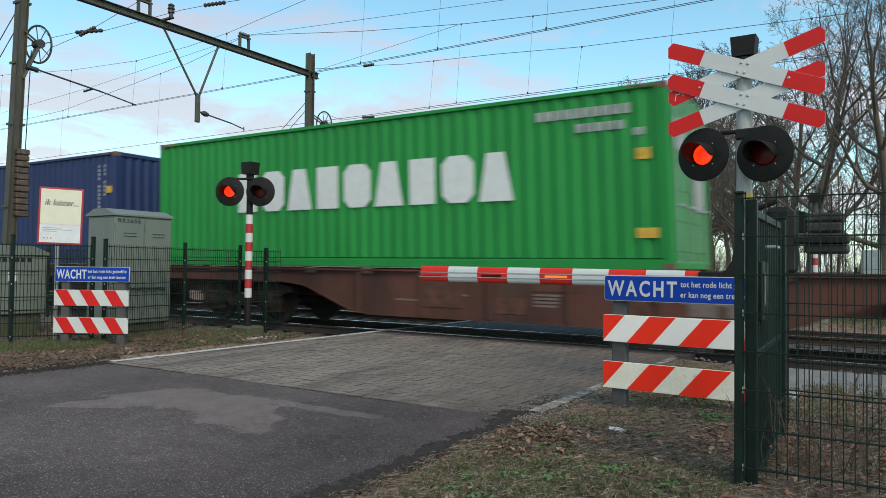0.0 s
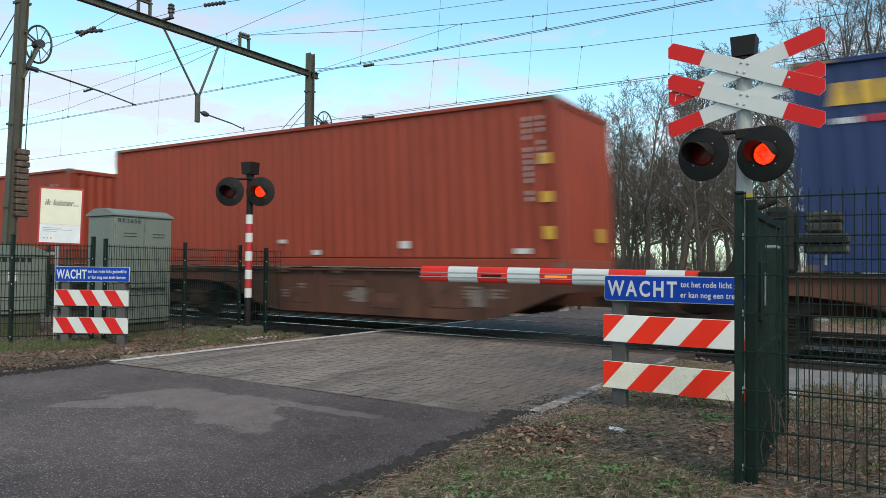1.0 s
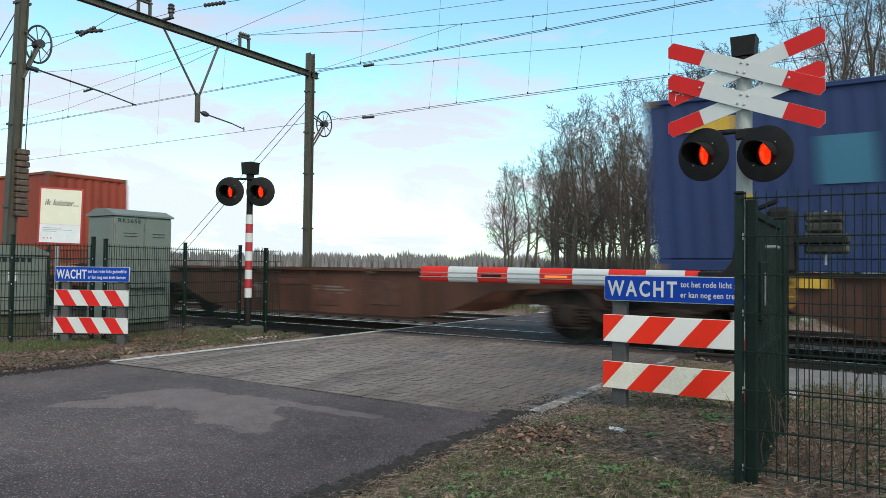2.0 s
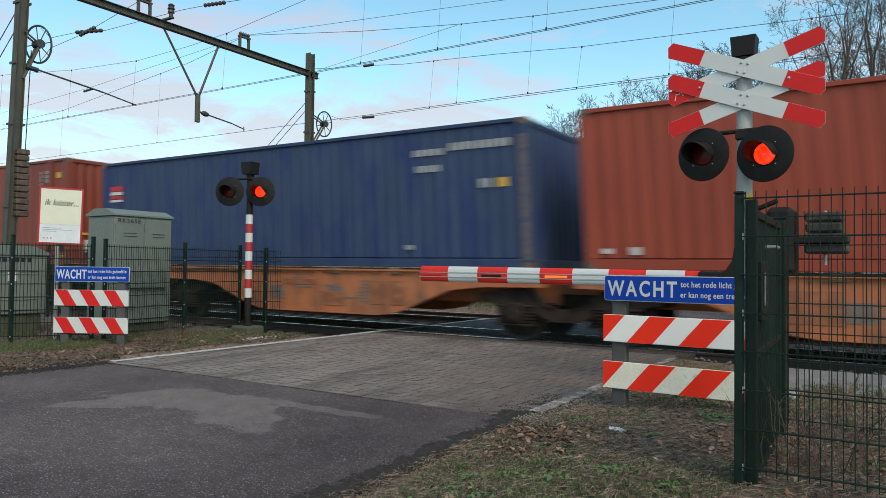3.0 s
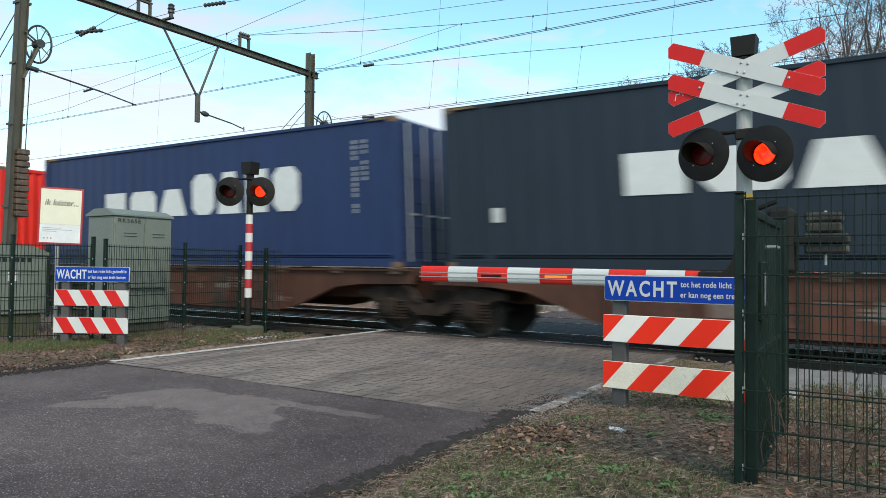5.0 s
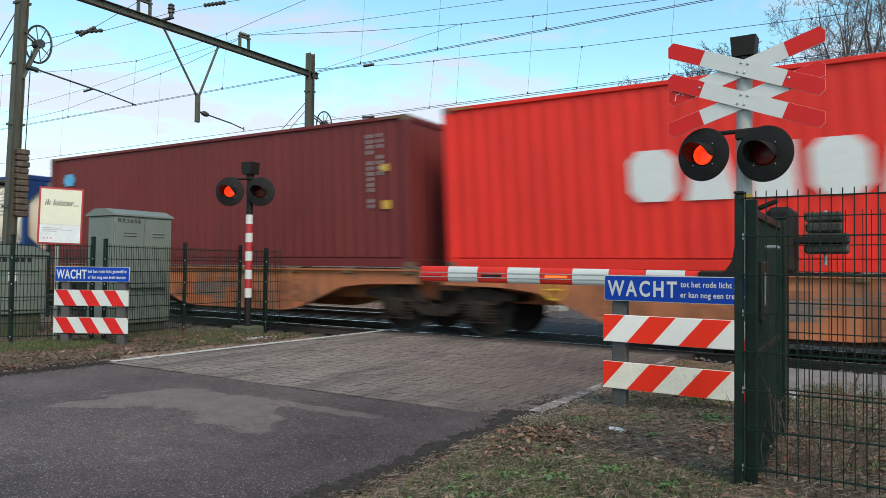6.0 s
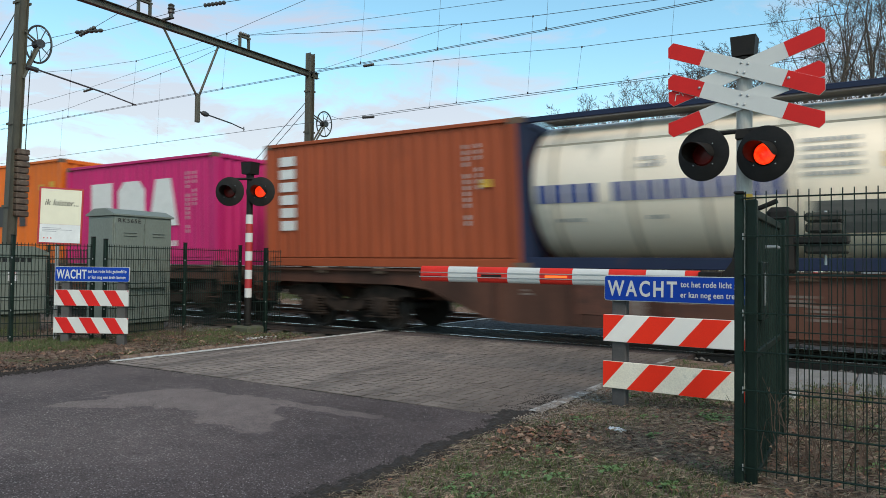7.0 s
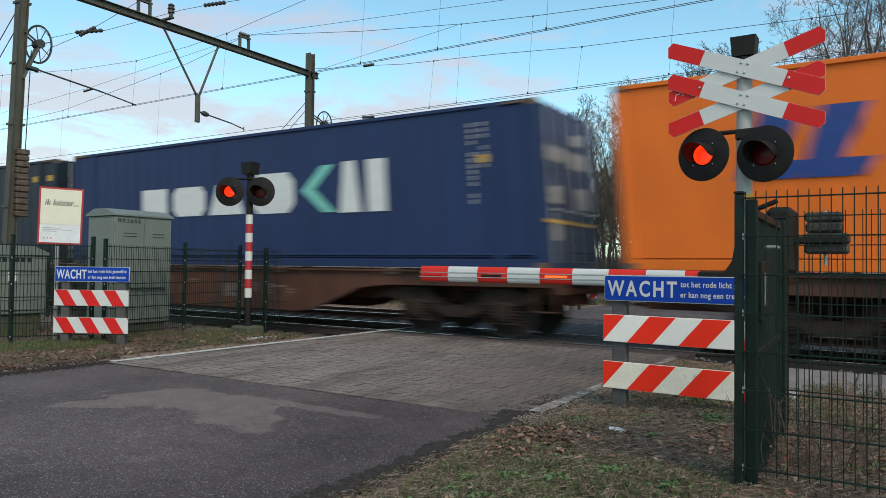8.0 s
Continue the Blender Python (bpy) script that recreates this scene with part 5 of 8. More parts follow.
    bars(c, "warning_label", M_YELLOW, [(-0.66, -0.50, 1.84, 1.98), (-0.66, -0.48, 1.12, 1.28)])

    c = container("shipping_container", -200.97, FT20, STD, C_BROWN, "short orange brown corrugated container with a white upright logo")
    bars(c, "logo", M_MARK, [(-5.62, -5.2, 2.30 - 0.27 * i - 0.2, 2.30 - 0.27 * i) for i in range(6)])
    bars(c, "code_marking", C_GREYMARK, code_columns(-1.02, 2.2))
    bars(c, "warning_label", M_YELLOW, [(-0.74, -0.54, 1.42, 1.56)])

    c = container("shipping_container", -208.60, FT20, STD, C_PINK, "short magenta pink corrugated container with white logo blocks")
    bars(c, "logo", M_MARK, row_of_blocks(-4.98, -1.2, 0.94, 2.08, 3, 0.14), label="large white block shapes")
    bars(c, "marking", M_MARK, row_of_blocks(-4.95, -1.35, 0.45, 0.58, 18, 0.2))
    bars(c, "code_marking", C_GREYMARK, code_columns(-1.0, 2.2))

    c = container("shipping_container", -214.91, FT40, HC, C_ORANGE, "bright orange corrugated steel container with blue and black logo shapes")
    m = Mesh()
    for x in (-10.45, -9.65):
        m.prism([(x, 1.30), (x + 0.75, 1.30), (x + 0.95, 1.55), (x + 0.55, 1.55), (x + 0.95, 2.28), (x + 0.38, 2.28)], "xz", 0.016, 0.024)
    part("logo", m, C_BLUELOGO, c, "blue slanted logo shapes")
    lett = []
    w = (8.02 - 1.66) / 11
    for i in range(11):
        x = -8.02 + i * w
        tall = i in (0, 6, 7, 10)
        hook = i in (2, 4, 9)
        lett.append((x, x + 0.72 * w, 1.30 if i == 5 else (0.78 if hook else 1.06), 1.42 if i == 5 else (1.92 if tall else 1.66)))
    bars(c, "logo", C_BLACKLOGO, lett, label="row of black block shapes")
    bars(c, "warning_label", M_YELLOW, [(-1.16, -0.90, 2.06, 2.22), (-0.62, -0.38, 2.02, 2.28)])
    bars(c, "marking", C_REDLOGO, [(-1.8, -1.65, 2.42, 2.5), (-1.8, -1.65, 2.24, 2.3)])

    c = container("shipping_container", -228.45, FT45, HC, C_DEEP, "long dark blue smooth sided container with white and mint logo shapes", flat=True, doors=True)
    top_stripes(c, FT45, HC)
    bars(c, "logo", M_MARK, row_of_blocks(-10.85, -7.0, 1.14, 1.82, 3, 0.12) + row_of_blocks(-6.9, -5.5, 1.12, 1.98, 1, 0.1) + row_of_blocks(-4.4, -3.05, 1.08, 2.10, 2, 0.2), label="large white block shapes")
    m = Mesh().prism([(-5.42, 1.56), (-4.85, 2.06), (-4.52, 2.06), (-5.05, 1.58), (-4.52, 1.10), (-4.85, 1.10)], "xz", 0.016, 0.024)
    part("logo", m, C_MINT, c, "mint green angled logo shape")
    bars(c, "code_marking", C_GREYMARK, code_columns(-1.28, 2.58))
    bars(c, "warning_label", M_YELLOW, [(-1.16, -0.98, 1.86, 2.0), (-5.9, -5.0, 0.06, 0.10)])
    end_marks(c, [("marking", C_GREYMARK, row_of_blocks(0.3, 1.15, 1.9, 2.15, 5, 0.3, False) + row_of_blocks(1.3, 2.2, 1.85, 2.15, 5, 0.3, False) + [(0.35, 0.8, 1.15, 1.45), (0.4, 0.7, 0.5, 0.8), (1.5, 2.1, 1.1, 1.5), (1.5, 1.9, 2.3, 2.5)]),
                  ("warning_stripe", M_YELLOW, [(0.15, 2.3, 0.80, 0.86)])])

    c = container("shipping_container", -243.05, FT45, HC, C_SLATE, "long dark slate container following at the rear", flat=True, doors=True)
    top_stripes(c, FT45, HC)
    bars(c, "warning_label", M_YELLOW, [(-0.46, -0.20, 2.3, 2.46), (-1.2, -0.95, 2.3, 2.46)])


def tank_container(front, fm, label, ring_mark):
    L, H = FT20, STD
    c = thing("tank_container", pose(front, SIDE, DECK), label, "tank container", "containers on the train")
    R, zc, yc = 1.20, 1.35, CW / 2
    # shell with dished heads
    arc = [radians(q) for q in (20, 40, 60, 75, 90)]
    prof = [(0.02, -0.05)] + [(R * _m.sin(a), -0.05 - 0.24 * (1 - _m.cos(a))) for a in arc]
    prof += [(R * _m.sin(a), -L + 0.05 + 0.24 * (1 - _m.cos(a))) for a in arc[::-1]] + [(0.02, -L + 0.05)]
    part("tank_shell", Mesh().lathe(prof, (1, 0, 0), (0, yc, zc), 40), C_TANK, c, "cream white cylindrical tank", smooth=True)
    for x in (-0.62, -1.9, -3.02, -4.15, -L + 0.62):
        part("band", Mesh().lathe([(R + 0.001, -0.035), (R + 0.014, -0.03), (R + 0.014, 0.03), (R + 0.001, 0.035)], (1, 0, 0), (x, yc, zc), 40), C_SEAM, c, smooth=True)
    for x0 in (0.0, -L):
        s = -1 if x0 == 0 else 1
        xa, xb = sorted((x0, x0 + s * 0.15))
        e = part("end_frame", Mesh().box(xa, xb, 0, 0.15, 0.05, H - 0.05, 0.01).box(xa, xb, CW - 0.15, CW, 0.05, H - 0.05, 0.01)
                 .box(xa, xb, 0.15, CW - 0.15, 0.03, 0.18, 0.01).box(xa, xb, 0.15, CW - 0.15, H - 0.16, H - 0.02, 0.01), fm, c)
        for y, z in ((0.15, 0.18), (CW - 0.15, 0.18), (0.15, H - 0.16), (CW - 0.15, H - 0.16)):
            ty, tz = (0.62 if y < 1 else -0.62), (0.62 if z < 1 else -0.62)
            part("gusset", Mesh().prism([(y, z), (y + ty, z), (y, z + tz)], "yz", xa + 0.02, xb - 0.02), fm, e)
    for y in (0.0, CW - 0.10):
        part("bottom_rail", Mesh().box(-L + 0.15, -0.15, y, y + 0.10, 0.02, 0.20, 0.01), fm, c)
        part("top_rail", Mesh().box(-L + 0.15, -0.15, y, y + 0.08, H - 0.12, H - 0.03, 0.01), fm, c)
        for a, b in ((-0.15, -1.0), (-L + 0.15, -L + 1.0)) if ring_mark else ():
            part("brace", Mesh().tube((a, y + 0.05, 0.58), (b, y + 0.05, 0.16), 0.06, n=6), fm, c)
    # the jacket's long joint, a brown strip along the shell
    ys, zs = yc - R * _m.cos(radians(38)), zc + R * _m.sin(radians(38))
    part("jacket_joint", Mesh().box(-L + 0.32, -0.32, ys - 0.012, ys + 0.02, zs - 0.018, zs + 0.018), C_SEAM, c, "grimy strip along the tank jacket")
    m = Mesh().box(-L + 0.3, -0.3, 0.35, 0.80, H - 0.07, H - 0.03).box(-3.4, -2.6, 0.8, CW - 0.35, H - 0.07, H - 0.03)
    for i in range(22):
        m.box(-0.4 - i * 0.24, -0.36 - i * 0.24, 0.35, 0.80, H - 0.03, H - 0.012)
    part("walkway", m, C_WALKWAY, c)
    part("manhole", Mesh().lathe([(0.28, 0), (0.28, 0.14), (0.34, 0.14), (0.34, 0.19), (0.1, 0.22)], (0, 0, 1), (-2.95, yc, H - 0.2), 18), M_GALV, c, smooth=True)
    part("ladder", Mesh().tube((-0.03, 1.55, 0.2), (-0.03, 1.55, H - 0.1), 0.02, n=6).tube((-0.03, 1.95, 0.2), (-0.03, 1.95, H - 0.1), 0.02, n=6), M_GALV, c)
    dat = _cast.data("corner_casting", M_CAST)
    for x in (-0.089, -L + 0.089):
        for y in (0.080, CW - 0.080):
            for z in (0.059, H - 0.059):
                part("corner_casting", dat, None, c, at=pose(x, y, z))

    def on_shell(name, mat, rects, lab=""):
        m = Mesh()
        flat_list = [r for q in rects for r in (q if isinstance(q, list) else [q])]
        if name == "marking":
            flat_list = [(x0 + q * 0.09, min(x1, x0 + q * 0.09 + 0.055), z0 + r * 0.11, min(z1, z0 + r * 0.11 + 0.06)) for x0, x1, z0, z1 in flat_list
                         for q in range(max(1, int((x1 - x0) / 0.09))) for r in range(max(1, int((z1 - z0) / 0.11)))]
        for x0, x1, z0, z1 in flat_list:
            n = max(1, int((z1 - z0) / 0.12))
            for i in range(n):
                a, b = z0 + (z1 - z0) * i / n, z0 + (z1 - z0) * (i + 1) / n
                ya, yb = yc - _m.sqrt(max(0.01, (R + 0.018) ** 2 - (a - zc) ** 2)), yc - _m.sqrt(max(0.01, (R + 0.018) ** 2 - (b - zc) ** 2))
                m.add([(x0, ya, a), (x1, ya, a), (x1, yb, b), (x0, yb, b), (x0, ya + .006, a), (x1, ya + .006, a), (x1, yb + .006, b), (x0, yb + .006, b)],
                      [(0, 1, 2, 3), (7, 6, 5, 4), (0, 3, 7, 4), (1, 5, 6, 2), (0, 4, 5, 1), (3, 2, 6, 7)])
        ob = part(name, m, mat, c, lab)
        if name == "marking":
            tagged(ob, kind="stuff")
    if ring_mark:
        on_shell("logo", C_REDLOGO, [(-4.95, -4.45, 0.62 + 0.3 * i, 0.80 + 0.3 * i) for i in range(4)] + [(-4.95, -4.83, 0.6, 1.75), (-4.57, -4.45, 0.6, 1.75)], "red block logo")
        on_shell("logo", C_BLUELOGO, [(-4.98, -4.42, 1.78, 1.92)])
        on_shell("logo", C_BLUELOGO, [(-4.98, -4.42, 0.42, 0.56)])
        on_shell("marking", C_GREYMARK, [(-1.6, -0.7, 2.06 - 0.11 * i, 2.13 - 0.11 * i) for i in range(7)] + [(-2.9, -2.2, 0.9, 1.2), (-2.0, -1.5, 0.6, 0.9)])
        on_shell("warning_label", C_ORANGELOGO, [(-3.75, -3.35, 0.86, 1.02)], "orange hazard plate")
        on_shell("marking", C_REDLOGO, [(-3.75, -3.4, 1.62, 1.72), (-3.75, -3.55, 1.8, 2.0)])
    else:
        on_shell("logo", C_BLUELOGO, row_of_blocks(-5.72, -4.62, 1.09, 1.39, 4, 0.30, False) + row_of_blocks(-4.42, -1.90, 1.09, 1.39, 10, 0.34, False), "two rows of dark blue block shapes")
        on_shell("panel", C_GREYPANEL, [(-1.65, -0.45, 0.55, 0.98)], "dark grey panel with worn print")
        on_shell("marking", C_GREYMARK, [(-4.0, -3.6, 1.60, 1.88), (-3.8, -3.6, 1.64, 1.84), (-3.9, -3.6, 0.80, 1.0), (-5.4, -4.9, 0.78, 0.84)])
        on_shell("marking", C_GREYMARK, [(-1.7, -0.9, 1.80 - 0.12 * i, 1.86 - 0.12 * i) for i in range(5)])
        on_shell("warning_label", M_YELLOW, [(-0.72, -0.55, 1.4, 1.6)])
    for y0, y1, z0, z1 in ((0.72, 1.0, 1.75, 2.0), (0.95, 1.25, 1.15, 1.42), (0.7, 1.1, 0.4, 0.8)):
        part("marking", Mesh().box(-0.068, -0.045, y0, y1, z0, z1), C_REDLOGO if ring_mark else C_GREYMARK, c)
    MOVERS.append((c, front, SIDE, DECK))


# ---------------- wagons ----------------
WHEEL_R = 0.46


def bogie_data():
    """Side frame of a two-axle bogie, seen from the side, with boxes and springs."""
    half = [(0.16, 0.575), (0.34, 0.61), (0.50, 0.74), (0.66, 0.86), (1.12, 0.86), (1.36, 0.81), (1.62, 0.77), (1.62, 0.69), (1.40, 0.67), (1.28, 0.61), (0.66, 0.61), (0.54, 0.50), (0.38, 0.41), (0.18, 0.38)]
    fr = half + [(-x, z) for x, z in half[::-1]]
    frame_m = Mesh()
    for s in (-1, 1):
        frame_m.prism(fr, "xz", s * 1.00 - 0.055, s * 1.00 + 0.055)
        for (xa, za), (xb, zb) in zip(half[:7], half[1:7]):      # upper flange that follows the curve
            for k in (-1, 1):
                x0, x1 = sorted((k * xa, k * xb))
                zl, zr = (za, zb) if k > 0 else (zb, za)
                y0, y1 = s * 1.00 - 0.09, s * 1.00 + 0.09
                frame_m.add([(x0, y0, zl), (x1, y0, zr), (x1, y1, zr), (x0, y1, zl), (x0, y0, zl + .022), (x1, y0, zr + .022), (x1, y1, zr + .022), (x0, y1, zl + .022)],
                            [(0, 1, 2, 3), (7, 6, 5, 4), (0, 3, 7, 4), (1, 5, 6, 2), (0, 4, 5, 1), (3, 2, 6, 7)])
        frame_m.box(-0.28, 0.28, s * 1.00 - 0.09, s * 1.00 + 0.09, 0.36, 0.385)
    frame_m.box(-0.22, 0.22, -0.94, 0.94, 0.42, 0.56, 0.02).box(-0.3, 0.3, -0.45, 0.45, 0.56, 0.80, 0.02)
    for x in (-1.55, 1.55):
        frame_m.box(x - 0.05, x + 0.05, -0.98, 0.98, 0.66, 0.78)
    boxes = Mesh()
    boxes.box(-0.17, 0.17, -0.12, 0.12, 0.30, 0.66, 0.03)
    boxes.box(-0.37, 0.37, -0.10, 0.10, 0.265, 0.305, 0.012)
    boxes.box(-0.37, -0.15, -0.095, 0.095, 0.585, 0.625, 0.012).box(0.15, 0.37, -0.095, 0.095, 0.585, 0.625, 0.012)
    boxes.tube((0, -0.07, WHEEL_R), (0, -0.16, WHEEL_R), 0.10, n=12)
    prof = [(0.11, 0.26), (0.11, 0.30)]
    for k in range(5):
        prof += [(0.06, 0.305 + 0.058 * k), (0.087, 0.315 + 0.058 * k), (0.087, 0.335 + 0.058 * k), (0.06, 0.348 + 0.058 * k)]
    spring = Mesh().lathe(prof, (0, 0, 1), (0, 0, 0), 7)
    brake = Mesh().tube((0, -0.80, 0.34), (0, 0.80, 0.34), 0.03)
    for s in (-1, 1):
        brake.box(-0.05, 0.05, s * 0.75 - 0.05, s * 0.75 + 0.05, 0.26, 0.66, 0.01)
    ws = Mesh()
    for s in (-1, 1):
        ws.lathe([(0.10, -0.10), (0.14, -0.06), (0.18, -0.02), (0.36, 0.02), (0.40, -0.065), (0.46, -0.065), (0.462, 0.05), (0.485, 0.068),
                  (0.40, 0.068), (0.36, 0.05), (0.18, 0.04), (0.14, 0.09), (0.10, 0.10)], (0, -s, 0), (0, s * 0.75, 0), 28)
        for k in range(6):
            a = 2 * _m.pi * k / 6
            ws.tube((0.27 * _m.cos(a), s * 0.755, 0.27 * _m.sin(a)), (0.27 * _m.cos(a), s * 0.80, 0.27 * _m.sin(a)), 0.03, n=6)
    ws.tube((0, -1.05, 0), (0, 1.05, 0), 0.085, n=14)
    return (frame_m.data("bogie_frame", M_BOGIE, True), boxes.data("axle_box", M_BOGIE, True), brake.data("brake_beam", M_BOGIE),
            ws.data("wheelset", M_WHEEL, True), spring.data("spring", M_BOGIE, True))


BOGIE = bogie_data()


def wagon(front, rear, bogies, mat, label, brake_wheel=None, marks=0):
    """A container wagon from front to rear (along the train); bogies: where its bogies stand; shared ones sit between two fish-belly units."""
    w = thing("container_wagon", pose(front, T1, 0), label, "railway wagon", "container wagons of the train")
    L = front - rear
    bx = [b - front for b in bogies]
    hw = 1.17
    for s in (-1, 1):
        for k in range(len(bx) - 1):
            a, b = bx[k], bx[k + 1]
            x0 = 0.0 if k == 0 else a + 0.25 - 0.5
            x1 = -L if k == len(bx) - 2 else b + 0.25
            a1, b1 = a - 1.75, b + 1.75
            t = 1.75
            poly = [(x0, 1.19), (x0, 0.93), (a1 + 0.3, 0.91), (a1 - 0.35, 0.84), (a1 - t + 0.25, 0.40), (a1 - t - 0.25, 0.32), (b1 + t + 0.25, 0.32), (b1 + t - 0.25, 0.40), (b1 + 0.35, 0.84),
                    (b1 - 0.3, 0.91), (x1, 0.93), (x1, 1.19)]
            m = Mesh().prism(poly, "xz", s * hw - 0.02, s * hw + 0.02)
            y0, y1 = sorted((s * (hw + 0.02), s * (hw + 0.09)))
            m.box(x1, x0, y0, y1, 1.165, 1.200)
            n = int((a1 - b1 - 2 * t) / 1.25)
            sill = part("side_sill", m, mat, w)
            rib = Mesh().box(-0.04, 0.04, *sorted((s * (hw + 0.02), s * (hw + 0.075))), 0.34, 1.165, 0.008).data("stiffener", mat)
            for i in range(n + 1 if s < 0 else 0):
                part("stiffener", rib, None, sill, at=pose(a1 - t - i * (a1 - b1 - 2 * t) / max(1, n), 0, 0))
            edge = Mesh()
            for (xa, za), (xb, zb) in zip(poly[1:10], poly[2:11]):
                y0, y1 = sorted((s * (hw - 0.06), s * (hw + 0.06)))
                edge.add([(xa, y0, za), (xb, y0, zb), (xb, y1, zb), (xa, y1, za), (xa, y0, za + .02), (xb, y0, zb + .02), (xb, y1, zb + .02), (xa, y1, za + .02)],
                         [(0, 1, 2, 3), (7, 6, 5, 4), (0, 3, 7, 4), (1, 5, 6, 2), (0, 4, 5, 1), (3, 2, 6, 7)])
            part("flange", edge, mat, sill)
    deck = Mesh()
    n = int(L / 1.15)
    for i in range(n + 1):
        x = -0.08 - i * (L - 0.16) / n
        deck.box(x - 0.06, x + 0.06, -hw + 0.03, hw - 0.03, 0.98, 1.16)
    deck.box(-L + 0.05, -0.05, -0.32, -0.26, 0.60, 1.16).box(-L + 0.05, -0.05, 0.26, 0.32, 0.60, 1.16)
    deck.box(-L + 0.06, -0.06, -0.9, -0.84, 1.10, 1.222).box(-L + 0.06, -0.06, 0.84, 0.9, 1.10, 1.222)
    part("underframe", deck, mat, w)
    pin = Mesh().box(-0.13, 0.13, -0.105, 0.07, 1.105, 1.218, 0.012).box(-0.05, 0.05, -0.12, -0.10, 1.13, 1.19, 0.006).data("locking_pin", M_CONSOLE if mat is M_WAGON_ORANGE else M_CAST)
    for x in [-0.5 - i * 1.46 for i in range(int((L - 0.6) / 1.46)) if i % 5 != 3]:
        part("locking_pin", pin, None, w, "grimy locking bracket for the containers", at=pose(x, -1.13, 0))
    plate = M_RUSTPLATE if mat is M_WAGON_ORANGE else M_GRIMEPLATE
    for k in range(len(bx) - 1):
        mid = (bx[k] + bx[k + 1]) / 2
        for dx, wd, za, zb in ((-1.7, 0.85, 0.52, 0.98), (-0.35, 0.62, 0.46, 0.74), (0.55, 0.9, 0.86, 0.98), (1.9, 0.5, 0.50, 0.80)):
            if k % 2:
                dx = -dx
            part("side_plate", Mesh().box(mid + dx - wd / 2, mid + dx + wd / 2, -hw - 0.030, -hw - 0.019, za, zb, 0.004), plate, w, "rust stained plate on the sill")
    for xe, s in ((0.0, 1), (-L, -1)):
        e = part("headstock", Mesh().box(min(xe, xe - s * 0.12), max(xe, xe - s * 0.12), -1.25, 1.25, 0.80, 1.19, 0.02), mat, w)
        for y in (-0.875, 0.875):
            b = Mesh().tube((xe, y, 1.03), (xe + s * 0.30, y, 1.03), 0.11, n=12).tube((xe + s * 0.30, y, 1.03), (xe + s * 0.46, y, 1.03), 0.08, n=12)
            b.lathe([(0.10, 0), (0.22, 0.02), (0.225, 0.05), (0.20, 0.065)], (s, 0, 0), (xe + s * 0.46, y, 1.03), 18)
            part("buffer", b, M_BOGIE, e, smooth=True)
        h = Mesh().tube((xe, 0, 1.0), (xe + s * 0.35, 0, 0.96), 0.05).tube((xe + s * 0.35, 0, 0.96), (xe + s * 0.42, 0, 0.6), 0.035)
        h.path([(xe, 0.35, 0.9), (xe + s * 0.2, 0.36, 0.62), (xe + s * 0.38, 0.3, 0.66)], 0.025, 6)
        part("coupling", h, M_BLACK, e)
        part("hand_rail", Mesh().path([(xe - s * 0.1, -1.22, 0.82), (xe - s * 0.1, -1.24, 0.52), (xe - s * 0.48, -1.24, 0.52), (xe - s * 0.48, -1.22, 0.9)], 0.018, 6), mat, e)
    for b in bx:
        bo = part("bogie", BOGIE[0], None, w, "grimy two-axle bogie", at=pose(b, 0, 0))
        for dx in (-0.9, 0.9):
            for sy in (-1, 1):
                part("axle_box", BOGIE[1], None, bo, at=pose(dx, sy * 1.03, 0, 0, 0, 0 if sy < 0 else 180))
                for ds in (-0.26, 0.26):
                    part("spring", BOGIE[4], None, bo, at=pose(dx + ds, sy * 1.03, 0))
        for dx in (-0.36, 0.36):
            part("brake_beam", BOGIE[2], None, bo, at=pose(dx, 0, 0))
        for dx in (-0.9, 0.9):
            WHEELSETS.append((part("wheelset", BOGIE[3], None, bo, at=pose(dx, 0, WHEEL_R)), dx))
    if brake_wheel is not None:
        x = brake_wheel - front
        m = Mesh()
        ring = [(x + 0.17 * _m.cos(2 * _m.pi * i / 20), -hw - 0.11, 0.90 + 0.17 * _m.sin(2 * _m.pi * i / 20)) for i in range(21)]
        m.path(ring, 0.018, 6)
        m.tube((x - 0.17, -hw - 0.11, 0.90), (x + 0.17, -hw - 0.11, 0.90), 0.014).tube((x, -hw - 0.11, 0.73), (x, -hw - 0.11, 1.07), 0.014).tube((x, -hw - 0.02, 0.90), (x, -hw - 0.13, 0.90), 0.03)
        part("brake_wheel", m, M_YELLOW, w, "yellow hand brake wheel")
        if mat is not M_WAGON_ORANGE:
            part("brake_plate", Mesh().box(x + 0.25, x + 0.62, -hw - 0.09, -hw - 0.07, 1.02, 1.15), M_YELLOW, w)
    rnd = random.Random(int(-front * 10) + 7)
    mk = Mesh()
    y = -hw - 0.024
    for k in range(len(bx) - 1):
        a1, b1 = bx[k] - 3.6, bx[k + 1] + 3.6
        for _ in range(7):
            x, z = rnd.uniform(b1, a1), rnd.uniform(0.5, 0.85)
            ww, rows = rnd.uniform(0.18, 0.7), rnd.randint(1, 4)
            for r in range(rows):
                mk.box(x, x + ww * rnd.uniform(0.6, 1), y - 0.002, y, z + 0.06 * r, z + 0.06 * r + 0.035)
        for _ in range(2):
            x = rnd.uniform(b1, a1)
            mk.box(x, x + 0.42, y - 0.002, y, 0.56, 0.84)
    ob = part("stencil_marking", mk, material("faded wagon stencil", (0.20, 0.165, 0.145), (0.15, 0.12, 0.105), rough=0.7, dirt=(0.14, 0.09, 0.07), dirt_at=0.5, dirt_scale=12), w)
    tagged(ob, kind="stuff")
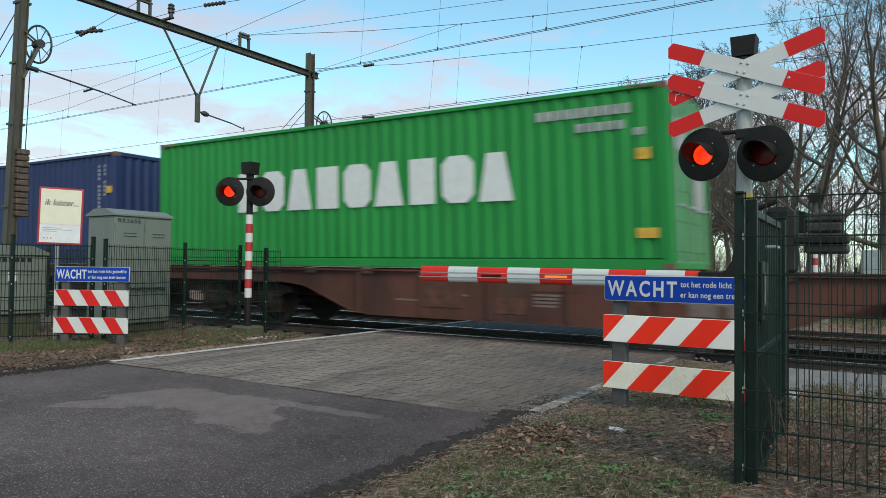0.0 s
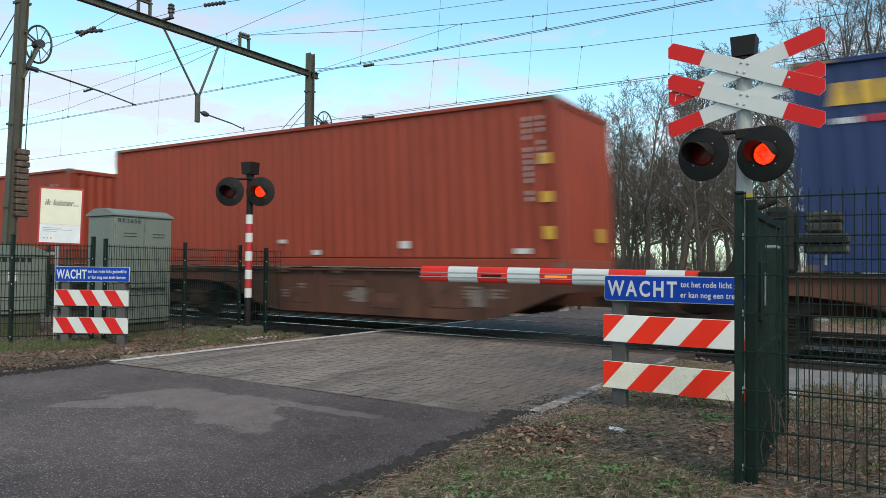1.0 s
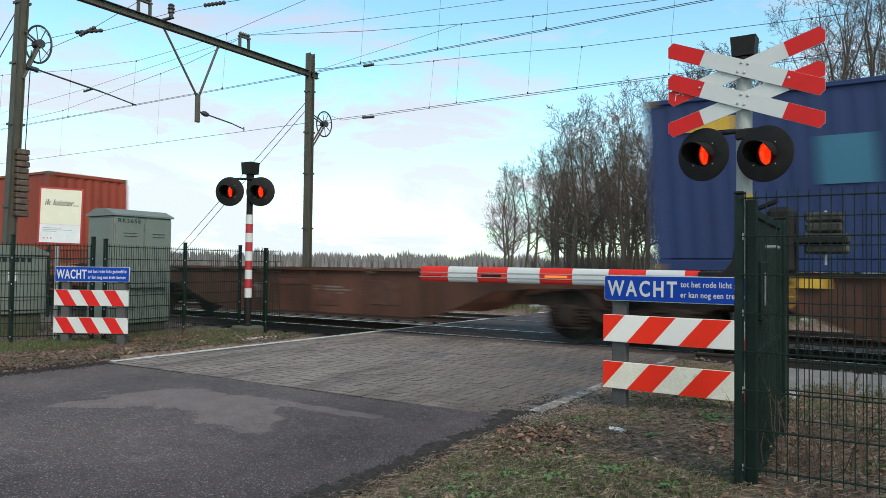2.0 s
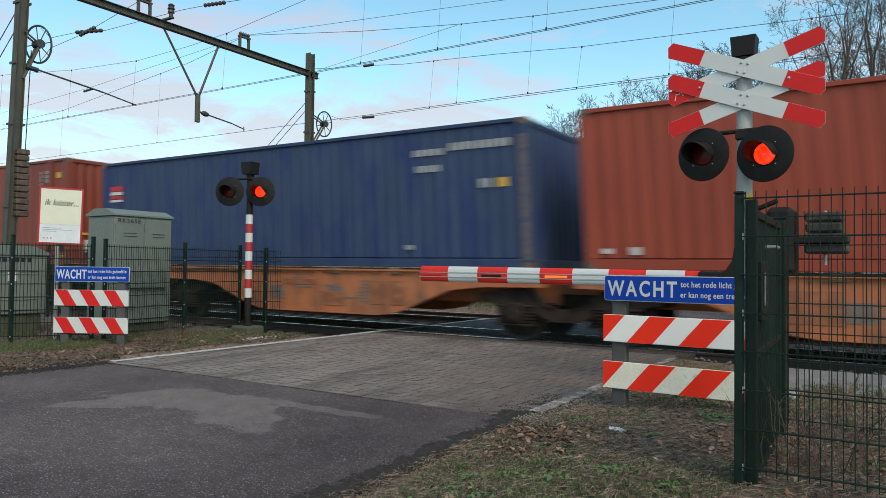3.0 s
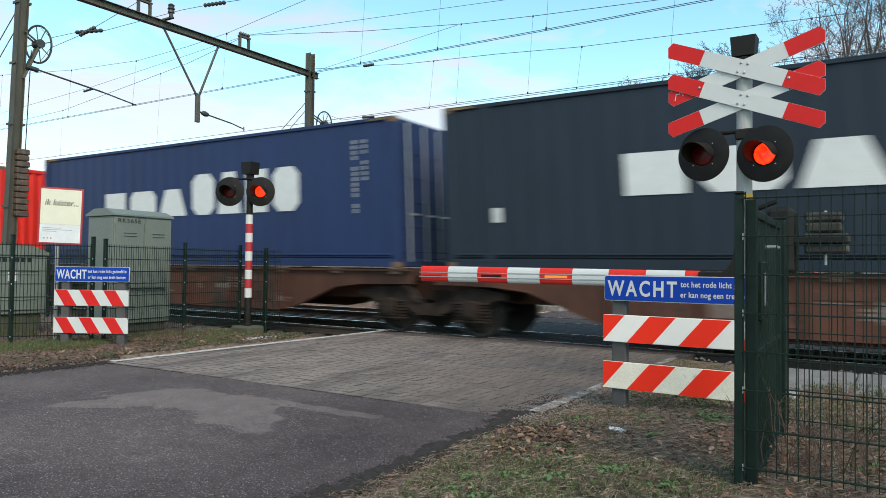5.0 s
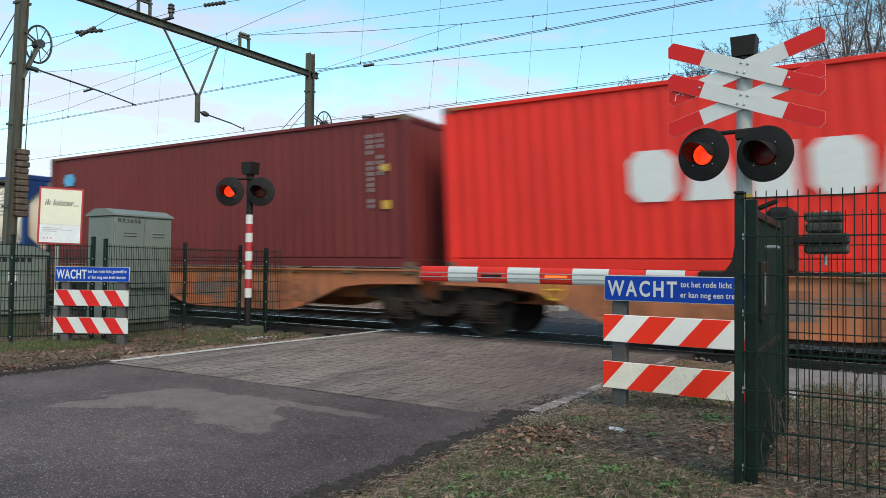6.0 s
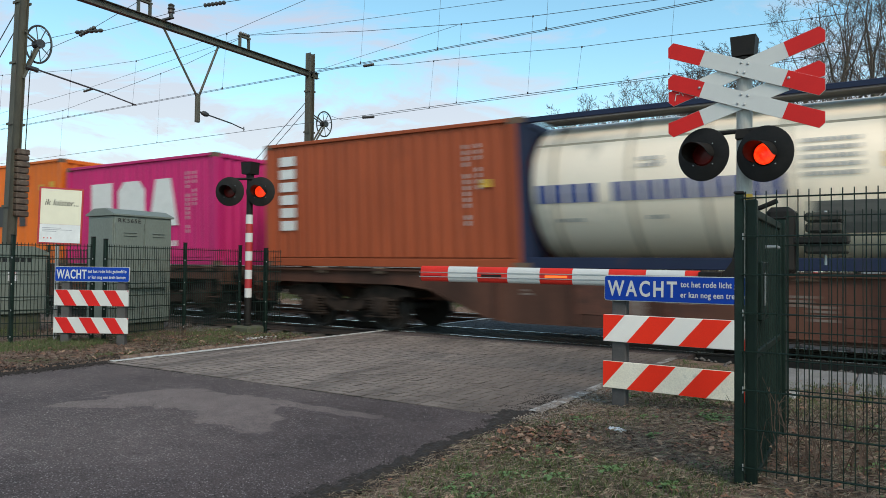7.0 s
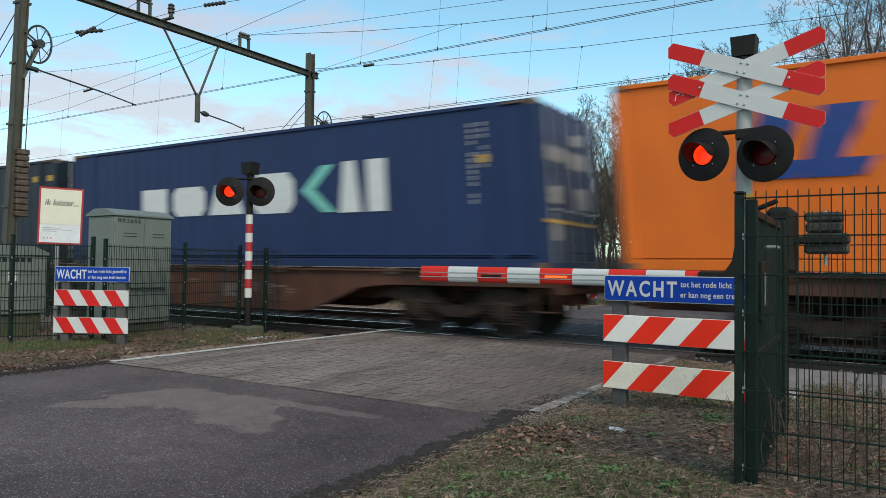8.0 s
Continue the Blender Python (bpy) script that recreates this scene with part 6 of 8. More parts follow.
    MOVERS.append((w, front, T1, 0.0))
    return w


def build_wagons():
    wagon(4.6, -15.75, (1.5, -12.75), M_WAGON_RED, "red brown steel container wagon on two bogies")
    wagon(-16.75, -45.9, (-18.4, -30.8, -43.0), M_WAGON, "brown articulated container wagon with a yellow hand brake wheel", brake_wheel=-26.7)
    wagon(-46.75, -74.5, (-48.56, -59.9, -72.6), M_WAGON, "long articulated brown container wagon, partly empty", brake_wheel=-57.6)
    wagon(-75.5, -101.9, (-78.1, -88.75, -99.2), M_WAGON_ORANGE, "faded orange articulated container wagon on three bogies")
    wagon(-102.85, -131.75, (-104.7, -117.2, -129.4), M_WAGON, "brown articulated container wagon on three bogies")
    wagon(-132.75, -160.8, (-134.74, -147.2, -158.9), M_WAGON, "brown articulated container wagon on three bogies")
    wagon(-161.8, -187.9, (-164.5, -174.95, -185.2), M_WAGON_ORANGE, "faded orange articulated container wagon on three bogies", brake_wheel=-172.5)
    wagon(-188.9, -207.35, (-190.9, -205.0), M_WAGON, "dark brown sixty foot container wagon on two bogies")
    wagon(-208.4, -227.2, (-210.2, -224.35), M_WAGON, "dark brown sixty foot container wagon on two bogies")
    wagon(-228.2, -257.0, (-230.3, -242.7, -255.0), M_WAGON, "brown articulated container wagon on three bogies")


build_wagons()
build_containers()
tank_container(-188.95, C_TANKFRAME, "cream white tank container in a blue frame", True)
tank_container(-194.92, C_TANKFRAME_DARK, "cream white tank container in a dark blue frame", False)

M_MOSSY = material("mossy concrete", (0.090, 0.088, 0.066), (0.050, 0.053, 0.034), rough=0.95, scale=7, grain=50, bump=0.4, dirt=(0.06, 0.075, 0.03), dirt_at=0.55, dirt_scale=8)


# ---------------- signs and gates ----------------
def stripes(x0, x1, z0, z1, first, period, width, shift, y):
    """Slanting stripes clipped to a board; first: where the first one starts at the board's foot, shift: how far its top leans."""
    out = []
    for i in range(-2, int((x1 - x0) / period) + 3):
        a = first + i * period
        q = [(a, z0), (a + width, z0), (a + width + shift, z1), (a + shift, z1)]
        for side, lim in ((1, x0), (-1, x1)):
            r = []
            for (xa, za), (xb, zb) in zip(q, q[1:] + q[:1]):
                ia, ib = side * (xa - lim) >= 0, side * (xb - lim) >= 0
                if ia:
                    r.append((xa, za))
                if ia != ib:
                    u = (lim - xa) / (xb - xa)
                    r.append((lim, za + u * (zb - za)))
            q = r
            if len(q) < 3:
                break
        if len(q) >= 3:
            out.append(Mesh().prism(q, "xz", y - 0.0025, y))
    return out


def rounded(x0, x1, z0, z1, r, n=5):
    """The outline of a board with rounded corners."""
    out = []
    for cx, cz, a0 in ((x1 - r, z0 + r, -90), (x1 - r, z1 - r, 0), (x0 + r, z1 - r, 90), (x0 + r, z0 + r, 180)):
        out += [(cx + r * _m.cos(radians(a0 + 90 * k / n)), cz + r * _m.sin(radians(a0 + 90 * k / n))) for k in range(n + 1)]
    return out


def fitted(body, size, width, mat, bold, space=1.0):
    me = lettering(body, size, mat, bold, space=space)
    xs = [v.co.x for v in me.vertices]
    me.transform(Matrix.Diagonal((width / (max(xs) - min(xs)), 1, 1, 1)) @ Matrix.Translation((-min(xs), 0, 0)))
    return me


def warning_fence(name, at, W, band, posts, red, old_lower, label, w0=-0.14, short=0.0):
    b = thing(name, at, label, "warning barrier", "striped warning barriers beside the crossing")
    for x in posts:
        part("post", Mesh().box(x - 0.064, x + 0.064, 0.015, 0.105, -0.3, 1.17, 0.008), material("grey recycled post", (0.085, 0.080, 0.078), (0.060, 0.056, 0.055), rough=0.85, scale=8), b)
    z0, z1 = 0.968, 1.195
    s = part("sign_plate", Mesh().prism(rounded(w0, w0 + W, z0, z1, 0.022), "xz", -0.010, 0.012), M_WHITE, b, "blue warning sign with white lettering")
    part("sign_face", Mesh().prism(rounded(w0 + 0.006, w0 + W - 0.006, z0 + 0.006, z1 - 0.006, 0.018), "xz", -0.0135, -0.009), M_BLUE, s)
    part("lettering", fitted("WACHT", 0.19, (0.438 if W > 1.3 else 0.405) * W, M_WHITE, 0.0042, 1.30 if W > 1.3 else 1.12), None, s, at=pose(w0 + 0.022 * W, -0.0145, z0 + 0.048))
    for i, t in enumerate(("tot het rode licht gedoofd is", "er kan nog een trein komen")):
        part("lettering", fitted(t, 0.068, ((0.475 if W > 1.3 else 0.515) - 0.012 * i) * W, M_WHITE, 0.0010, 1.06), None, s, at=pose(w0 + (0.481 if W > 1.3 else 0.447) * W, -0.0145, z0 + 0.136 - 0.088 * i))
    for i, (z0, z1) in enumerate(((0.60, 0.842), (0.185, 0.425))):
        bo = part("board", Mesh().box(w0 - 0.012, w0 + W - short - 0.01, -0.008, 0.012, z0, z1, 0.004), (M_DIRTYWHITE if i == 1 else M_SHEETWHITE) if old_lower else M_WHITE, b, "red and white striped board")
        for m in stripes(w0 - 0.010, w0 + W - short - 0.012, z0 + 0.002, z1 - 0.002, w0 - 0.012 + band[0], band[1], band[2], band[3], -0.0085):
            part("stripe", m, red, bo)
    return b


def flash_head(parent, at):
    """One flashing lamp: black disc, round visor, and the lamp insert that shows its lit or its dark face."""
    h = part("lamp_head", Mesh().lathe([(0.02, 0.10), (0.10, 0.10), (0.12, 0.02), (0.262, 0.012), (0.270, 0.004), (0.270, -0.004), (0.262, -0.008), (0.118, -0.012), (0.112, 0.06), (0.02, 0.07)],
                                        (0, 1, 0), (0, 0, 0), 40), M_BLACK, parent, "round black lamp backboard", smooth=True, at=at)
    m = Mesh()
    n = 22
    for k in range(n + 1):
        a = radians(-12 + 232 * k / n)
        ln = 0.07 + 0.20 * max(0.0, _m.sin(_m.pi * k / n)) ** 0.6
        for r in (0.120, 0.114):
            m.v += [(r * _m.cos(a), -0.008, r * _m.sin(a)), (r * _m.cos(a), -0.008 - ln, r * _m.sin(a) - 0.08 * ln)]
    for k in range(n):
        i, j = 4 * k, 4 * k + 4
        m.f += [(i, j, j + 1, i + 1), (i + 2, i + 3, j + 3, j + 2), (i + 1, j + 1, j + 3, i + 3)]
    part("visor", m, M_BLACK, h, smooth=True)
    for k in range(4):
        a = radians(45 + 90 * k)
        part("screw", Mesh().lathe([(0.008, 0), (0.006, 0.006)], (0, -1, 0), (0.145 * _m.cos(a), -0.009, 0.145 * _m.sin(a)), 6), M_GALV, h)
    lens = Mesh().lathe([(0.104, -0.006), (0.100, -0.014), (0.07, -0.022), (0.02, -0.026)], (0, 1, 0), (0, 0, 0), 24)
    nf = len(lens.f)
    dark = Mesh().lathe([(0.104, 0.006), (0.100, 0.014), (0.07, 0.022), (0.02, 0.026)], (0, 1, 0), (0, 0, 0), 24)
    rim = Mesh().lathe([(0.104, -0.006), (0.104, 0.006)], (0, 1, 0), (0, 0, 0), 24)
    allm = Mesh().add(lens.v, lens.f).add(dark.v, dark.f).add(rim.v, rim.f[:-2])
    me = allm.data("lamp_insert", None, True)
    me.materials.append(M_LENS_ON)
    me.materials.append(M_LENS_OFF)
    for i, p in enumerate(me.polygons):
        p.material_index = 0 if p.center.y < -0.0061 else 1
    ins = part("lamp_insert", me, None, h, "red lamp insert with a glowing and a dark face", at=pose(0, 0.0, 0))
    return ins


def bell_box(parent, z0, z1, w):
    m = Mesh().prism([(-w * 0.42, z0), (w * 0.42, z0), (w * 0.5, z1), (-w * 0.5, z1)], "xz", -w * 0.42, w * 0.42)
    part("bell", m, M_BLACK, parent, "black bell housing")


def near_signal():
    s = thing("crossing_signal", pose(-1.28, 7.57, 0.0), "grey signal mast with double red-white cross and flashing lamps", "crossing signal", "crossing signals")
    part("mast", Mesh().lathe([(0.074, 0.02), (0.074, 3.30), (0.05, 3.31)], (0, 0, 1), (0, 0, 0), 24), M_MASTGREY, s, smooth=True)
    part("base", Mesh().box(-0.22, 0.22, -0.22, 0.22, -0.12, 0.05, 0.02), M_CONC, s)
    part("mast_cap", Mesh().lathe([(0.095, 3.27), (0.095, 3.36)], (0, 0, 1), (0, 0, 0), 18), M_BLACK, s)
    bell_box(s, 3.37, 3.565, 0.24)
    part("label_band", Mesh().lathe([(0.076, 1.945), (0.076, 2.005)], (0, 0, 1), (0, 0, 0), 20), M_YELLOW, s, "yellow label band")
    # double cross: the falling planks lie over the rising ones
    for zc, dz, y in ((3.24, -0.285, -0.115), (2.925, -0.275, -0.115), (3.24, 0.235, -0.095), (2.92, 0.235, -0.095)):
        X, hw, cut = 0.72, 0.079, 0.05
        an = _m.degrees(_m.atan2(2 * dz, 1.43))
        ca, sa, sg = _m.cos(radians(an)), _m.sin(radians(an)), 1 if dz > 0 else -1
        edge = lambda x, s: x * sa / ca + s * hw / ca
        tip = [(X, edge(X, -sg)), (X, edge(X, -sg) + sg * 0.105), (X - cut, edge(X - cut, sg))]
        ends = tip + [(-x, -z) for x, z in tip]
        if sg < 0:
            ends = ends[::-1]
        out = [(x * ca + z * sa, -x * sa + z * ca) for x, z in ends]
        at = pose(0, y, zc) @ pose(0, 0, 0, 0, -an, 0)
        pl = part("cross_arm", Mesh().prism(out, "xz", 0.0, 0.012), M_WHITE, s, "white cross arm with red ends", at=at)
        for side in (-1, 1):
            xa = 0.41 * side
            far = [p for p in out if p[0] * side > 0]
            first = far[0][1] < 0
            k = [(xa, -hw), (xa, hw)] if first else [(xa, hw), (xa, -hw)]
            poly = [k[0]] + far + [k[1]]
            cx, cz = sum(p[0] for p in poly) / len(poly), sum(p[1] for p in poly) / len(poly)
            poly = [(xa if abs(px - xa) < 1e-6 else cx + 0.992 * (px - cx), cz + 0.982 * (pz - cz)) for px, pz in poly]
            part("arm_end", Mesh().prism(poly, "xz", -0.002, 0.001), M_RED, pl)
        if y < -0.1:
            for bx, bz in ((-0.03, -0.045), (0.035, -0.04), (-0.03, 0.045), (0.035, 0.05)):
                part("bolt", Mesh().lathe([(0.014, 0), (0.012, 0.006), (0.005, 0.01)], (0, -1, 0), (bx, -0.001, bz), 8), M_GALV, pl)
            part("bolt", Mesh().lathe([(0.015, 0), (0.013, 0.006), (0.005, 0.011)], (0, -1, 0), (0.44 if zc > 3 else -0.44, -0.003, 0.01), 8), M_GALV, pl)
        elif zc > 3:
            part("scratch", Mesh().path([(-0.70, -0.003, -0.035), (-0.665, -0.003, 0.03), (-0.64, -0.003, 0.012), (-0.62, -0.003, 0.045), (-0.605, -0.003, -0.02)], 0.004, 4), M_STICKER, pl, "pale scratches in the red paint")
    arm = part("lamp_arm", Mesh().tube((-0.36, -0.03, 2.625), (0.22, -0.10, 2.625), 0.022, n=10).box(-0.07, 0.07, -0.10, 0.05, 2.54, 2.64, 0.01), M_BLACK, s)
    for i, (dx, dy) in enumerate(((-0.38, -0.06), (0.215, -0.20))):
        at = pose(dx, dy, 2.42 - 0.055 * i, 0, 0, -14)
        ins = flash_head(s, at)
        FLIPS.append((ins, Matrix.Identity(4), i == 0))
    return s


def far_left_signal():
    s = thing("crossing_signal", pose(-10.14, 9.25, 0.0), "red-white banded signal mast with flashing lamps on concrete base", "crossing signal", "crossing signals")
    part("base", Mesh().box(-0.24, 0.24, -0.2, 0.2, -0.15, 0.13, 0.03), M_MOSSY, s, "mossy concrete base")
    part("mast", Mesh().lathe([(0.075, 0.14), (0.075, 0.17), (0.064, 0.18), (0.064, 0.66), (0.058, 0.66), (0.058, 2.95)], (0, 0, 1), (0, 0, 0), 20), M_BLACK, s, smooth=True)
    for k in range(9):
        z = 0.65 + 0.17 * k
        part("band", Mesh().lathe([(0.0665, z), (0.0665, z + 0.17)], (0, 0, 1), (0, 0, 0), 22), M_WHITE if k % 2 == 0 else M_CRIMSON, s, smooth=True)
    bell_box(s, 2.93, 3.15, 0.26)
    part("mast_cap", Mesh().lathe([(0.07, 2.85), (0.07, 2.94)], (0, 0, 1), (0, 0, 0), 16), M_BLACK, s)
    rot = pose(0, 0, 0, 0, 0, 28)
    part("lamp_arm", Mesh().tube((-0.30, -0.06, 2.84), (0.26, -0.06, 2.84), 0.022, n=10), M_BLACK, s, at=rot)
    for i, dx in enumerate((-0.345, 0.235)):
        ins = flash_head(s, rot @ pose(dx, -0.10, 2.60))
        FLIPS.append((ins, Matrix.Identity(4), i == 0))
    return s


def boom_gate():
    g = thing("boom_gate", pose(-1.28, 7.57, 0.0), "lowered red-white boom gate with dark drive unit and counterweights", "boom gate")
    b = Mesh()
    # boom of oval section that tapers towards its tip
    x0, x1, n = -3.86, -0.42, 18
    edges = (-3.835, -3.429, -3.01, -2.604, -2.189, -1.79, -1.372, -0.965, -0.564, -0.42)
    red = True
    for xa, xb in zip(edges, edges[1:]):
        m = Mesh()
        ends = []
        for x in (xa, xb):
            u = (x - x0) / (x1 - x0)
            zc, hh, hy = 1.168 - 0.014 * u, 0.098 - 0.008 * u, 0.048
            ends.append([(x, hy * _m.copysign(abs(_m.cos(2 * _m.pi * i / n)) ** 0.8, _m.cos(2 * _m.pi * i / n)), zc + hh * _m.copysign(abs(_m.sin(2 * _m.pi * i / n)) ** 0.75, _m.sin(2 * _m.pi * i / n))) for i in range(n)])
        m.add(ends[0] + ends[1], [(i, (i + 1) % n, n + (i + 1) % n, n + i) for i in range(n)] + [tuple(range(n)), tuple(range(n, 2 * n))])
        part("boom_section", m, M_BOOMRED if red else M_WHITE, g, smooth=True)
        red = not red
    for z in (1.185, 1.130):
        part("boom_groove", Mesh().box(x0 + 0.005, x1, -0.053, -0.0475, z - 0.004, z + 0.004), M_GALV, g)
    for xa, mt, lb in ((-3.78, M_RED, "dull red lamp strip"), (-2.95, M_BLACK, ""), (-2.12, M_AMBER, "amber lamp strip")):
        part("boom_lamp", Mesh().box(xa, xa + 0.27, -0.057, -0.046, 1.142, 1.168, 0.003), mt, g, lb)
    part("boom_root", Mesh().prism([(-0.43, 1.12), (-0.43, 1.20), (-0.26, 1.205), (-0.17, 1.25), (-0.11, 1.34), (-0.08, 1.50), (-0.07, 1.66), (0.06, 1.72), (0.06, 1.02), (-0.2, 1.05)], "xz", -0.05, 0.05), M_BLACK, g, "black cast boom bracket")
    part("boom_clamp", Mesh().box(-0.425, -0.20, -0.075, 0.075, 1.10, 1.235, 0.01), M_BLACK, g)
    part("drive_housing", Mesh().box(0.22, 0.46, -0.20, 0.28, 1.22, 1.855, 0.045), M_BLACK, g, "black drive housing with rounded corners")
    part("crank", Mesh().tube((0.08, 0.0, 1.84), (0.30, 0.0, 1.93), 0.025, n=8).tube((0.06, -0.1, 1.87), (0.06, 0.1, 1.87), 0.03, n=8), M_BLACK, g)
    part("pedestal", Mesh().box(-0.10, 0.34, 0.05, 0.45, 0.0, 1.2, 0.03), M_DARK, g)
    part("pedestal_foot", Mesh().box(-0.22, 0.44, -0.02, 0.55, -0.06, 0.04, 0.01), M_CONC, g)
    for y in (-0.14, 0.14):
        part("weight_arm", Mesh().box(0.40, 0.90, y - 0.02, y + 0.02, 1.51, 1.57, 0.008), M_BLACK, g)
    stone = material("weathered cast iron", (0.040, 0.036, 0.029), (0.020, 0.019, 0.016), rough=0.85, scale=14, bump=0.5, dirt=(0.085, 0.085, 0.05), dirt_at=0.60, dirt_scale=6)
    for xa, xb, za, zb in ((0.54, 0.905, 1.415, 1.505), (0.53, 0.91, 1.51, 1.605), (0.55, 0.855, 1.61, 1.705), (0.545, 0.86, 1.71, 1.80)):
        part("counterweight", Mesh().box(xa, xb, -0.12, 0.12, za, zb, 0.02), stone, g, "mossy grey cast counterweight")
    part("weight_bolt", Mesh().tube((0.71, 0, 1.31), (0.71, 0, 1.82), 0.015, n=8), M_GALV, g)
    return g


# ---------------- fences ----------------
def fence(name, pts, z0, top, label, posts=None, pitch=0.05, wire=0.003, post_w=0.06, rows=None):
    f = thing(name, pose(0, 0, 0), label, "mesh fence", "green mesh fences")
    for x, y in (posts or pts):
        z = ground_z(x, y)
        part("post", Mesh().box(x - post_w / 2, x + post_w / 2, y - 0.025, y + 0.025, z - 0.3, top + 0.03, 0.006), M_FENCE, f)
        part("post_cap", Mesh().box(x - post_w / 2 - 0.004, x + post_w / 2 + 0.004, y - 0.029, y + 0.029, top + 0.03, top + 0.045, 0.005), M_BLACK, f)
        cl = Mesh()
        for z in (rows[0::2] if rows else [z0 + 0.4 * k for k in range(4)]):
            if rows:
                cl.box(x + post_w / 2 - 0.004, x + post_w / 2 + 0.003, y - 0.031, y - 0.025, z - 0.018, z + 0.018, 0.002)
            else:
                cl.box(x + post_w / 2 - 0.004, x + post_w / 2 + 0.014, y - 0.034, y - 0.022, z - 0.012, z + 0.012, 0.003)
        tagged(part("clamp", cl, M_GALV, f), kind="stuff")
    zs = rows or [z0 + 0.2 * k for k in range(int((top - z0) / 0.2) + 1)]
    for (xa, ya), (xb, yb) in zip(pts, pts[1:]):
        L = _m.hypot(xb - xa, yb - ya)
        ux, uy = (xb - xa) / L, (yb - ya) / L
        m = Mesh()
        for z in zs:
            for o in (-0.006, 0.006):
                m.tube((xa - uy * o, ya + ux * o - 0.03 * abs(ux), z), (xb - uy * o, yb + ux * o - 0.03 * abs(ux), z), wire * 1.3, n=5, caps=False)
        k = int(L / pitch)
        for i in range(k + 1):
            x, y = xa + ux * (i + 0.5) * L / (k + 1), ya + uy * (i + 0.5) * L / (k + 1) - 0.03 * abs(ux)
            m.tube((x, y, zs[0] - 0.03), (x, y, zs[-1] + 0.035), wire, n=5, caps=False)
        part("mesh_panel", m.data("mesh_panel", M_FENCE, normals=False), None, f)
    return f


def metal_gate():
    """A narrow service gate that runs from the near fence towards the track, with its two posts."""
    g = thing("metal_gate", pose(-0.648, 4.02, 0.0, 0, 0, 1.9), "closed dark green metal gate with bars and a lock box", "gate")
    part("gate_post", Mesh().box(-0.027, 0.029, 0.0, 0.06, -0.3, 1.625, 0.006), M_FENCE, g)
    part("gate_post", Mesh().box(-0.042, 0.042, 1.40, 1.48, -0.3, 1.61, 0.006), M_FENCE, g)
    part("post_cap", Mesh().box(-0.046, 0.046, 1.396, 1.484, 1.61, 1.622, 0.004), M_BLACK, g)
    m = Mesh().box(-0.02, 0.02, 0.09, 0.13, 0.12, 1.58, 0.004).box(-0.02, 0.02, 1.33, 1.37, 0.12, 1.58, 0.004)
    m.box(-0.019, 0.019, 0.131, 1.329, 1.535, 1.58, 0.004).box(-0.019, 0.019, 0.131, 1.329, 0.12, 0.165, 0.004).box(-0.019, 0.019, 0.131, 1.329, 0.78, 0.82, 0.004)
    part("gate_frame", m, M_FENCE, g)
    for k in range(11):
        part("bar", Mesh().tube((0, 0.20 + 0.105 * k, 0.166), (0, 0.20 + 0.105 * k, 1.534), 0.008, n=6), M_FENCE, g)
    part("lock_box", Mesh().box(-0.032, 0.040, 0.14, 0.42, 0.98, 1.30, 0.006), M_FENCE, g)
    part("door_handle", Mesh().box(0.041, 0.052, 0.19, 0.23, 1.06, 1.24, 0.004).tube((0.046, 0.21, 1.38), (0.10, 0.21, 1.38), 0.009, n=8).tube((0.10, 0.21, 1.38), (0.10, 0.34, 1.38), 0.009, n=8), M_GALV, g)


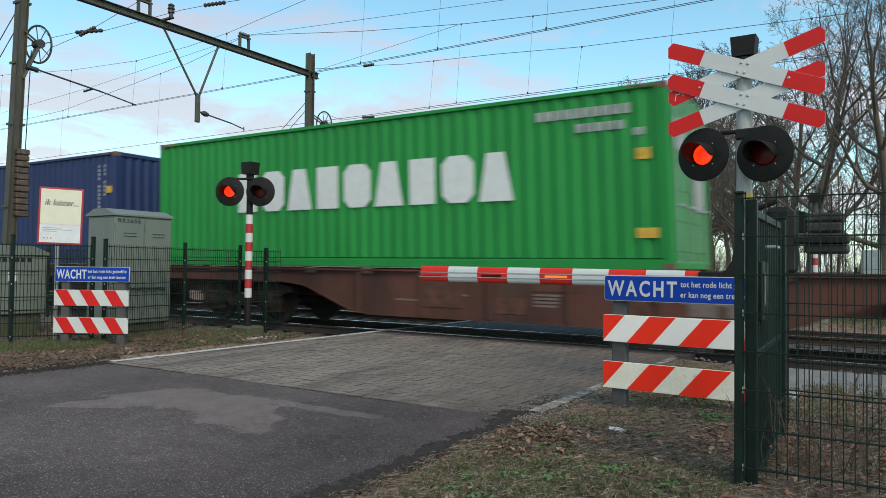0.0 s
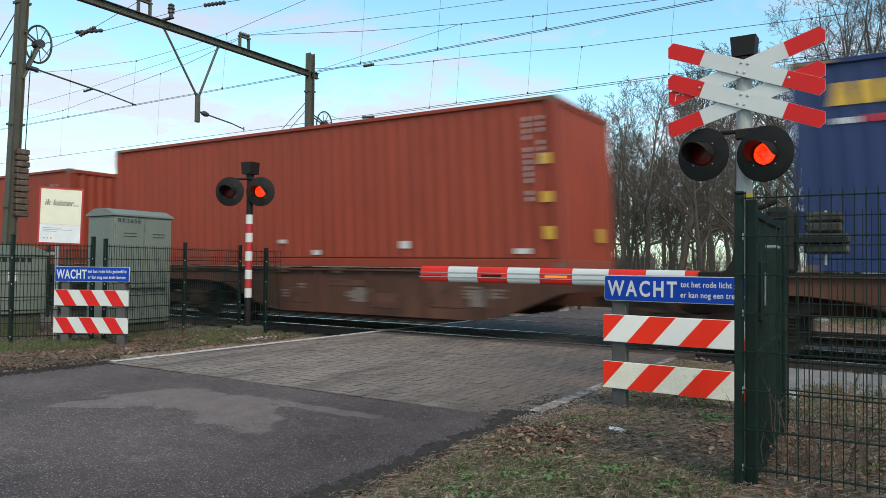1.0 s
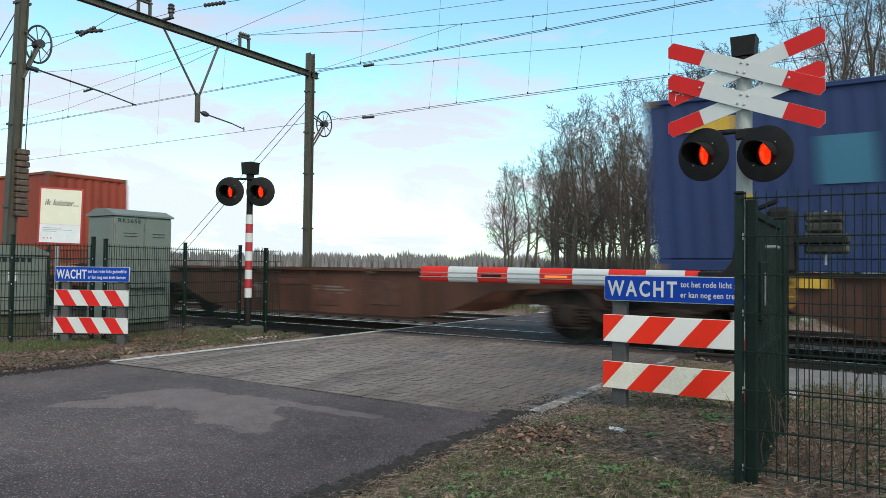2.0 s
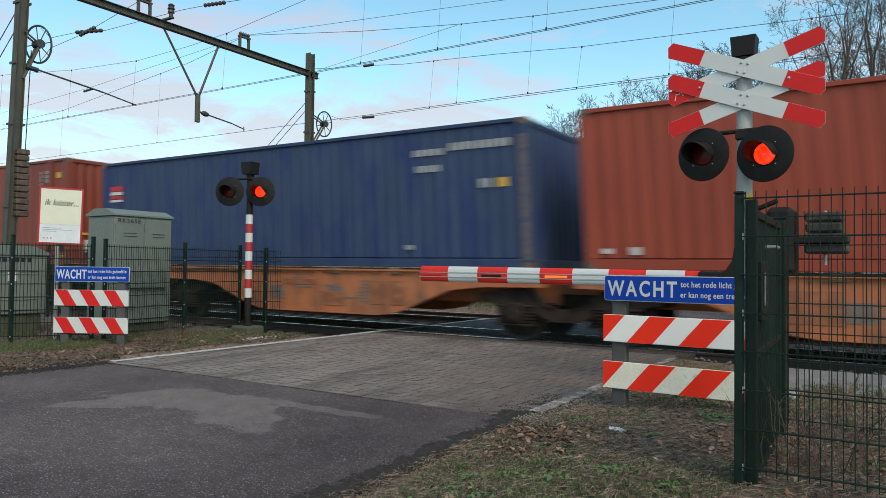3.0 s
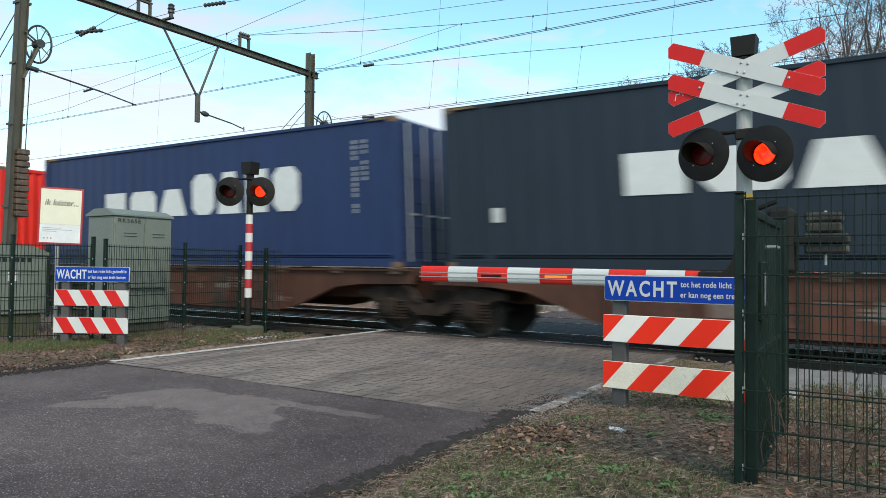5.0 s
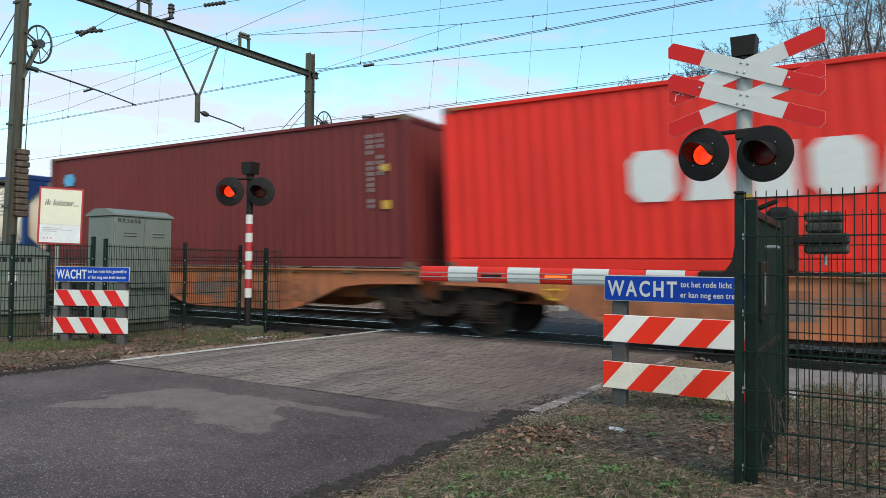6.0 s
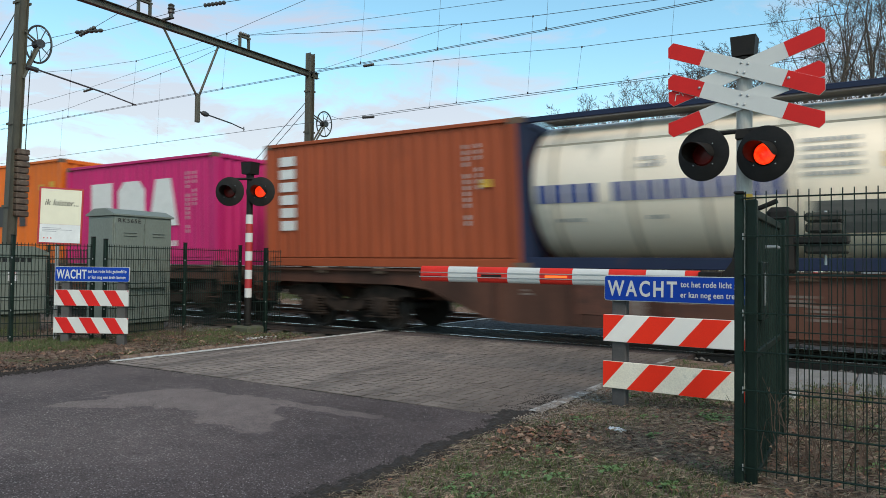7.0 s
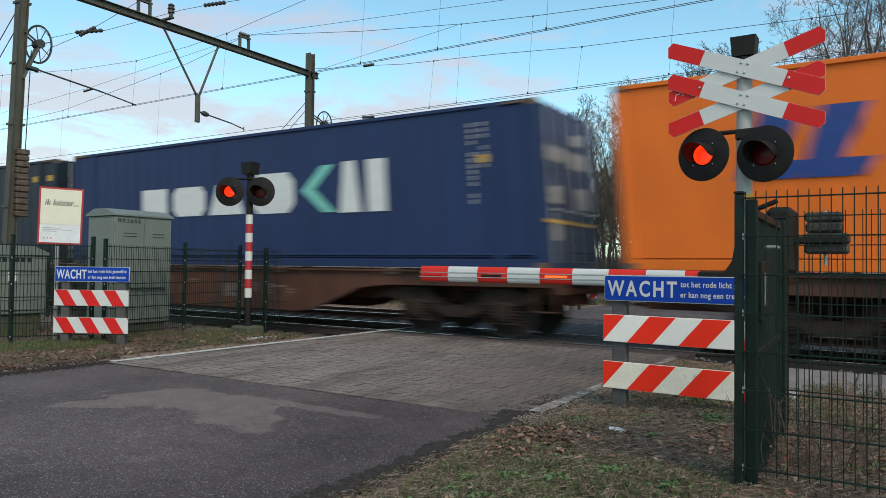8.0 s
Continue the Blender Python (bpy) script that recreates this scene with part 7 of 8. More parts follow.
# ---------------- cabinets and poster ----------------
def cabinet(name, x0, x1, y0, y1, z0, z1, code, label, doors=2, ridge=True):
    c = thing(name, pose(0, 0, 0), label, "equipment cabinet", "trackside cabinets")
    part("plinth", Mesh().box(x0 + 0.06, x1 - 0.06, y0 + 0.06, y1 - 0.06, -0.2, z0, 0.02), M_MOSSY, c, "dark concrete plinth")
    part("body", Mesh().box(x0, x1, y0, y1, z0, z1, 0.012), M_CABINET, c)
    w = (y1 - y0) / doors
    for k in range(doors):
        ya, yb = y0 + k * w + 0.02, y0 + (k + 1) * w - 0.012
        d = part("door", Mesh().box(x1 - 0.002, x1 + 0.018, ya, yb, z0 + 0.06, z1 - 0.03, 0.006), M_CABINET, c)
        for z in (z1 - 0.30, z0 + 0.30):
            m = Mesh()
            for j in range(2):
                m.box(x1 + 0.016, x1 + 0.032, ya + 0.14, yb - 0.14, z - 0.055 * j, z - 0.055 * j + 0.022, 0.008)
            part("louvre", m, M_CABTRIM, d)
        for z in (z1 - 0.18, (z0 + z1) / 2, z0 + 0.22):
            part("hinge", Mesh().tube((x1 + 0.02, ya - 0.012, z - 0.06), (x1 + 0.02, ya - 0.012, z + 0.06), 0.012, n=8), M_CABTRIM, d)
    part("end_door", Mesh().box(x0 + 0.03, x1 - 0.03, y0 - 0.016, y0 + 0.002, z0 + 0.05, z1 - 0.04, 0.006), M_CABINET, c)
    o = 0.035
    h = 0.13 if ridge else 0.16
    m = Mesh()
    xm = (x0 + x1) / 2
    if ridge:
        m.prism([(x0 - o, z1 + 0.002), (x1 + o, z1 + 0.002), (x1 + o, z1 + 0.03), (x1 - 0.22, z1 + h), (x0 + 0.22, z1 + h), (x0 - o, z1 + 0.03)], "xz", y0 - o, y1 + o)
    else:
        m.prism([(y0 - o, z1 + 0.002), (y1 + o, z1 + 0.002), (y1 + o, z1 + 0.05), (y1 - 0.25, z1 + h), (y0 - o, z1 + h + 0.02)], "yz", x0 - o, x1 + o)
    part("roof", m, M_CABINET, c)
    if code:
        part("cable_box", Mesh().box(x1 + 0.02, x1 + 0.10, y0 + 0.28, y1 - 0.16, z0 + 0.62, z0 + 0.92, 0.01), M_CABTRIM, c)
        part("lettering", lettering(code, 0.100, M_INK, bold=0.0015, width=1.12, space=1.28), None, c, "black stencilled code", at=pose(x1 + 0.0205, y0 + 0.05, z1 - 0.115, 0, 0, 90))
    else:
        for k in range(6):
            part("code_bar", Mesh().box(x1 + 0.0185, x1 + 0.0205, y0 + 0.16 + 0.105 * k, y0 + 0.235 + 0.105 * k, z1 - 0.125, z1 - 0.04), M_INK, c)
        st = part("sticker", Mesh().box(x1 + 0.018, x1 + 0.0205, y0 + 0.36, y0 + 0.52, z1 - 0.46, z1 - 0.28), M_POSTERWHITE, c, "white sticker with a red mark")
        part("sticker_mark", Mesh().prism([(y0 + 0.39, z1 - 0.43), (y0 + 0.42, z1 - 0.43), (y0 + 0.49, z1 - 0.31), (y0 + 0.46, z1 - 0.31)], "yz", x1 + 0.020, x1 + 0.022), M_RED, st)
    return c


def poster():
    p = thing("poster_sign", pose(-11.30, 6.32, 0.0, 0, 0, 57), "cream poster board in a red frame on a galvanised pole", "poster sign")
    part("pole", Mesh().lathe([(0.03, -0.3), (0.03, 1.60)], (0, 0, 1), (0, 0, 0), 14), M_GALV, p, smooth=True)
    b = part("board", Mesh().box(-0.315, 0.315, -0.055, -0.035, 1.54, 2.445, 0.006), M_CRIMSON, p, "red framed poster board", at=pose(0, 0, 0, 0, 1.2, 0))
    part("poster_top", Mesh().box(-0.286, 0.286, -0.060, -0.054, 1.86, 2.416), M_CREAM, b)
    part("poster_foot", Mesh().box(-0.286, 0.286, -0.060, -0.054, 1.570, 1.858), M_POSTERWHITE, b)
    part("lettering", lettering("ik luister...", 0.135, M_INK, bold=0.0008, slant=0.25, width=0.86), None, b, "black handwritten lettering", at=pose(-0.235, -0.0615, 2.16))
    for i, (w, z) in enumerate(((0.26, 1.795), (0.42, 1.768), (0.20, 1.741))):
        part("text_bar", Mesh().box(-0.25, -0.25 + w, -0.0625, -0.0595, z, z + 0.009), material("pale grey print", (0.35, 0.36, 0.40), rough=0.5, bump=0), b)
    for k in range(3):
        part("logo", Mesh().prism([(-0.23 + 0.05 * k, 1.625), (-0.205 + 0.05 * k, 1.638), (-0.23 + 0.05 * k, 1.651)], "xz", -0.0625, -0.0595), M_RED, b)


# ---------------- plants and litter ----------------
M_BARK = material("grey brown bark", (0.130, 0.102, 0.078), (0.070, 0.056, 0.044), rough=0.95, scale=5, grain=40, bump=0.6, stretch=(1, 1, 0.3), dirt=(0.12, 0.135, 0.075), dirt_at=0.6, dirt_scale=3)
M_TWIG = material("brown twigs", (0.112, 0.087, 0.068), (0.072, 0.056, 0.045), rough=0.95, scale=2, grain=20, bump=0)
M_SHRUB = material("olive brown stems", (0.135, 0.106, 0.078), (0.085, 0.067, 0.050), rough=0.95, scale=2, grain=20, bump=0)


def tree_data(seed, H, girth=0.018, spread=0.34, clear=0.28, limbs=11, fine=1.0, thin=0.005):
    """A bare oak-like tree: a bending trunk, crooked limbs that spread and rise, branches along them, and fine twigs.
    clear: the part of its height without limbs; fine: how many twigs; thin: how thin they get."""
    rnd = random.Random(seed)
    trunk, crown = Mesh(), Mesh()
    up = Vector((0, 0, 1))

    def aside(d, angle, turn):
        u = d.orthogonal().normalized()
        w = d.cross(u)
        return (d * _m.cos(angle) + (u * _m.cos(turn) + w * _m.sin(turn)) * _m.sin(angle)).normalized()

    def branch(p, d, length, r, level):
        segs = (5, 3, 2, 1)[level]
        wild = (0.30, 0.36, 0.34, 0.1)[level]
        rise = (0.16, 0.10, 0.06, 0.0)[level]
        pts, rads, dirs = [p.copy()], [r], [d]
        for k in range(segs):
            d = (d + Vector((rnd.uniform(-wild, wild), rnd.uniform(-wild, wild), rnd.uniform(-wild, wild) + rise))).normalized()
            pts.append(pts[-1] + d * (length / segs))
            rads.append(max(0.7 * thin, r * (1 - 0.75 * (k + 1) / segs)))
            dirs.append(d)
        m = trunk if level == 0 else crown
        for k in range(segs):
            if level >= 2 and k == segs - 1:
                m.needle(pts[k], pts[k + 1], 1.55 * rads[k])
            else:
                m.tube(pts[k], pts[k + 1], rads[k], rads[k + 1], n=(6, 4, 3, 3)[level], caps=False)
        if level == 3:
            return
        kids = round((8, 7, 5)[level] * (fine if level else 1.0) * rnd.uniform(0.8, 1.2))
        turn = rnd.uniform(0, 6.28)
        for i in range(kids):
            u = 0.22 + 0.78 * (i + rnd.random()) / kids
            k = min(segs - 1, int(u * segs))
            v = u * segs - k
            turn += 2.4 + rnd.uniform(-.5, .5)
            nd = aside(dirs[k + 1], rnd.uniform(0.5, 1.05), turn)
            nd = (nd + up * 0.12).normalized()
            branch(pts[k].lerp(pts[k + 1], v), nd, length * rnd.uniform(0.34, 0.58) * (1.15 - 0.55 * u), max(thin, (rads[k] * (1 - v) + rads[k + 1] * v) * 0.52), level + 1)

    n = 9
    p, d, r0 = Vector((0, 0, -0.3)), up.copy(), H * girth
    stem = [(p.copy(), r0 * 1.25)]
    for k in range(n):
        d = (d + Vector((rnd.uniform(-.13, .13), rnd.uniform(-.13, .13), 0.10))).normalized()
        p = p + d * (0.86 * H / n)
        stem.append((p.copy(), max(0.012, r0 * (1 - 0.88 * (k + 1) / n))))
    for (a, ra), (b, rb) in zip(stem, stem[1:]):
        trunk.tube(a, b, ra, rb, n=9, caps=False)
    turn = rnd.uniform(0, 6.28)
    for i in range(limbs):
        u = clear + (0.97 - clear) * (i + rnd.random() * 0.8) / limbs
        k = min(n - 1, int(u * n))
        v = u * n - k
        turn += 2.4 + rnd.uniform(-.4, .4)
        lean = 1.25 - 0.85 * (u - clear) / (1 - clear) + rnd.uniform(-.15, .15)
        branch(stem[k][0].lerp(stem[k + 1][0], v), aside(up, lean, turn), H * spread * rnd.uniform(0.8, 1.15) * (1.12 - 0.45 * u), (stem[k][1] * (1 - v) + stem[k + 1][1] * v) * 0.56, 0)
    k = H / max(v[2] for v in crown.v)
    for m in (trunk, crown):
        m.v = [(x * k, y * k, z * k) for x, y, z in m.v]
    return trunk, crown


def shrub_data(seed, H):
    """A low thicket: many crooked stems from one stool, with side twigs."""
    rnd = random.Random(seed)
    m = Mesh()
    for _ in range(26):
        a, s = rnd.uniform(0, 6.28), rnd.uniform(0.1, 0.9)
        p = Vector((rnd.uniform(-.6, .6), rnd.uniform(-.6, .6), -0.1))
        d = Vector((_m.cos(a) * s, _m.sin(a) * s, 1)).normalized()
        L, r = H * rnd.uniform(0.5, 1.0), 0.014
        for k in range(4):
            d = (d + Vector((rnd.uniform(-.3, .3), rnd.uniform(-.3, .3), rnd.uniform(-.1, .15)))).normalized()
            q = p + d * L / 4
            m.tube(p, q, r, r * 0.72, n=3, caps=False)
            r *= 0.72
            for _ in range(3):
                e = p.lerp(q, rnd.random())
                nd = (d + Vector((rnd.uniform(-1, 1), rnd.uniform(-1, 1), rnd.uniform(-.3, .6)))).normalized()
                t = e + nd * rnd.uniform(0.2, 0.6)
                m.needle(e, t, 0.0065)
                m.needle(e.lerp(t, 0.5), e.lerp(t, 0.5) + Vector((rnd.uniform(-.25, .25), rnd.uniform(-.25, .25), rnd.uniform(0, .3))), 0.005)
            p = q
    return m


def build_trees():
    def tree(data, x, y, s, label):
        ob = thing("tree", pose(x, y, 0.0, 0, 0, rnd.uniform(0, 360)) @ Matrix.Scale(s, 4), label, "tree", "bare trees beyond the tracks")
        part("trunk", data[0], None, ob)
        part("crown", data[1], None, ob)

    def proto(seed, H, **how):
        t, c = tree_data(seed, H, **how)
        return H, (t.data("trunk", M_BARK, "all", normals=False), c.data("crown", M_TWIG, normals=False))

    rnd = random.Random(5)
    oaks = [proto(31, 12.0, girth=0.020, spread=0.40, clear=0.27, limbs=13, fine=1.2, thin=0.0056), proto(34, 12.0, girth=0.019, spread=0.38, clear=0.24, limbs=13, fine=1.2, thin=0.0056)]
    tall = [proto(21, 13.0, girth=0.014, spread=0.30, clear=0.24, limbs=13, fine=0.9, thin=0.0088), proto(22, 13.0, girth=0.013, spread=0.28, clear=0.20, limbs=13, fine=0.9, thin=0.0088),
            proto(23, 13.0, girth=0.015, spread=0.31, clear=0.28, limbs=13, fine=0.9, thin=0.0088)]
    for x, y, h, k in ((-2.2, 23.5, 11.2, 0), (-0.45, 22.8, 11.0, 1), (2.4, 25.5, 11.5, 0), (-3.6, 27.5, 11.0, 1)):
        H, d = oaks[k]
        tree(d, x, y, h / H, "broad bare winter oak with crooked limbs and fine twigs")
    for i, (x, y, h) in enumerate(((-5.4, 31.0, 11.0), (-7.6, 33.5, 11.2), (-9.6, 37.5, 12.0), (-12.2, 41.0, 12.6), (-14.6, 44.0, 13.0), (-17.4, 47.0, 13.4), (-20.5, 50.5, 13.8),
                                   (-24.0, 55.0, 14.2), (-6.5, 41.0, 14.0), (-11.0, 50.0, 15.6))):
        H, d = tall[i % 3]
        tree(d, x, y, h / H, "tall bare winter tree with fine brown branches")
    for i in range(18):
        u = i / 18
        H, d = tall[i % 3]
        tree(d, -9 - 40 * u + rnd.uniform(-2, 2), 47 + 46 * u + rnd.uniform(-4, 4), (rnd.uniform(12.6, 14.6) + 1.5 * u) / H, "tall bare winter tree with fine brown branches")
    for i in range(7):
        u = i / 6
        H, d = tall[(i + 1) % 3]
        tree(d, -9.5 - 15 * u + rnd.uniform(-1, 1), 43 + 18 * u + rnd.uniform(-1.5, 1.5), rnd.uniform(12.4, 13.6) / H, "tall bare winter tree with fine brown branches")
    slim = [proto(91 + i, 10.5, girth=0.0085, spread=0.20, clear=0.30, limbs=13, fine=0.68, thin=0.0085) for i in range(3)]
    for i in range(48):
        u = (i + rnd.random()) / 41
        b = rnd.uniform(1.5, 17.0)
        x, y = 2.0 - 25.0 * u - 0.35 * b + rnd.uniform(-1, 1), 29.5 + 27.0 * u + b
        low = 0.62 + 0.40 * smooth(-4.0, -11.0, x)
        tree(slim[i % 3][1], x, y, low * rnd.uniform(0.85, 1.12), "slender bare tree in the wood")
    for i in range(16):
        tree(slim[i % 3][1], rnd.uniform(-8.5, 0.8), rnd.uniform(31, 58), rnd.uniform(0.8, 1.15), "slender bare tree in the wood")
    sp = [shrub_data(60 + i, 3.0).data("shrub", M_SHRUB, normals=False) for i in range(3)]
    for i in range(46):
        u = i / 46
        x, y = -1.0 - 27 * u + rnd.uniform(-1.5, 1.5), 26.5 + 36 * u + rnd.uniform(-1.0, 4.5)
        ob = new("shrub", sp[i % 3])
        ob.matrix_basis = pose(x, y, -0.05, 0, 0, rnd.uniform(0, 360)) @ Matrix.Scale(rnd.uniform(0.8, 1.6), 4)
        tagged(ob, "leafless brown shrub thicket under the trees", "shrub", "shrubs beyond the tracks")


def far_woods():
    rnd = random.Random(8)
    m = Mesh()
    for _ in range(7000):
        a = radians(rnd.uniform(-88, -16))
        d = rnd.uniform(330, 420)
        x, y = d * _m.sin(a), d * _m.cos(a)
        h = 7.5 + 3.0 * noise.noise((a * 30, 0, 0)) + rnd.uniform(-2.5, 1.0)
        w = rnd.uniform(0.3, 1.3)
        px, py = _m.cos(a), -_m.sin(a)
        m.add([(x - w * px, y - w * py, -0.5), (x + w * px, y + w * py, -0.5), (x + rnd.uniform(-w, w) * px, y, h), (x, y + 0.6, h * 0.6)], [(0, 1, 2), (0, 3, 2), (1, 3, 2)])
    # the haze of the distance is put into this paler grey wood colour
    solo("far_woods", m.data("far_woods", material("hazy winter wood", (0.20, 0.19, 0.185), (0.15, 0.143, 0.14), rough=1.0, scale=0.1, grain=1, bump=0), normals=False), None, pose(0, 0, 0),
         "low grey belt of distant bare woods", "woods", kind="stuff")


def clear_of_road(x, y, pad=0.0):
    return not (ROAD_L - 0.12 - pad < x < ROAD_R + 0.10 + pad)


def build_litter():
    rnd = random.Random(17)
    tones = [material("fallen oak leaf", (0.25, 0.125, 0.078), (0.15, 0.078, 0.050), rough=0.8, scale=30, bump=0, spec=0.3),
             material("pale dry leaf", (0.36, 0.240, 0.165), (0.24, 0.160, 0.110), rough=0.8, scale=30, bump=0, spec=0.3),
             material("dark wet leaf", (0.105, 0.060, 0.040), (0.070, 0.042, 0.030), rough=0.7, scale=30, bump=0, spec=0.3)]
    meshes = [Mesh() for _ in tones]

    def leaf(x, y, z, s, m):
        a = rnd.uniform(0, 6.28)
        t = Matrix.Translation((x, y, z)) @ Euler((rnd.uniform(-.5, .5), rnd.uniform(-.5, .5), a)).to_matrix().to_4x4()
        c = rnd.uniform(0.1, 0.45) * s
        pts = [(-s, 0, 0), (-0.55 * s, 0.36 * s, c * .6), (-0.2 * s, 0.30 * s, c * .4), (0.1 * s, 0.52 * s, c), (0.45 * s, 0.3 * s, c * .5), (s, 0, 0.15 * s),
               (0.45 * s, -0.3 * s, c * .5), (0.1 * s, -0.5 * s, c), (-0.2 * s, -0.30 * s, c * .4), (-0.55 * s, -0.34 * s, c * .6)]
        m.add([t @ Vector(p) for p in pts], [(0, 1, 9), (1, 2, 8, 9), (2, 3, 7, 8), (3, 4, 6, 7), (4, 5, 6)])

    def sow(n, x0, x1, y0, y1, s0, s1, dens):
        k = 0
        while k < n:
            x, y = rnd.uniform(x0, x1), rnd.uniform(y0, y1)
            if not clear_of_road(x, y, -0.10 if rnd.random() < 0.12 else 0.02) or rnd.random() > dens(x, y):
                k += 0.25
                continue
            leaf(x, y, ground_z(x, y) + rnd.uniform(0.004, 0.03), rnd.uniform(s0, s1), rnd.choices(meshes, (5, 2, 5))[0])
            k += 1
    patch = lambda x, y: 0.12 + 0.9 * max(0, noise.noise((x * 0.9, y * 0.9, 7)) + 0.35)
    sow(1900, -2.5, 2.2, 2.6, 9.3, 0.012, 0.038, patch)
    for hx, hy, sx, sy, n in ((-2.2, 4.8, 0.2, 0.2, 330), (-2.05, 4.4, 0.3, 0.15, 170), (-0.95, 5.0, 0.15, 0.4, 120), (-0.1, 4.9, 0.7, 0.5, 420)):
        for _ in range(n):
            x, y = hx + rnd.gauss(0, sx), hy + rnd.gauss(0, sy)
            if clear_of_road(x, y, 0.05):
                leaf(x, y, ground_z(x, y) + rnd.uniform(0.004, 0.045), rnd.uniform(0.012, 0.040), rnd.choices(meshes, (6, 3, 5))[0])
    sow(1700, -15, -8.6, 3.2, 9.4, 0.016, 0.046, lambda x, y: 0.15 + 0.85 * smooth(-11.6, -9.6, x))
    for _ in range(7500):
        x, y = -8.72 - 5.3 * rnd.random() ** 1.5, rnd.uniform(2.4, 9.2)
        leaf(x, y, ground_z(x, y) + rnd.uniform(0.004, 0.025), rnd.uniform(0.012, 0.032), meshes[2])
    for m, t in zip(meshes, tones):
        solo("fallen_leaves", m.data("fallen_leaves", t, normals=False), None, pose(0, 0, 0), "scattered dry brown oak leaves on the verge", "leaf litter", kind="stuff")
    # small crumbled bits of leaf, bark and stone
    for tone, n in (((0.175, 0.138, 0.10), 22000), ((0.075, 0.055, 0.042), 16000), ((0.25, 0.225, 0.19), 9000)):
        m = Mesh()
        for _ in range(n):
            x, y = (rnd.uniform(-2.62, 1.2) + max(0, rnd.gauss(0, 0.5)), 2.7 + 6.2 * rnd.random() ** 1.3 - abs(rnd.gauss(0, 0.35))) if rnd.random() < 0.72 else (rnd.uniform(-13, -8.6), rnd.uniform(3.5, 9.3))
            if not clear_of_road(x, y, 0.0):
                continue
            s, z = rnd.uniform(0.004, 0.013), ground_z(x, y) + rnd.uniform(0.0, 0.008)
            t = Matrix.Translation((x, y, z)) @ Euler((rnd.uniform(-.9, .9), rnd.uniform(-.9, .9), rnd.uniform(0, 6.28))).to_matrix().to_4x4()
            m.add([t @ Vector(p) for p in ((-s, -.4 * s, 0), (.8 * s, -.5 * s, .1 * s), (s, .3 * s, 0), (-.3 * s, .6 * s, .2 * s))], [(0, 1, 2, 3)])
        solo("leaf_crumbs", m.data("leaf_crumbs", material("leaf crumbs", tone, tuple(.6 * q for q in tone), rough=0.9, scale=9, bump=0), normals=False), None, pose(0, 0, 0), "crumbled leaf and bark bits on the verge", "leaf litter", kind="stuff")
    # thatch of short dead stalks, in a pale and a dark tone, with a denser heap of straw
    for n, tone, L0, L1 in ((26000, (0.300, 0.232, 0.168), 0.03, 0.11), (20000, (0.115, 0.084, 0.062), 0.03, 0.10), (9000, (0.165, 0.165, 0.090), 0.03, 0.09)):
        m = Mesh()
        for k in range(n):
            if k % 12 == 0:
                x, y = rnd.gauss(-2.0, 0.25), rnd.gauss(4.35, 0.14)
            elif rnd.random() < 0.88:
                x, y = rnd.uniform(-2.66, 0.3) + max(0, rnd.gauss(0, 0.5)), 2.7 + 4.6 * rnd.random() ** 1.4 - abs(rnd.gauss(0, 0.35))
            else:
                x, y = rnd.uniform(-14, -8.7), rnd.uniform(3.5, 9.3)
            if not clear_of_road(x, y, -0.08):
                continue
            z, a, L = ground_z(x, y) + rnd.uniform(0.002, 0.02), rnd.uniform(0, 6.28), rnd.uniform(L0, L1)
            dx, dy, w = _m.cos(a) * L / 2, _m.sin(a) * L / 2, rnd.uniform(0.0009, 0.0020)
            h, e = rnd.uniform(0, 0.012), rnd.uniform(0, 0.02)
            m.add([(x - dx, y - dy, z), (x - dy * w / L * 2, y + dx * w / L * 2, z + h + .003), (x + dx, y + dy, z + e), (x + dy * w / L * 2, y - dx * w / L * 2, z + h)], [(0, 1, 2, 3)])
        solo("dead_stalks", m.data("dead_stalks", material("straw", tone, tuple(0.6 * q for q in tone), rough=0.9, scale=20, bump=0), normals=False), None, pose(0, 0, 0),
             "dead straw and thin twigs on the verge", "dead grass", kind="stuff")


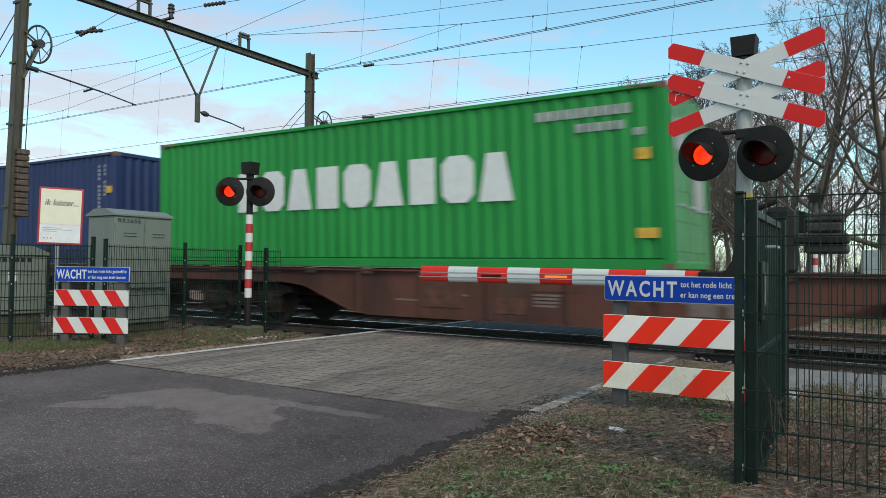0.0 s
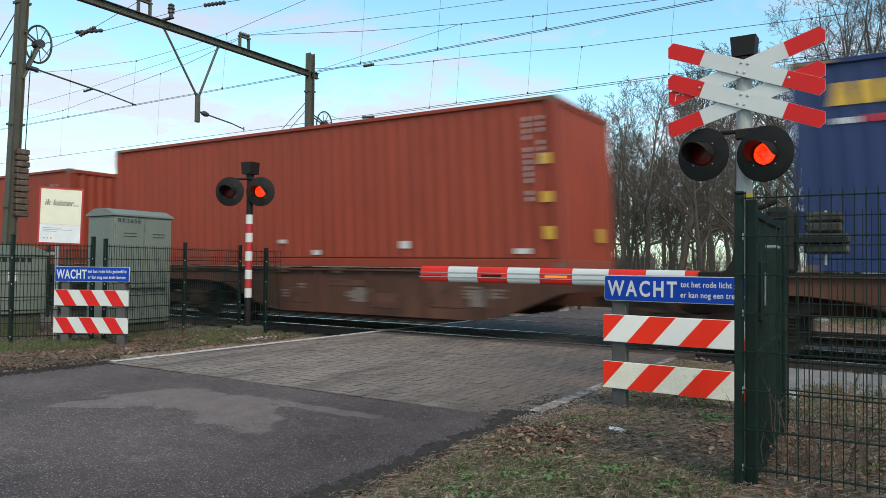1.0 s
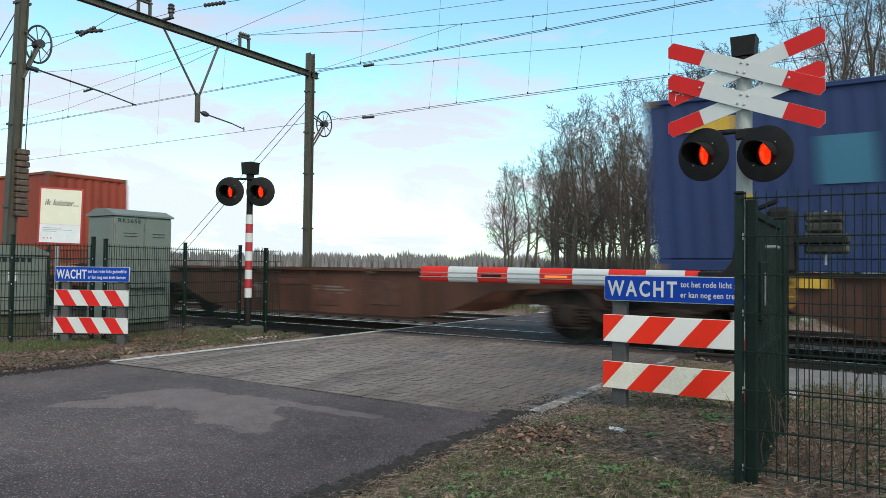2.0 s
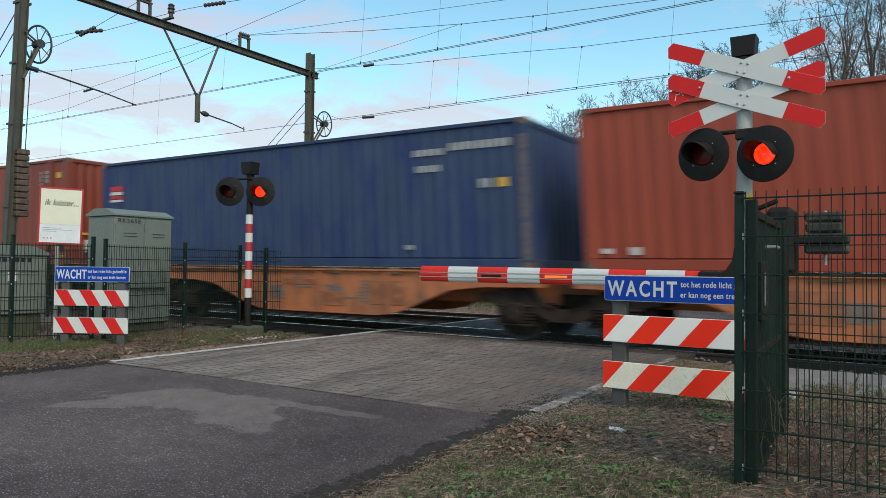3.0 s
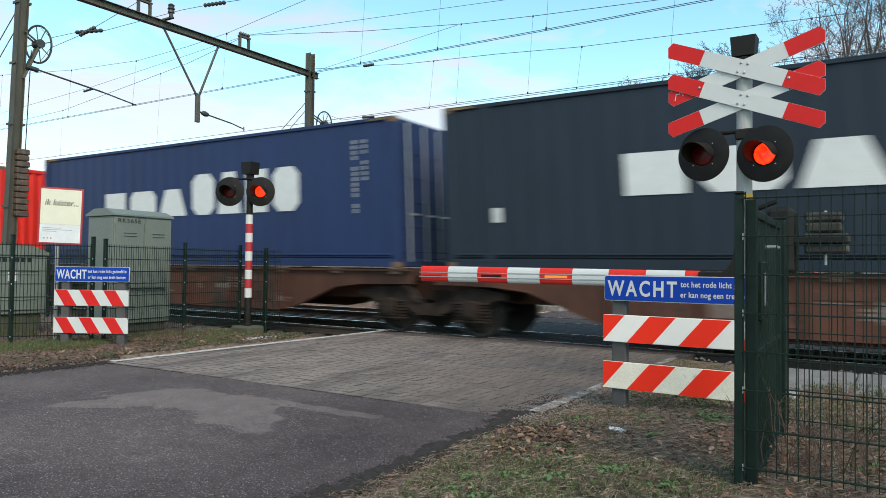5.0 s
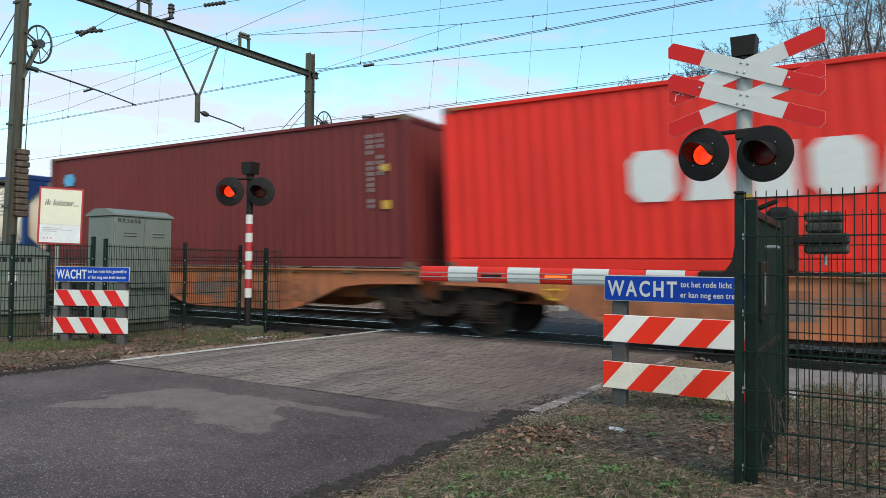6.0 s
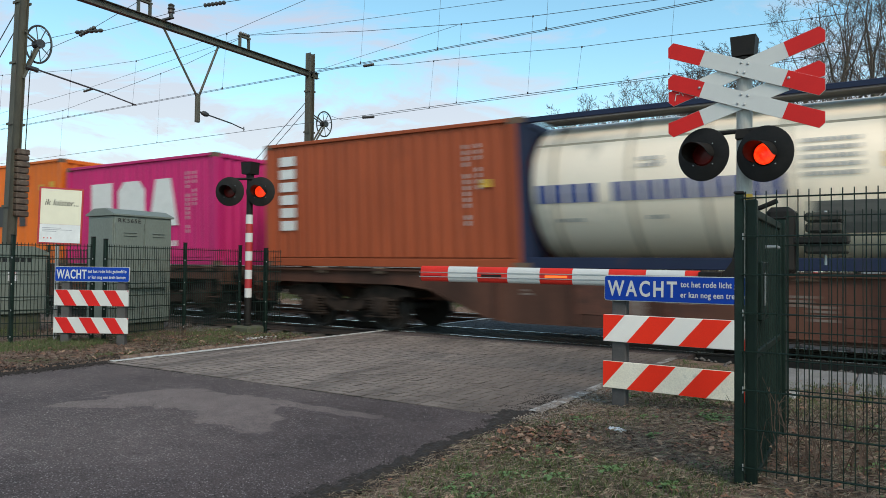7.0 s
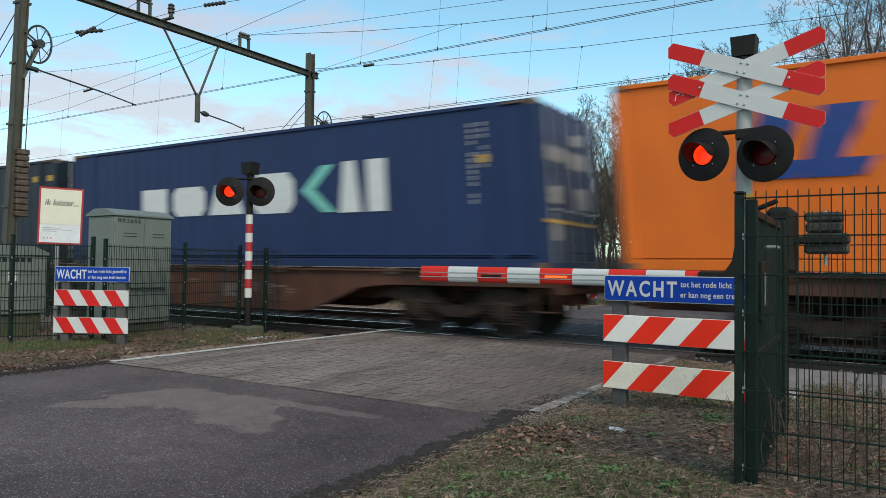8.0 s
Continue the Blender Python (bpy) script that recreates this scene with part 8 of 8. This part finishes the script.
def build_grass():
    rnd = random.Random(23)
    m, dry = Mesh(), Mesh()

    def blade(mm, x, y, z, h, lean):
        a = rnd.uniform(0, 6.28)
        w = rnd.uniform(0.002, 0.0045)
        ux, uy = _m.cos(a), _m.sin(a)
        lx, ly = rnd.uniform(-lean, lean) * h, rnd.uniform(-lean, lean) * h
        mm.add([(x - ux * w, y - uy * w, z - 0.01), (x + ux * w, y + uy * w, z - 0.01), (x + ux * w * .7 + lx * .4, y + uy * w * .7 + ly * .4, z + h * .6), (x - ux * w * .7 + lx * .4, y - uy * w * .7 + ly * .4, z + h * .6), (x + lx, y + ly, z + h)],
               [(0, 1, 2, 3), (3, 2, 4)])

    def tufts(n, x0, x1, y0, y1, thr, h0, h1):
        for _ in range(n):
            x, y = rnd.uniform(x0, x1), rnd.uniform(y0, y1)
            if not clear_of_road(x, y, 0.05) or noise.noise((x * 0.9, y * 0.9, 0.4)) < thr:
                continue
            z = ground_z(x, y)
            for _ in range(rnd.randint(5, 12)):
                blade(m if rnd.random() < 0.84 else dry, x + rnd.gauss(0, .035), y + rnd.gauss(0, .035), z, rnd.uniform(h0, h1), 0.8)
    tufts(2300, -2.5, 2.0, 2.5, 9.2, 0.14, 0.02, 0.055)
    tufts(1100, -2.4, -0.7, 2.6, 4.6, -0.1, 0.015, 0.045)
    tufts(4200, -16, -10.0, 2.8, 6.6, -0.25, 0.03, 0.08)
    tufts(260, -2.55, -0.9, 8.0, 10.3, 0.0, 0.02, 0.05)
    tufts(2600, -11.0, -8.7, 3.0, 9.2, -0.2, 0.02, 0.05)
    tufts(420, -12, -8.6, 7.6, 9.6, 0.0, 0.03, 0.07)
    tufts(7000, -22, 6, 18.7, 26.0, -0.75, 0.08, 0.20)
    green = material("winter grass", (0.098, 0.132, 0.046), (0.056, 0.080, 0.029), rough=0.7, scale=4, bump=0, spec=0.3)
    solo("grass", m.data("grass", green, normals=False), None, pose(0, 0, 0), "short patchy green winter grass", "grass", kind="stuff")
    solo("dry_grass", dry.data("dry_grass", material("dry grass", (0.21, 0.175, 0.105), (0.13, 0.112, 0.07), rough=0.85, scale=4, bump=0), normals=False), None, pose(0, 0, 0),
         "withered yellow brown grass blades", "grass", kind="stuff")
    # broad low weeds
    w = Mesh()
    spots = [(-1.62, 3.72), (-1.35, 3.95), (-1.0, 3.75), (-2.05, 3.35), (-1.9, 4.1), (-0.95, 4.35), (-0.18, 4.7), (-0.05, 4.9), (-1.45, 5.0), (-2.1, 3.6), (-1.85, 3.25)]
    while len(spots) < 70:
        x, y = rnd.uniform(-2.35, 0.8), 2.7 + 4.2 * rnd.random() ** 1.4
        if noise.noise((x * 1.1, y * 1.1, 4.0)) > 0.02 - 0.1 * (y < 4.2):
            spots.append((x, y))
    for cx, cy in spots:
        sp, big = rnd.uniform(0.04, 0.12), rnd.uniform(0.007, 0.017)
        for _ in range(rnd.randint(25, 70)):
            a, r = rnd.uniform(0, 6.28), abs(rnd.gauss(0, sp))
            x, y = cx + r * _m.cos(a), cy + r * _m.sin(a)
            if not clear_of_road(x, y, 0.03):
                continue
            z = ground_z(x, y) + rnd.uniform(0.006, 0.035)
            s = rnd.uniform(0.6, 1.4) * big
            t = Matrix.Translation((x, y, z)) @ Euler((rnd.uniform(-.6, .6), rnd.uniform(-.6, .6), rnd.uniform(0, 6.28))).to_matrix().to_4x4()
            w.add([t @ Vector(p) for p in ((-s, 0, 0), (-.3 * s, .6 * s, .2 * s), (.5 * s, .55 * s, .25 * s), (s, 0, 0), (.5 * s, -.55 * s, .25 * s), (-.3 * s, -.6 * s, .2 * s))], [(0, 1, 5), (1, 2, 4, 5), (2, 3, 4)])
    solo("weeds", w.data("weeds", material("weed leaf", (0.125, 0.215, 0.066), (0.070, 0.125, 0.040), rough=0.6, scale=20, bump=0), normals=False), None, pose(0, 0, 0), "low green broad leaved weeds", "weeds", kind="stuff")


def dead_bush(x, y, h, n, seed, label):
    rnd = random.Random(seed)
    m = Mesh()
    z = ground_z(x, y)
    for _ in range(n):
        p = Vector((x + rnd.gauss(0, .14), y + rnd.gauss(0, .12), z - .02))
        d = Vector((rnd.uniform(-.45, .45), rnd.uniform(-.45, .45), 1)).normalized()
        L = h * rnd.uniform(.5, 1.0)
        q = p + d * L * 0.5
        e = q + (d + Vector((rnd.uniform(-.4, .4), rnd.uniform(-.4, .4), 0))).normalized() * L * .5
        m.tube(p, q, 0.004, 0.003, n=3, caps=False).tube(q, e, 0.003, 0.0015, n=3, caps=False)
        for _ in range(2):
            s = q.lerp(e, rnd.random())
            m.tube(s, s + Vector((rnd.uniform(-.1, .1), rnd.uniform(-.1, .1), rnd.uniform(.02, .12))), 0.002, 0.001, n=3, caps=False)
    solo("dead_bush", m.data("dead_bush", material("dry reddish stems", (0.105, 0.066, 0.048), (0.060, 0.042, 0.033), rough=0.9, bump=0), normals=False), None, pose(0, 0, 0), label, "dead plant", "dead plants at the fence")


def paper_scrap():
    x, y = -1.74, 5.15
    m = Mesh()
    n = 9
    for j in range(n):
        for i in range(n):
            u, v = i / (n - 1) - .5, j / (n - 1) - .5
            m.v.append((0.13 * u + .01 * noise.noise((u * 9, v * 9, 1)), 0.08 * v + .01 * noise.noise((u * 9, v * 9, 4)), 0.012 + 0.03 * abs(noise.noise((u * 6, v * 6, 2)))))
    m.f = [(j * n + i, j * n + i + 1, (j + 1) * n + i + 1, (j + 1) * n + i) for j in range(n - 1) for i in range(n - 1)]
    m.v += [(a, b, c - 0.004) for a, b, c in m.v]
    m.f += [tuple(n * n + q for q in reversed(t)) for t in m.f]
    solo("paper_scrap", m, M_POSTERWHITE, pose(x, y, ground_z(x, y), 0, 0, -20), "crumpled white paper scrap lying on the verge", "litter")


def painted_rubble():
    """Broken bits of kerb with white paint at the end of the edge line."""
    rnd = random.Random(12)
    for k in range(7):
        x, y = -9.08 - 0.14 * rnd.random(), 8.34 + 0.11 * k
        a, b = rnd.uniform(0.03, 0.08), rnd.uniform(0.03, 0.07)
        m = Mesh().box(-a, a, -b, b, -0.03, rnd.uniform(0.010, 0.024), 0.010)
        solo("kerb_fragment", m, M_LINE, pose(x, y, max(0.0, ground_z(x, y)), rnd.uniform(-8, 8), rnd.uniform(-8, 8), rnd.uniform(0, 90)), "broken white painted kerb fragment beside the road", "rubble", "kerb fragments at the road edge")


def stones():
    rnd = random.Random(31)
    m = Mesh()
    for _ in range(4200):
        x = ROAD_R - 0.08 + abs(rnd.gauss(0, 0.42)) if rnd.random() < .8 else rnd.uniform(-9.4, ROAD_L + 0.02)
        y = rnd.uniform(5.2, 9.0)
        s = rnd.uniform(0.004, 0.014)
        z = max(ground_z(x, y), 0.0 if not clear_of_road(x, y) else -1)
        p = [(x + dx * s * rnd.uniform(.6, 1.2), y + dy * s * rnd.uniform(.6, 1.2), z + dz * s) for dx, dy, dz in ((1, 0, .2), (-1, 0, .2), (0, 1, .2), (0, -1, .2), (0, 0, 1), (0, 0, -.5))]
        m.add(p, [(0, 2, 4), (2, 1, 4), (1, 3, 4), (3, 0, 4), (2, 0, 5), (1, 2, 5), (3, 1, 5), (0, 3, 5)])
    mud = Mesh()
    for _ in range(10000):
        y = rnd.uniform(2.5, 6.6)
        x = ROAD_R + 0.12 - abs(rnd.gauss(0, 0.13 + 0.12 * smooth(4.4, 5.6, y))) + 0.10 * noise.noise((0, y * 2, 3))
        s = abs(rnd.gauss(0, 0.0035)) + 0.0018
        z = max(ground_z(x, y), (-0.008 if y < PAVE_Y0 else -0.002) if not clear_of_road(x, y, -0.06) else -1)
        p = [(x + dx * s * rnd.uniform(.6, 1.4), y + dy * s * rnd.uniform(.6, 1.4), z + dz * s) for dx, dy, dz in ((1, 0, .2), (-1, 0, .2), (0, 1, .2), (0, -1, .2), (0, 0, .9), (0, 0, -.5))]
        mud.add(p, [(0, 2, 4), (2, 1, 4), (1, 3, 4), (3, 0, 4), (2, 0, 5), (1, 2, 5), (3, 1, 5), (0, 3, 5)])
    for _ in range(6500):
        y = rnd.uniform(1.6, 5.7)
        x = ROAD_L - 0.02 - rnd.gauss(0, 0.11) + 0.08 * noise.noise((4, y * 2, 3))
        s = abs(rnd.gauss(0, 0.006)) + 0.003
        z = max(ground_z(x, y), -0.01 if x > ROAD_L - 0.05 else -1)
        p = [(x + dx * s * rnd.uniform(.6, 1.4), y + dy * s * rnd.uniform(.6, 1.4), z + dz * s) for dx, dy, dz in ((1, 0, .2), (-1, 0, .2), (0, 1, .2), (0, -1, .2), (0, 0, .9), (0, 0, -.5))]
        mud.add(p, [(0, 2, 4), (2, 1, 4), (1, 3, 4), (3, 0, 4), (2, 0, 5), (1, 2, 5), (3, 1, 5), (0, 3, 5)])
    grit = Mesh()
    for _ in range(5200):
        x, y = rnd.uniform(-8.4, ROAD_R), 1.8 + 3.6 * rnd.random()
        s, z = 0.0014 + abs(rnd.gauss(0, 0.0014)), 0.012 * noise.noise((x * 0.5, y * 0.5, 1)) - 0.0125
        p = [(x + dx * s * rnd.uniform(.6, 1.4), y + dy * s * rnd.uniform(.6, 1.4), z + dz * s) for dx, dy, dz in ((1, 0, .2), (-1, 0, .2), (0, 1, .2), (0, -1, .2), (0, 0, 1.2), (0, 0, -.5))]
        (grit if rnd.random() < 0.45 else mud).add(p, [(0, 2, 4), (2, 1, 4), (1, 3, 4), (3, 0, 4), (2, 0, 5), (1, 2, 5), (3, 1, 5), (0, 3, 5)])
    solo("grit", grit.data("grit", material("pale grit", (0.42, 0.38, 0.34), (0.26, 0.235, 0.21), rough=0.9, scale=40, bump=0), normals=False), None, pose(0, 0, 0), "small pale grit scattered on the asphalt", "gravel", kind="stuff")
    # low ragged ridge of mud that thins out over the asphalt
    k0, nx, ny = len(mud.v), 34, 220
    for j in range(ny + 1):
        y = 2.3 + 3.35 * j / ny
        mid = ROAD_R - 0.05 + 0.07 * noise.noise((3, y * 1.7, 3)) - 0.10 * smooth(4.6, 5.6, y)
        half = 0.13 + 0.04 * smooth(4.4, 5.5, y) + 0.05 * noise.noise((8, y * 3, 3))
        for i in range(nx + 1):
            x = mid - 0.45 + 0.8 * i / nx
            q = abs(x - mid) / half
            z = 0.022 * (1 - q * q) + 0.026 * noise.noise((x * 8, y * 8, 1)) + 0.020 * noise.noise((x * 26, y * 26, 1)) - 0.010 * q
            base = max(ground_z(x, y) - 0.004, -0.010 if y < PAVE_Y0 else -0.004)
            mud.v.append((x, y, base + max(-0.03, z)))
    for j in range(ny):
        for i in range(nx):
            q = k0 + j * (nx + 1) + i
            mud.f.append((q, q + 1, q + nx + 2, q + nx + 1))
    solo("mud_crumbs", mud.data("mud_crumbs", material("dark mud", (0.032, 0.025, 0.021), (0.015, 0.012, 0.010), rough=0.95, scale=30), normals=False), None, pose(0, 0, 0), "dark crumbs of mud along the asphalt edge", "mud", kind="stuff")
    solo("gravel", m.data("gravel", material("pale gravel", (0.32, 0.275, 0.235), (0.17, 0.145, 0.122), rough=0.9, scale=30), normals=False), None, pose(0, 0, 0), "small pale gravel along the road edge", "gravel", kind="stuff")


# ---------------- beside and beyond the track ----------------
def trespass_panels():
    t = thing("trespass_deck", pose(0, 0, 0), "grey ribbed concrete deck beside the track", "concrete deck", kind="structure")
    one = Mesh().box(0.005, 0.895, 0.0, 1.45, -0.22, 0.0, 0.012)
    for k in range(8):
        one.prism([(0.03 + 0.108 * k, -0.004), (0.115 + 0.108 * k, -0.004), (0.110 + 0.108 * k, 0.006), (0.035 + 0.108 * k, 0.006)], "xz", 0.03, 1.42)
    dat = one.data("slab", material("pale ribbed concrete", (0.225, 0.220, 0.215), (0.160, 0.157, 0.153), rough=0.9, scale=6, grain=60, bump=0.3, dirt=(0.2, 0.2, 0.17), dirt_at=0.6, dirt_scale=3, rand=0.1))
    for k in range(6):
        part("slab", dat, None, t, at=pose(-1.30 + 0.9 * k, 8.30, 0.02, 1.5, 0, 0))


def beyond():
    s = thing("crossing_signal", pose(-1.70, 19.5, -0.05), "distant red and white banded signal mast", "crossing signal", "crossing signals")
    part("base", Mesh().box(-0.3, 0.3, -0.25, 0.25, -0.3, 0.15, 0.02), M_CONC, s)
    part("mast", Mesh().lathe([(0.064, 0.15), (0.064, 3.0)], (0, 0, 1), (0, 0, 0), 14), M_DARK, s, smooth=True)
    for k in range(9):
        part("band", Mesh().lathe([(0.067, 0.6 + 0.17 * k), (0.067, 0.77 + 0.17 * k)], (0, 0, 1), (0, 0, 0), 14), M_WHITE if k % 2 == 0 else M_CRIMSON, s)
    for dx in (-0.3, 0.3):
        part("lamp_head", Mesh().lathe([(0.05, -0.08), (0.12, -0.08), (0.13, -0.01), (0.27, -0.006), (0.27, 0.006)], (0, -1, 0), (dx, 0.08, 2.5), 22), M_BLACK, s)
    bell_box(s, 2.98, 3.2, 0.25)
    w = thing("warning_fence", pose(-1.75, 20.6, 0), "distant red and white striped warning boards on posts", "warning barrier", "striped warning barriers beside the crossing")
    for x in (0.0, 1.0):
        part("post", Mesh().box(x - 0.045, x + 0.045, 0.01, 0.1, -0.3, 1.15, 0.006), M_DARK, w)
    for z0 in (0.15, 0.55):
        bo = part("board", Mesh().box(-0.14, 1.15, -0.01, 0.01, z0, z0 + 0.24, 0.004), M_WHITE, w)
        for m in stripes(-0.138, 1.148, z0 + 0.002, z0 + 0.238, 0.1, 0.43, 0.21, 0.22, -0.0105):
            part("stripe", m, M_CRIMSON, bo)
    w2 = thing("warning_fence", pose(-8.3, 20.9, 0, 0, 0, 12), "distant red and white striped board at the road edge", "warning barrier", "striped warning barriers beside the crossing")
    part("post", Mesh().box(-0.05, 0.05, 0.01, 0.1, -0.3, 0.95, 0.006), M_DARK, w2)
    bo = part("board", Mesh().box(-0.55, 0.55, -0.01, 0.01, 0.36, 0.6, 0.004), M_WHITE, w2)
    for m in stripes(-0.548, 0.548, 0.362, 0.598, -0.45, 0.37, 0.18, 0.2, -0.0105):
        part("stripe", m, M_CRIMSON, bo)
    c = thing("relay_box", pose(-0.60, 22.6, 0), "pale grey relay box on a post beyond the tracks", "equipment cabinet", "trackside cabinets")
    part("body", Mesh().box(-0.23, 0.23, -0.2, 0.2, 0.85, 1.84, 0.02), M_GALV, c)
    part("post", Mesh().box(-0.06, 0.06, -0.06, 0.06, -0.1, 0.95), M_GALV, c)
    fence("mesh_fence", [(-16.5, 20.4), (-14.0, 20.4), (-11.5, 20.4), (-9.3, 20.4)], 0.12, 1.12, "low green mesh fence beyond the tracks", pitch=0.1, wire=0.004)
    fence("mesh_fence", [(-0.9, 21.2), (1.6, 21.2), (4.1, 21.2)], 0.12, 1.32, "green mesh fence beyond the gate", pitch=0.1, wire=0.004)
    b = thing("boom_gate", pose(-8.9, 20.0, 0), "distant lowered boom gate on a concrete base", "boom gate")
    part("pedestal", Mesh().box(-0.25, 0.25, -0.2, 0.2, -0.1, 1.3, 0.03), M_DARK, b)
    part("base", Mesh().box(-0.5, 0.5, -0.35, 0.35, -0.2, 0.14, 0.02), M_CONC, b)
    for k in range(7):
        part("boom_section", Mesh().box(0.25 + 0.5 * k, 0.75 + 0.5 * k, -0.04, 0.04, 0.98, 1.14, 0.02), M_RED if k % 2 == 0 else M_WHITE, b)


warning_fence("warning_fence", pose(-10.73, 6.11, 0, 0, 0, 29.05), 1.165, (0.172, 0.376, 0.190, -0.152), (0.02, 0.90), M_RED, False, "blue warning sign over two red-white striped boards on posts", -0.13)
warning_fence("warning_fence", pose(-2.10, 6.26, 0, 0, 0, -2.9), 1.42, (0.222, 0.455, 0.228, 0.205), (-0.015, 1.06), M_ORANGERED, True, "blue warning sign over two weathered orange and white striped boards", short=0.16)
near_signal()
far_left_signal()
boom_gate()
ROWS = [0.236 + 0.1985 * k for k in range(8)]
fence("mesh_fence", [(-0.69, 4.00), (1.81, 3.98)], 0.236, 1.62, "dark green welded mesh fence panel with a slim end post", posts=[(-0.70, 4.0), (1.81, 3.98)], post_w=0.044, rows=ROWS)
fence("mesh_fence", [(-0.66, 5.46), (1.9, 5.44)], 0.236, 1.62, "dark green welded mesh fence behind the gate", posts=[(1.9, 5.44)], post_w=0.08, rows=ROWS)
metal_gate()
fence("mesh_fence", [(-13.3, 2.9), (-11.39, 5.69), (-10.85, 6.65)], 0.12, 1.63, "dark green mesh fence on the grass verge", wire=0.0052)
fence("mesh_fence", [(-10.69, 6.76), (-10.93, 8.46), (-11.10, 9.90)], 0.12, 1.60, "dark green mesh fence between cabinet and road", wire=0.0052)
fence("mesh_fence", [(-10.98, 10.02), (-10.71, 10.22), (-10.45, 10.42)], 0.12, 1.55, "short end piece of dark green mesh fence", posts=[(-10.71, 10.22)], post_w=0.08, wire=0.0052)
fence("mesh_fence", [(-18.6, 7.4), (-16.03, 8.78), (-14.1, 9.0)], 0.12, 1.60, "dark green mesh fence behind the cabinets", wire=0.0052)
cabinet("equipment_cabinet", -12.16, -11.38, 7.35, 8.49, 0.20, 2.08, "RK565E", "tall grey green equipment cabinet with two doors and a hipped lid")
cabinet("equipment_cabinet", -14.1, -13.2, 6.15, 7.20, 0.33, 1.38, "", "low grey green equipment cabinet with a sloping lid", doors=1, ridge=False)
poster()
trespass_panels()
beyond()
build_trees()
far_woods()
build_litter()
build_grass()
dead_bush(-0.42, 4.55, 0.5, 30, 1, "dry reddish weed stems behind the mesh fence")
dead_bush(-0.15, 4.75, 0.4, 22, 2, "dry reddish weed stems behind the mesh fence")
dead_bush(-9.6, 7.0, 0.3, 26, 3, "dry brown weed stems beside the fence")
dead_bush(-9.9, 7.6, 0.35, 26, 4, "dry brown weed stems beside the fence")
paper_scrap()
painted_rubble()
stones()
build_bricks()


# ---------------- what moves ----------------
LEFT_LIT = ((0.0, 0.24), (0.67, 0.90), (1.34, 1.54), (2.0, 2.2), (2.66, 2.90), (3.3, 3.43), (3.93, 4.10), (4.55, 4.80), (5.24, 5.45),
            (5.85, 6.10), (6.45, 6.68), (7.10, 7.30), (7.72, 8.2))


def motions():
    def run(t):
        # the train's way; the clip's own rhythm advances a little unevenly from tenth to tenth
        return SPEED * (t + 0.003 + (0.01 if round(t * 10) % 2 == 0 else -0.01))
    for ob, x, y, z in MOVERS:
        walk(ob, [(i / 10, pose(x + run(i / 10), y, z)) for i in range(81)])
    turn = SPEED / FPS / WHEEL_R
    steps = [Matrix.Rotation(turn * i, 4, "Y") for i in range(8 * FPS + 1)]
    for ob, dx in WHEELSETS:
        base = Matrix.Translation((dx, 0, WHEEL_R))
        walk(ob, [(i / FPS, base @ steps[i]) for i in range(8 * FPS + 1)])
    for ob, base, first in FLIPS:
        rows = []
        for i in range(8 * FPS + 1):
            t = i / FPS
            lit = 0.0
            for a, b in LEFT_LIT:
                up, down = min(1, max(0, (t - a + 0.05) / 0.1)), min(1, max(0, (b + 0.05 - t) / 0.1))
                if a == 0.0:
                    up = 1
                lit = max(lit, min(up, down))
            turned = (1 - lit) if first else lit
            rows.append((t, base @ Matrix.Rotation(radians(180 * turned), 4, "Z")))
        walk(ob, rows)


motions()
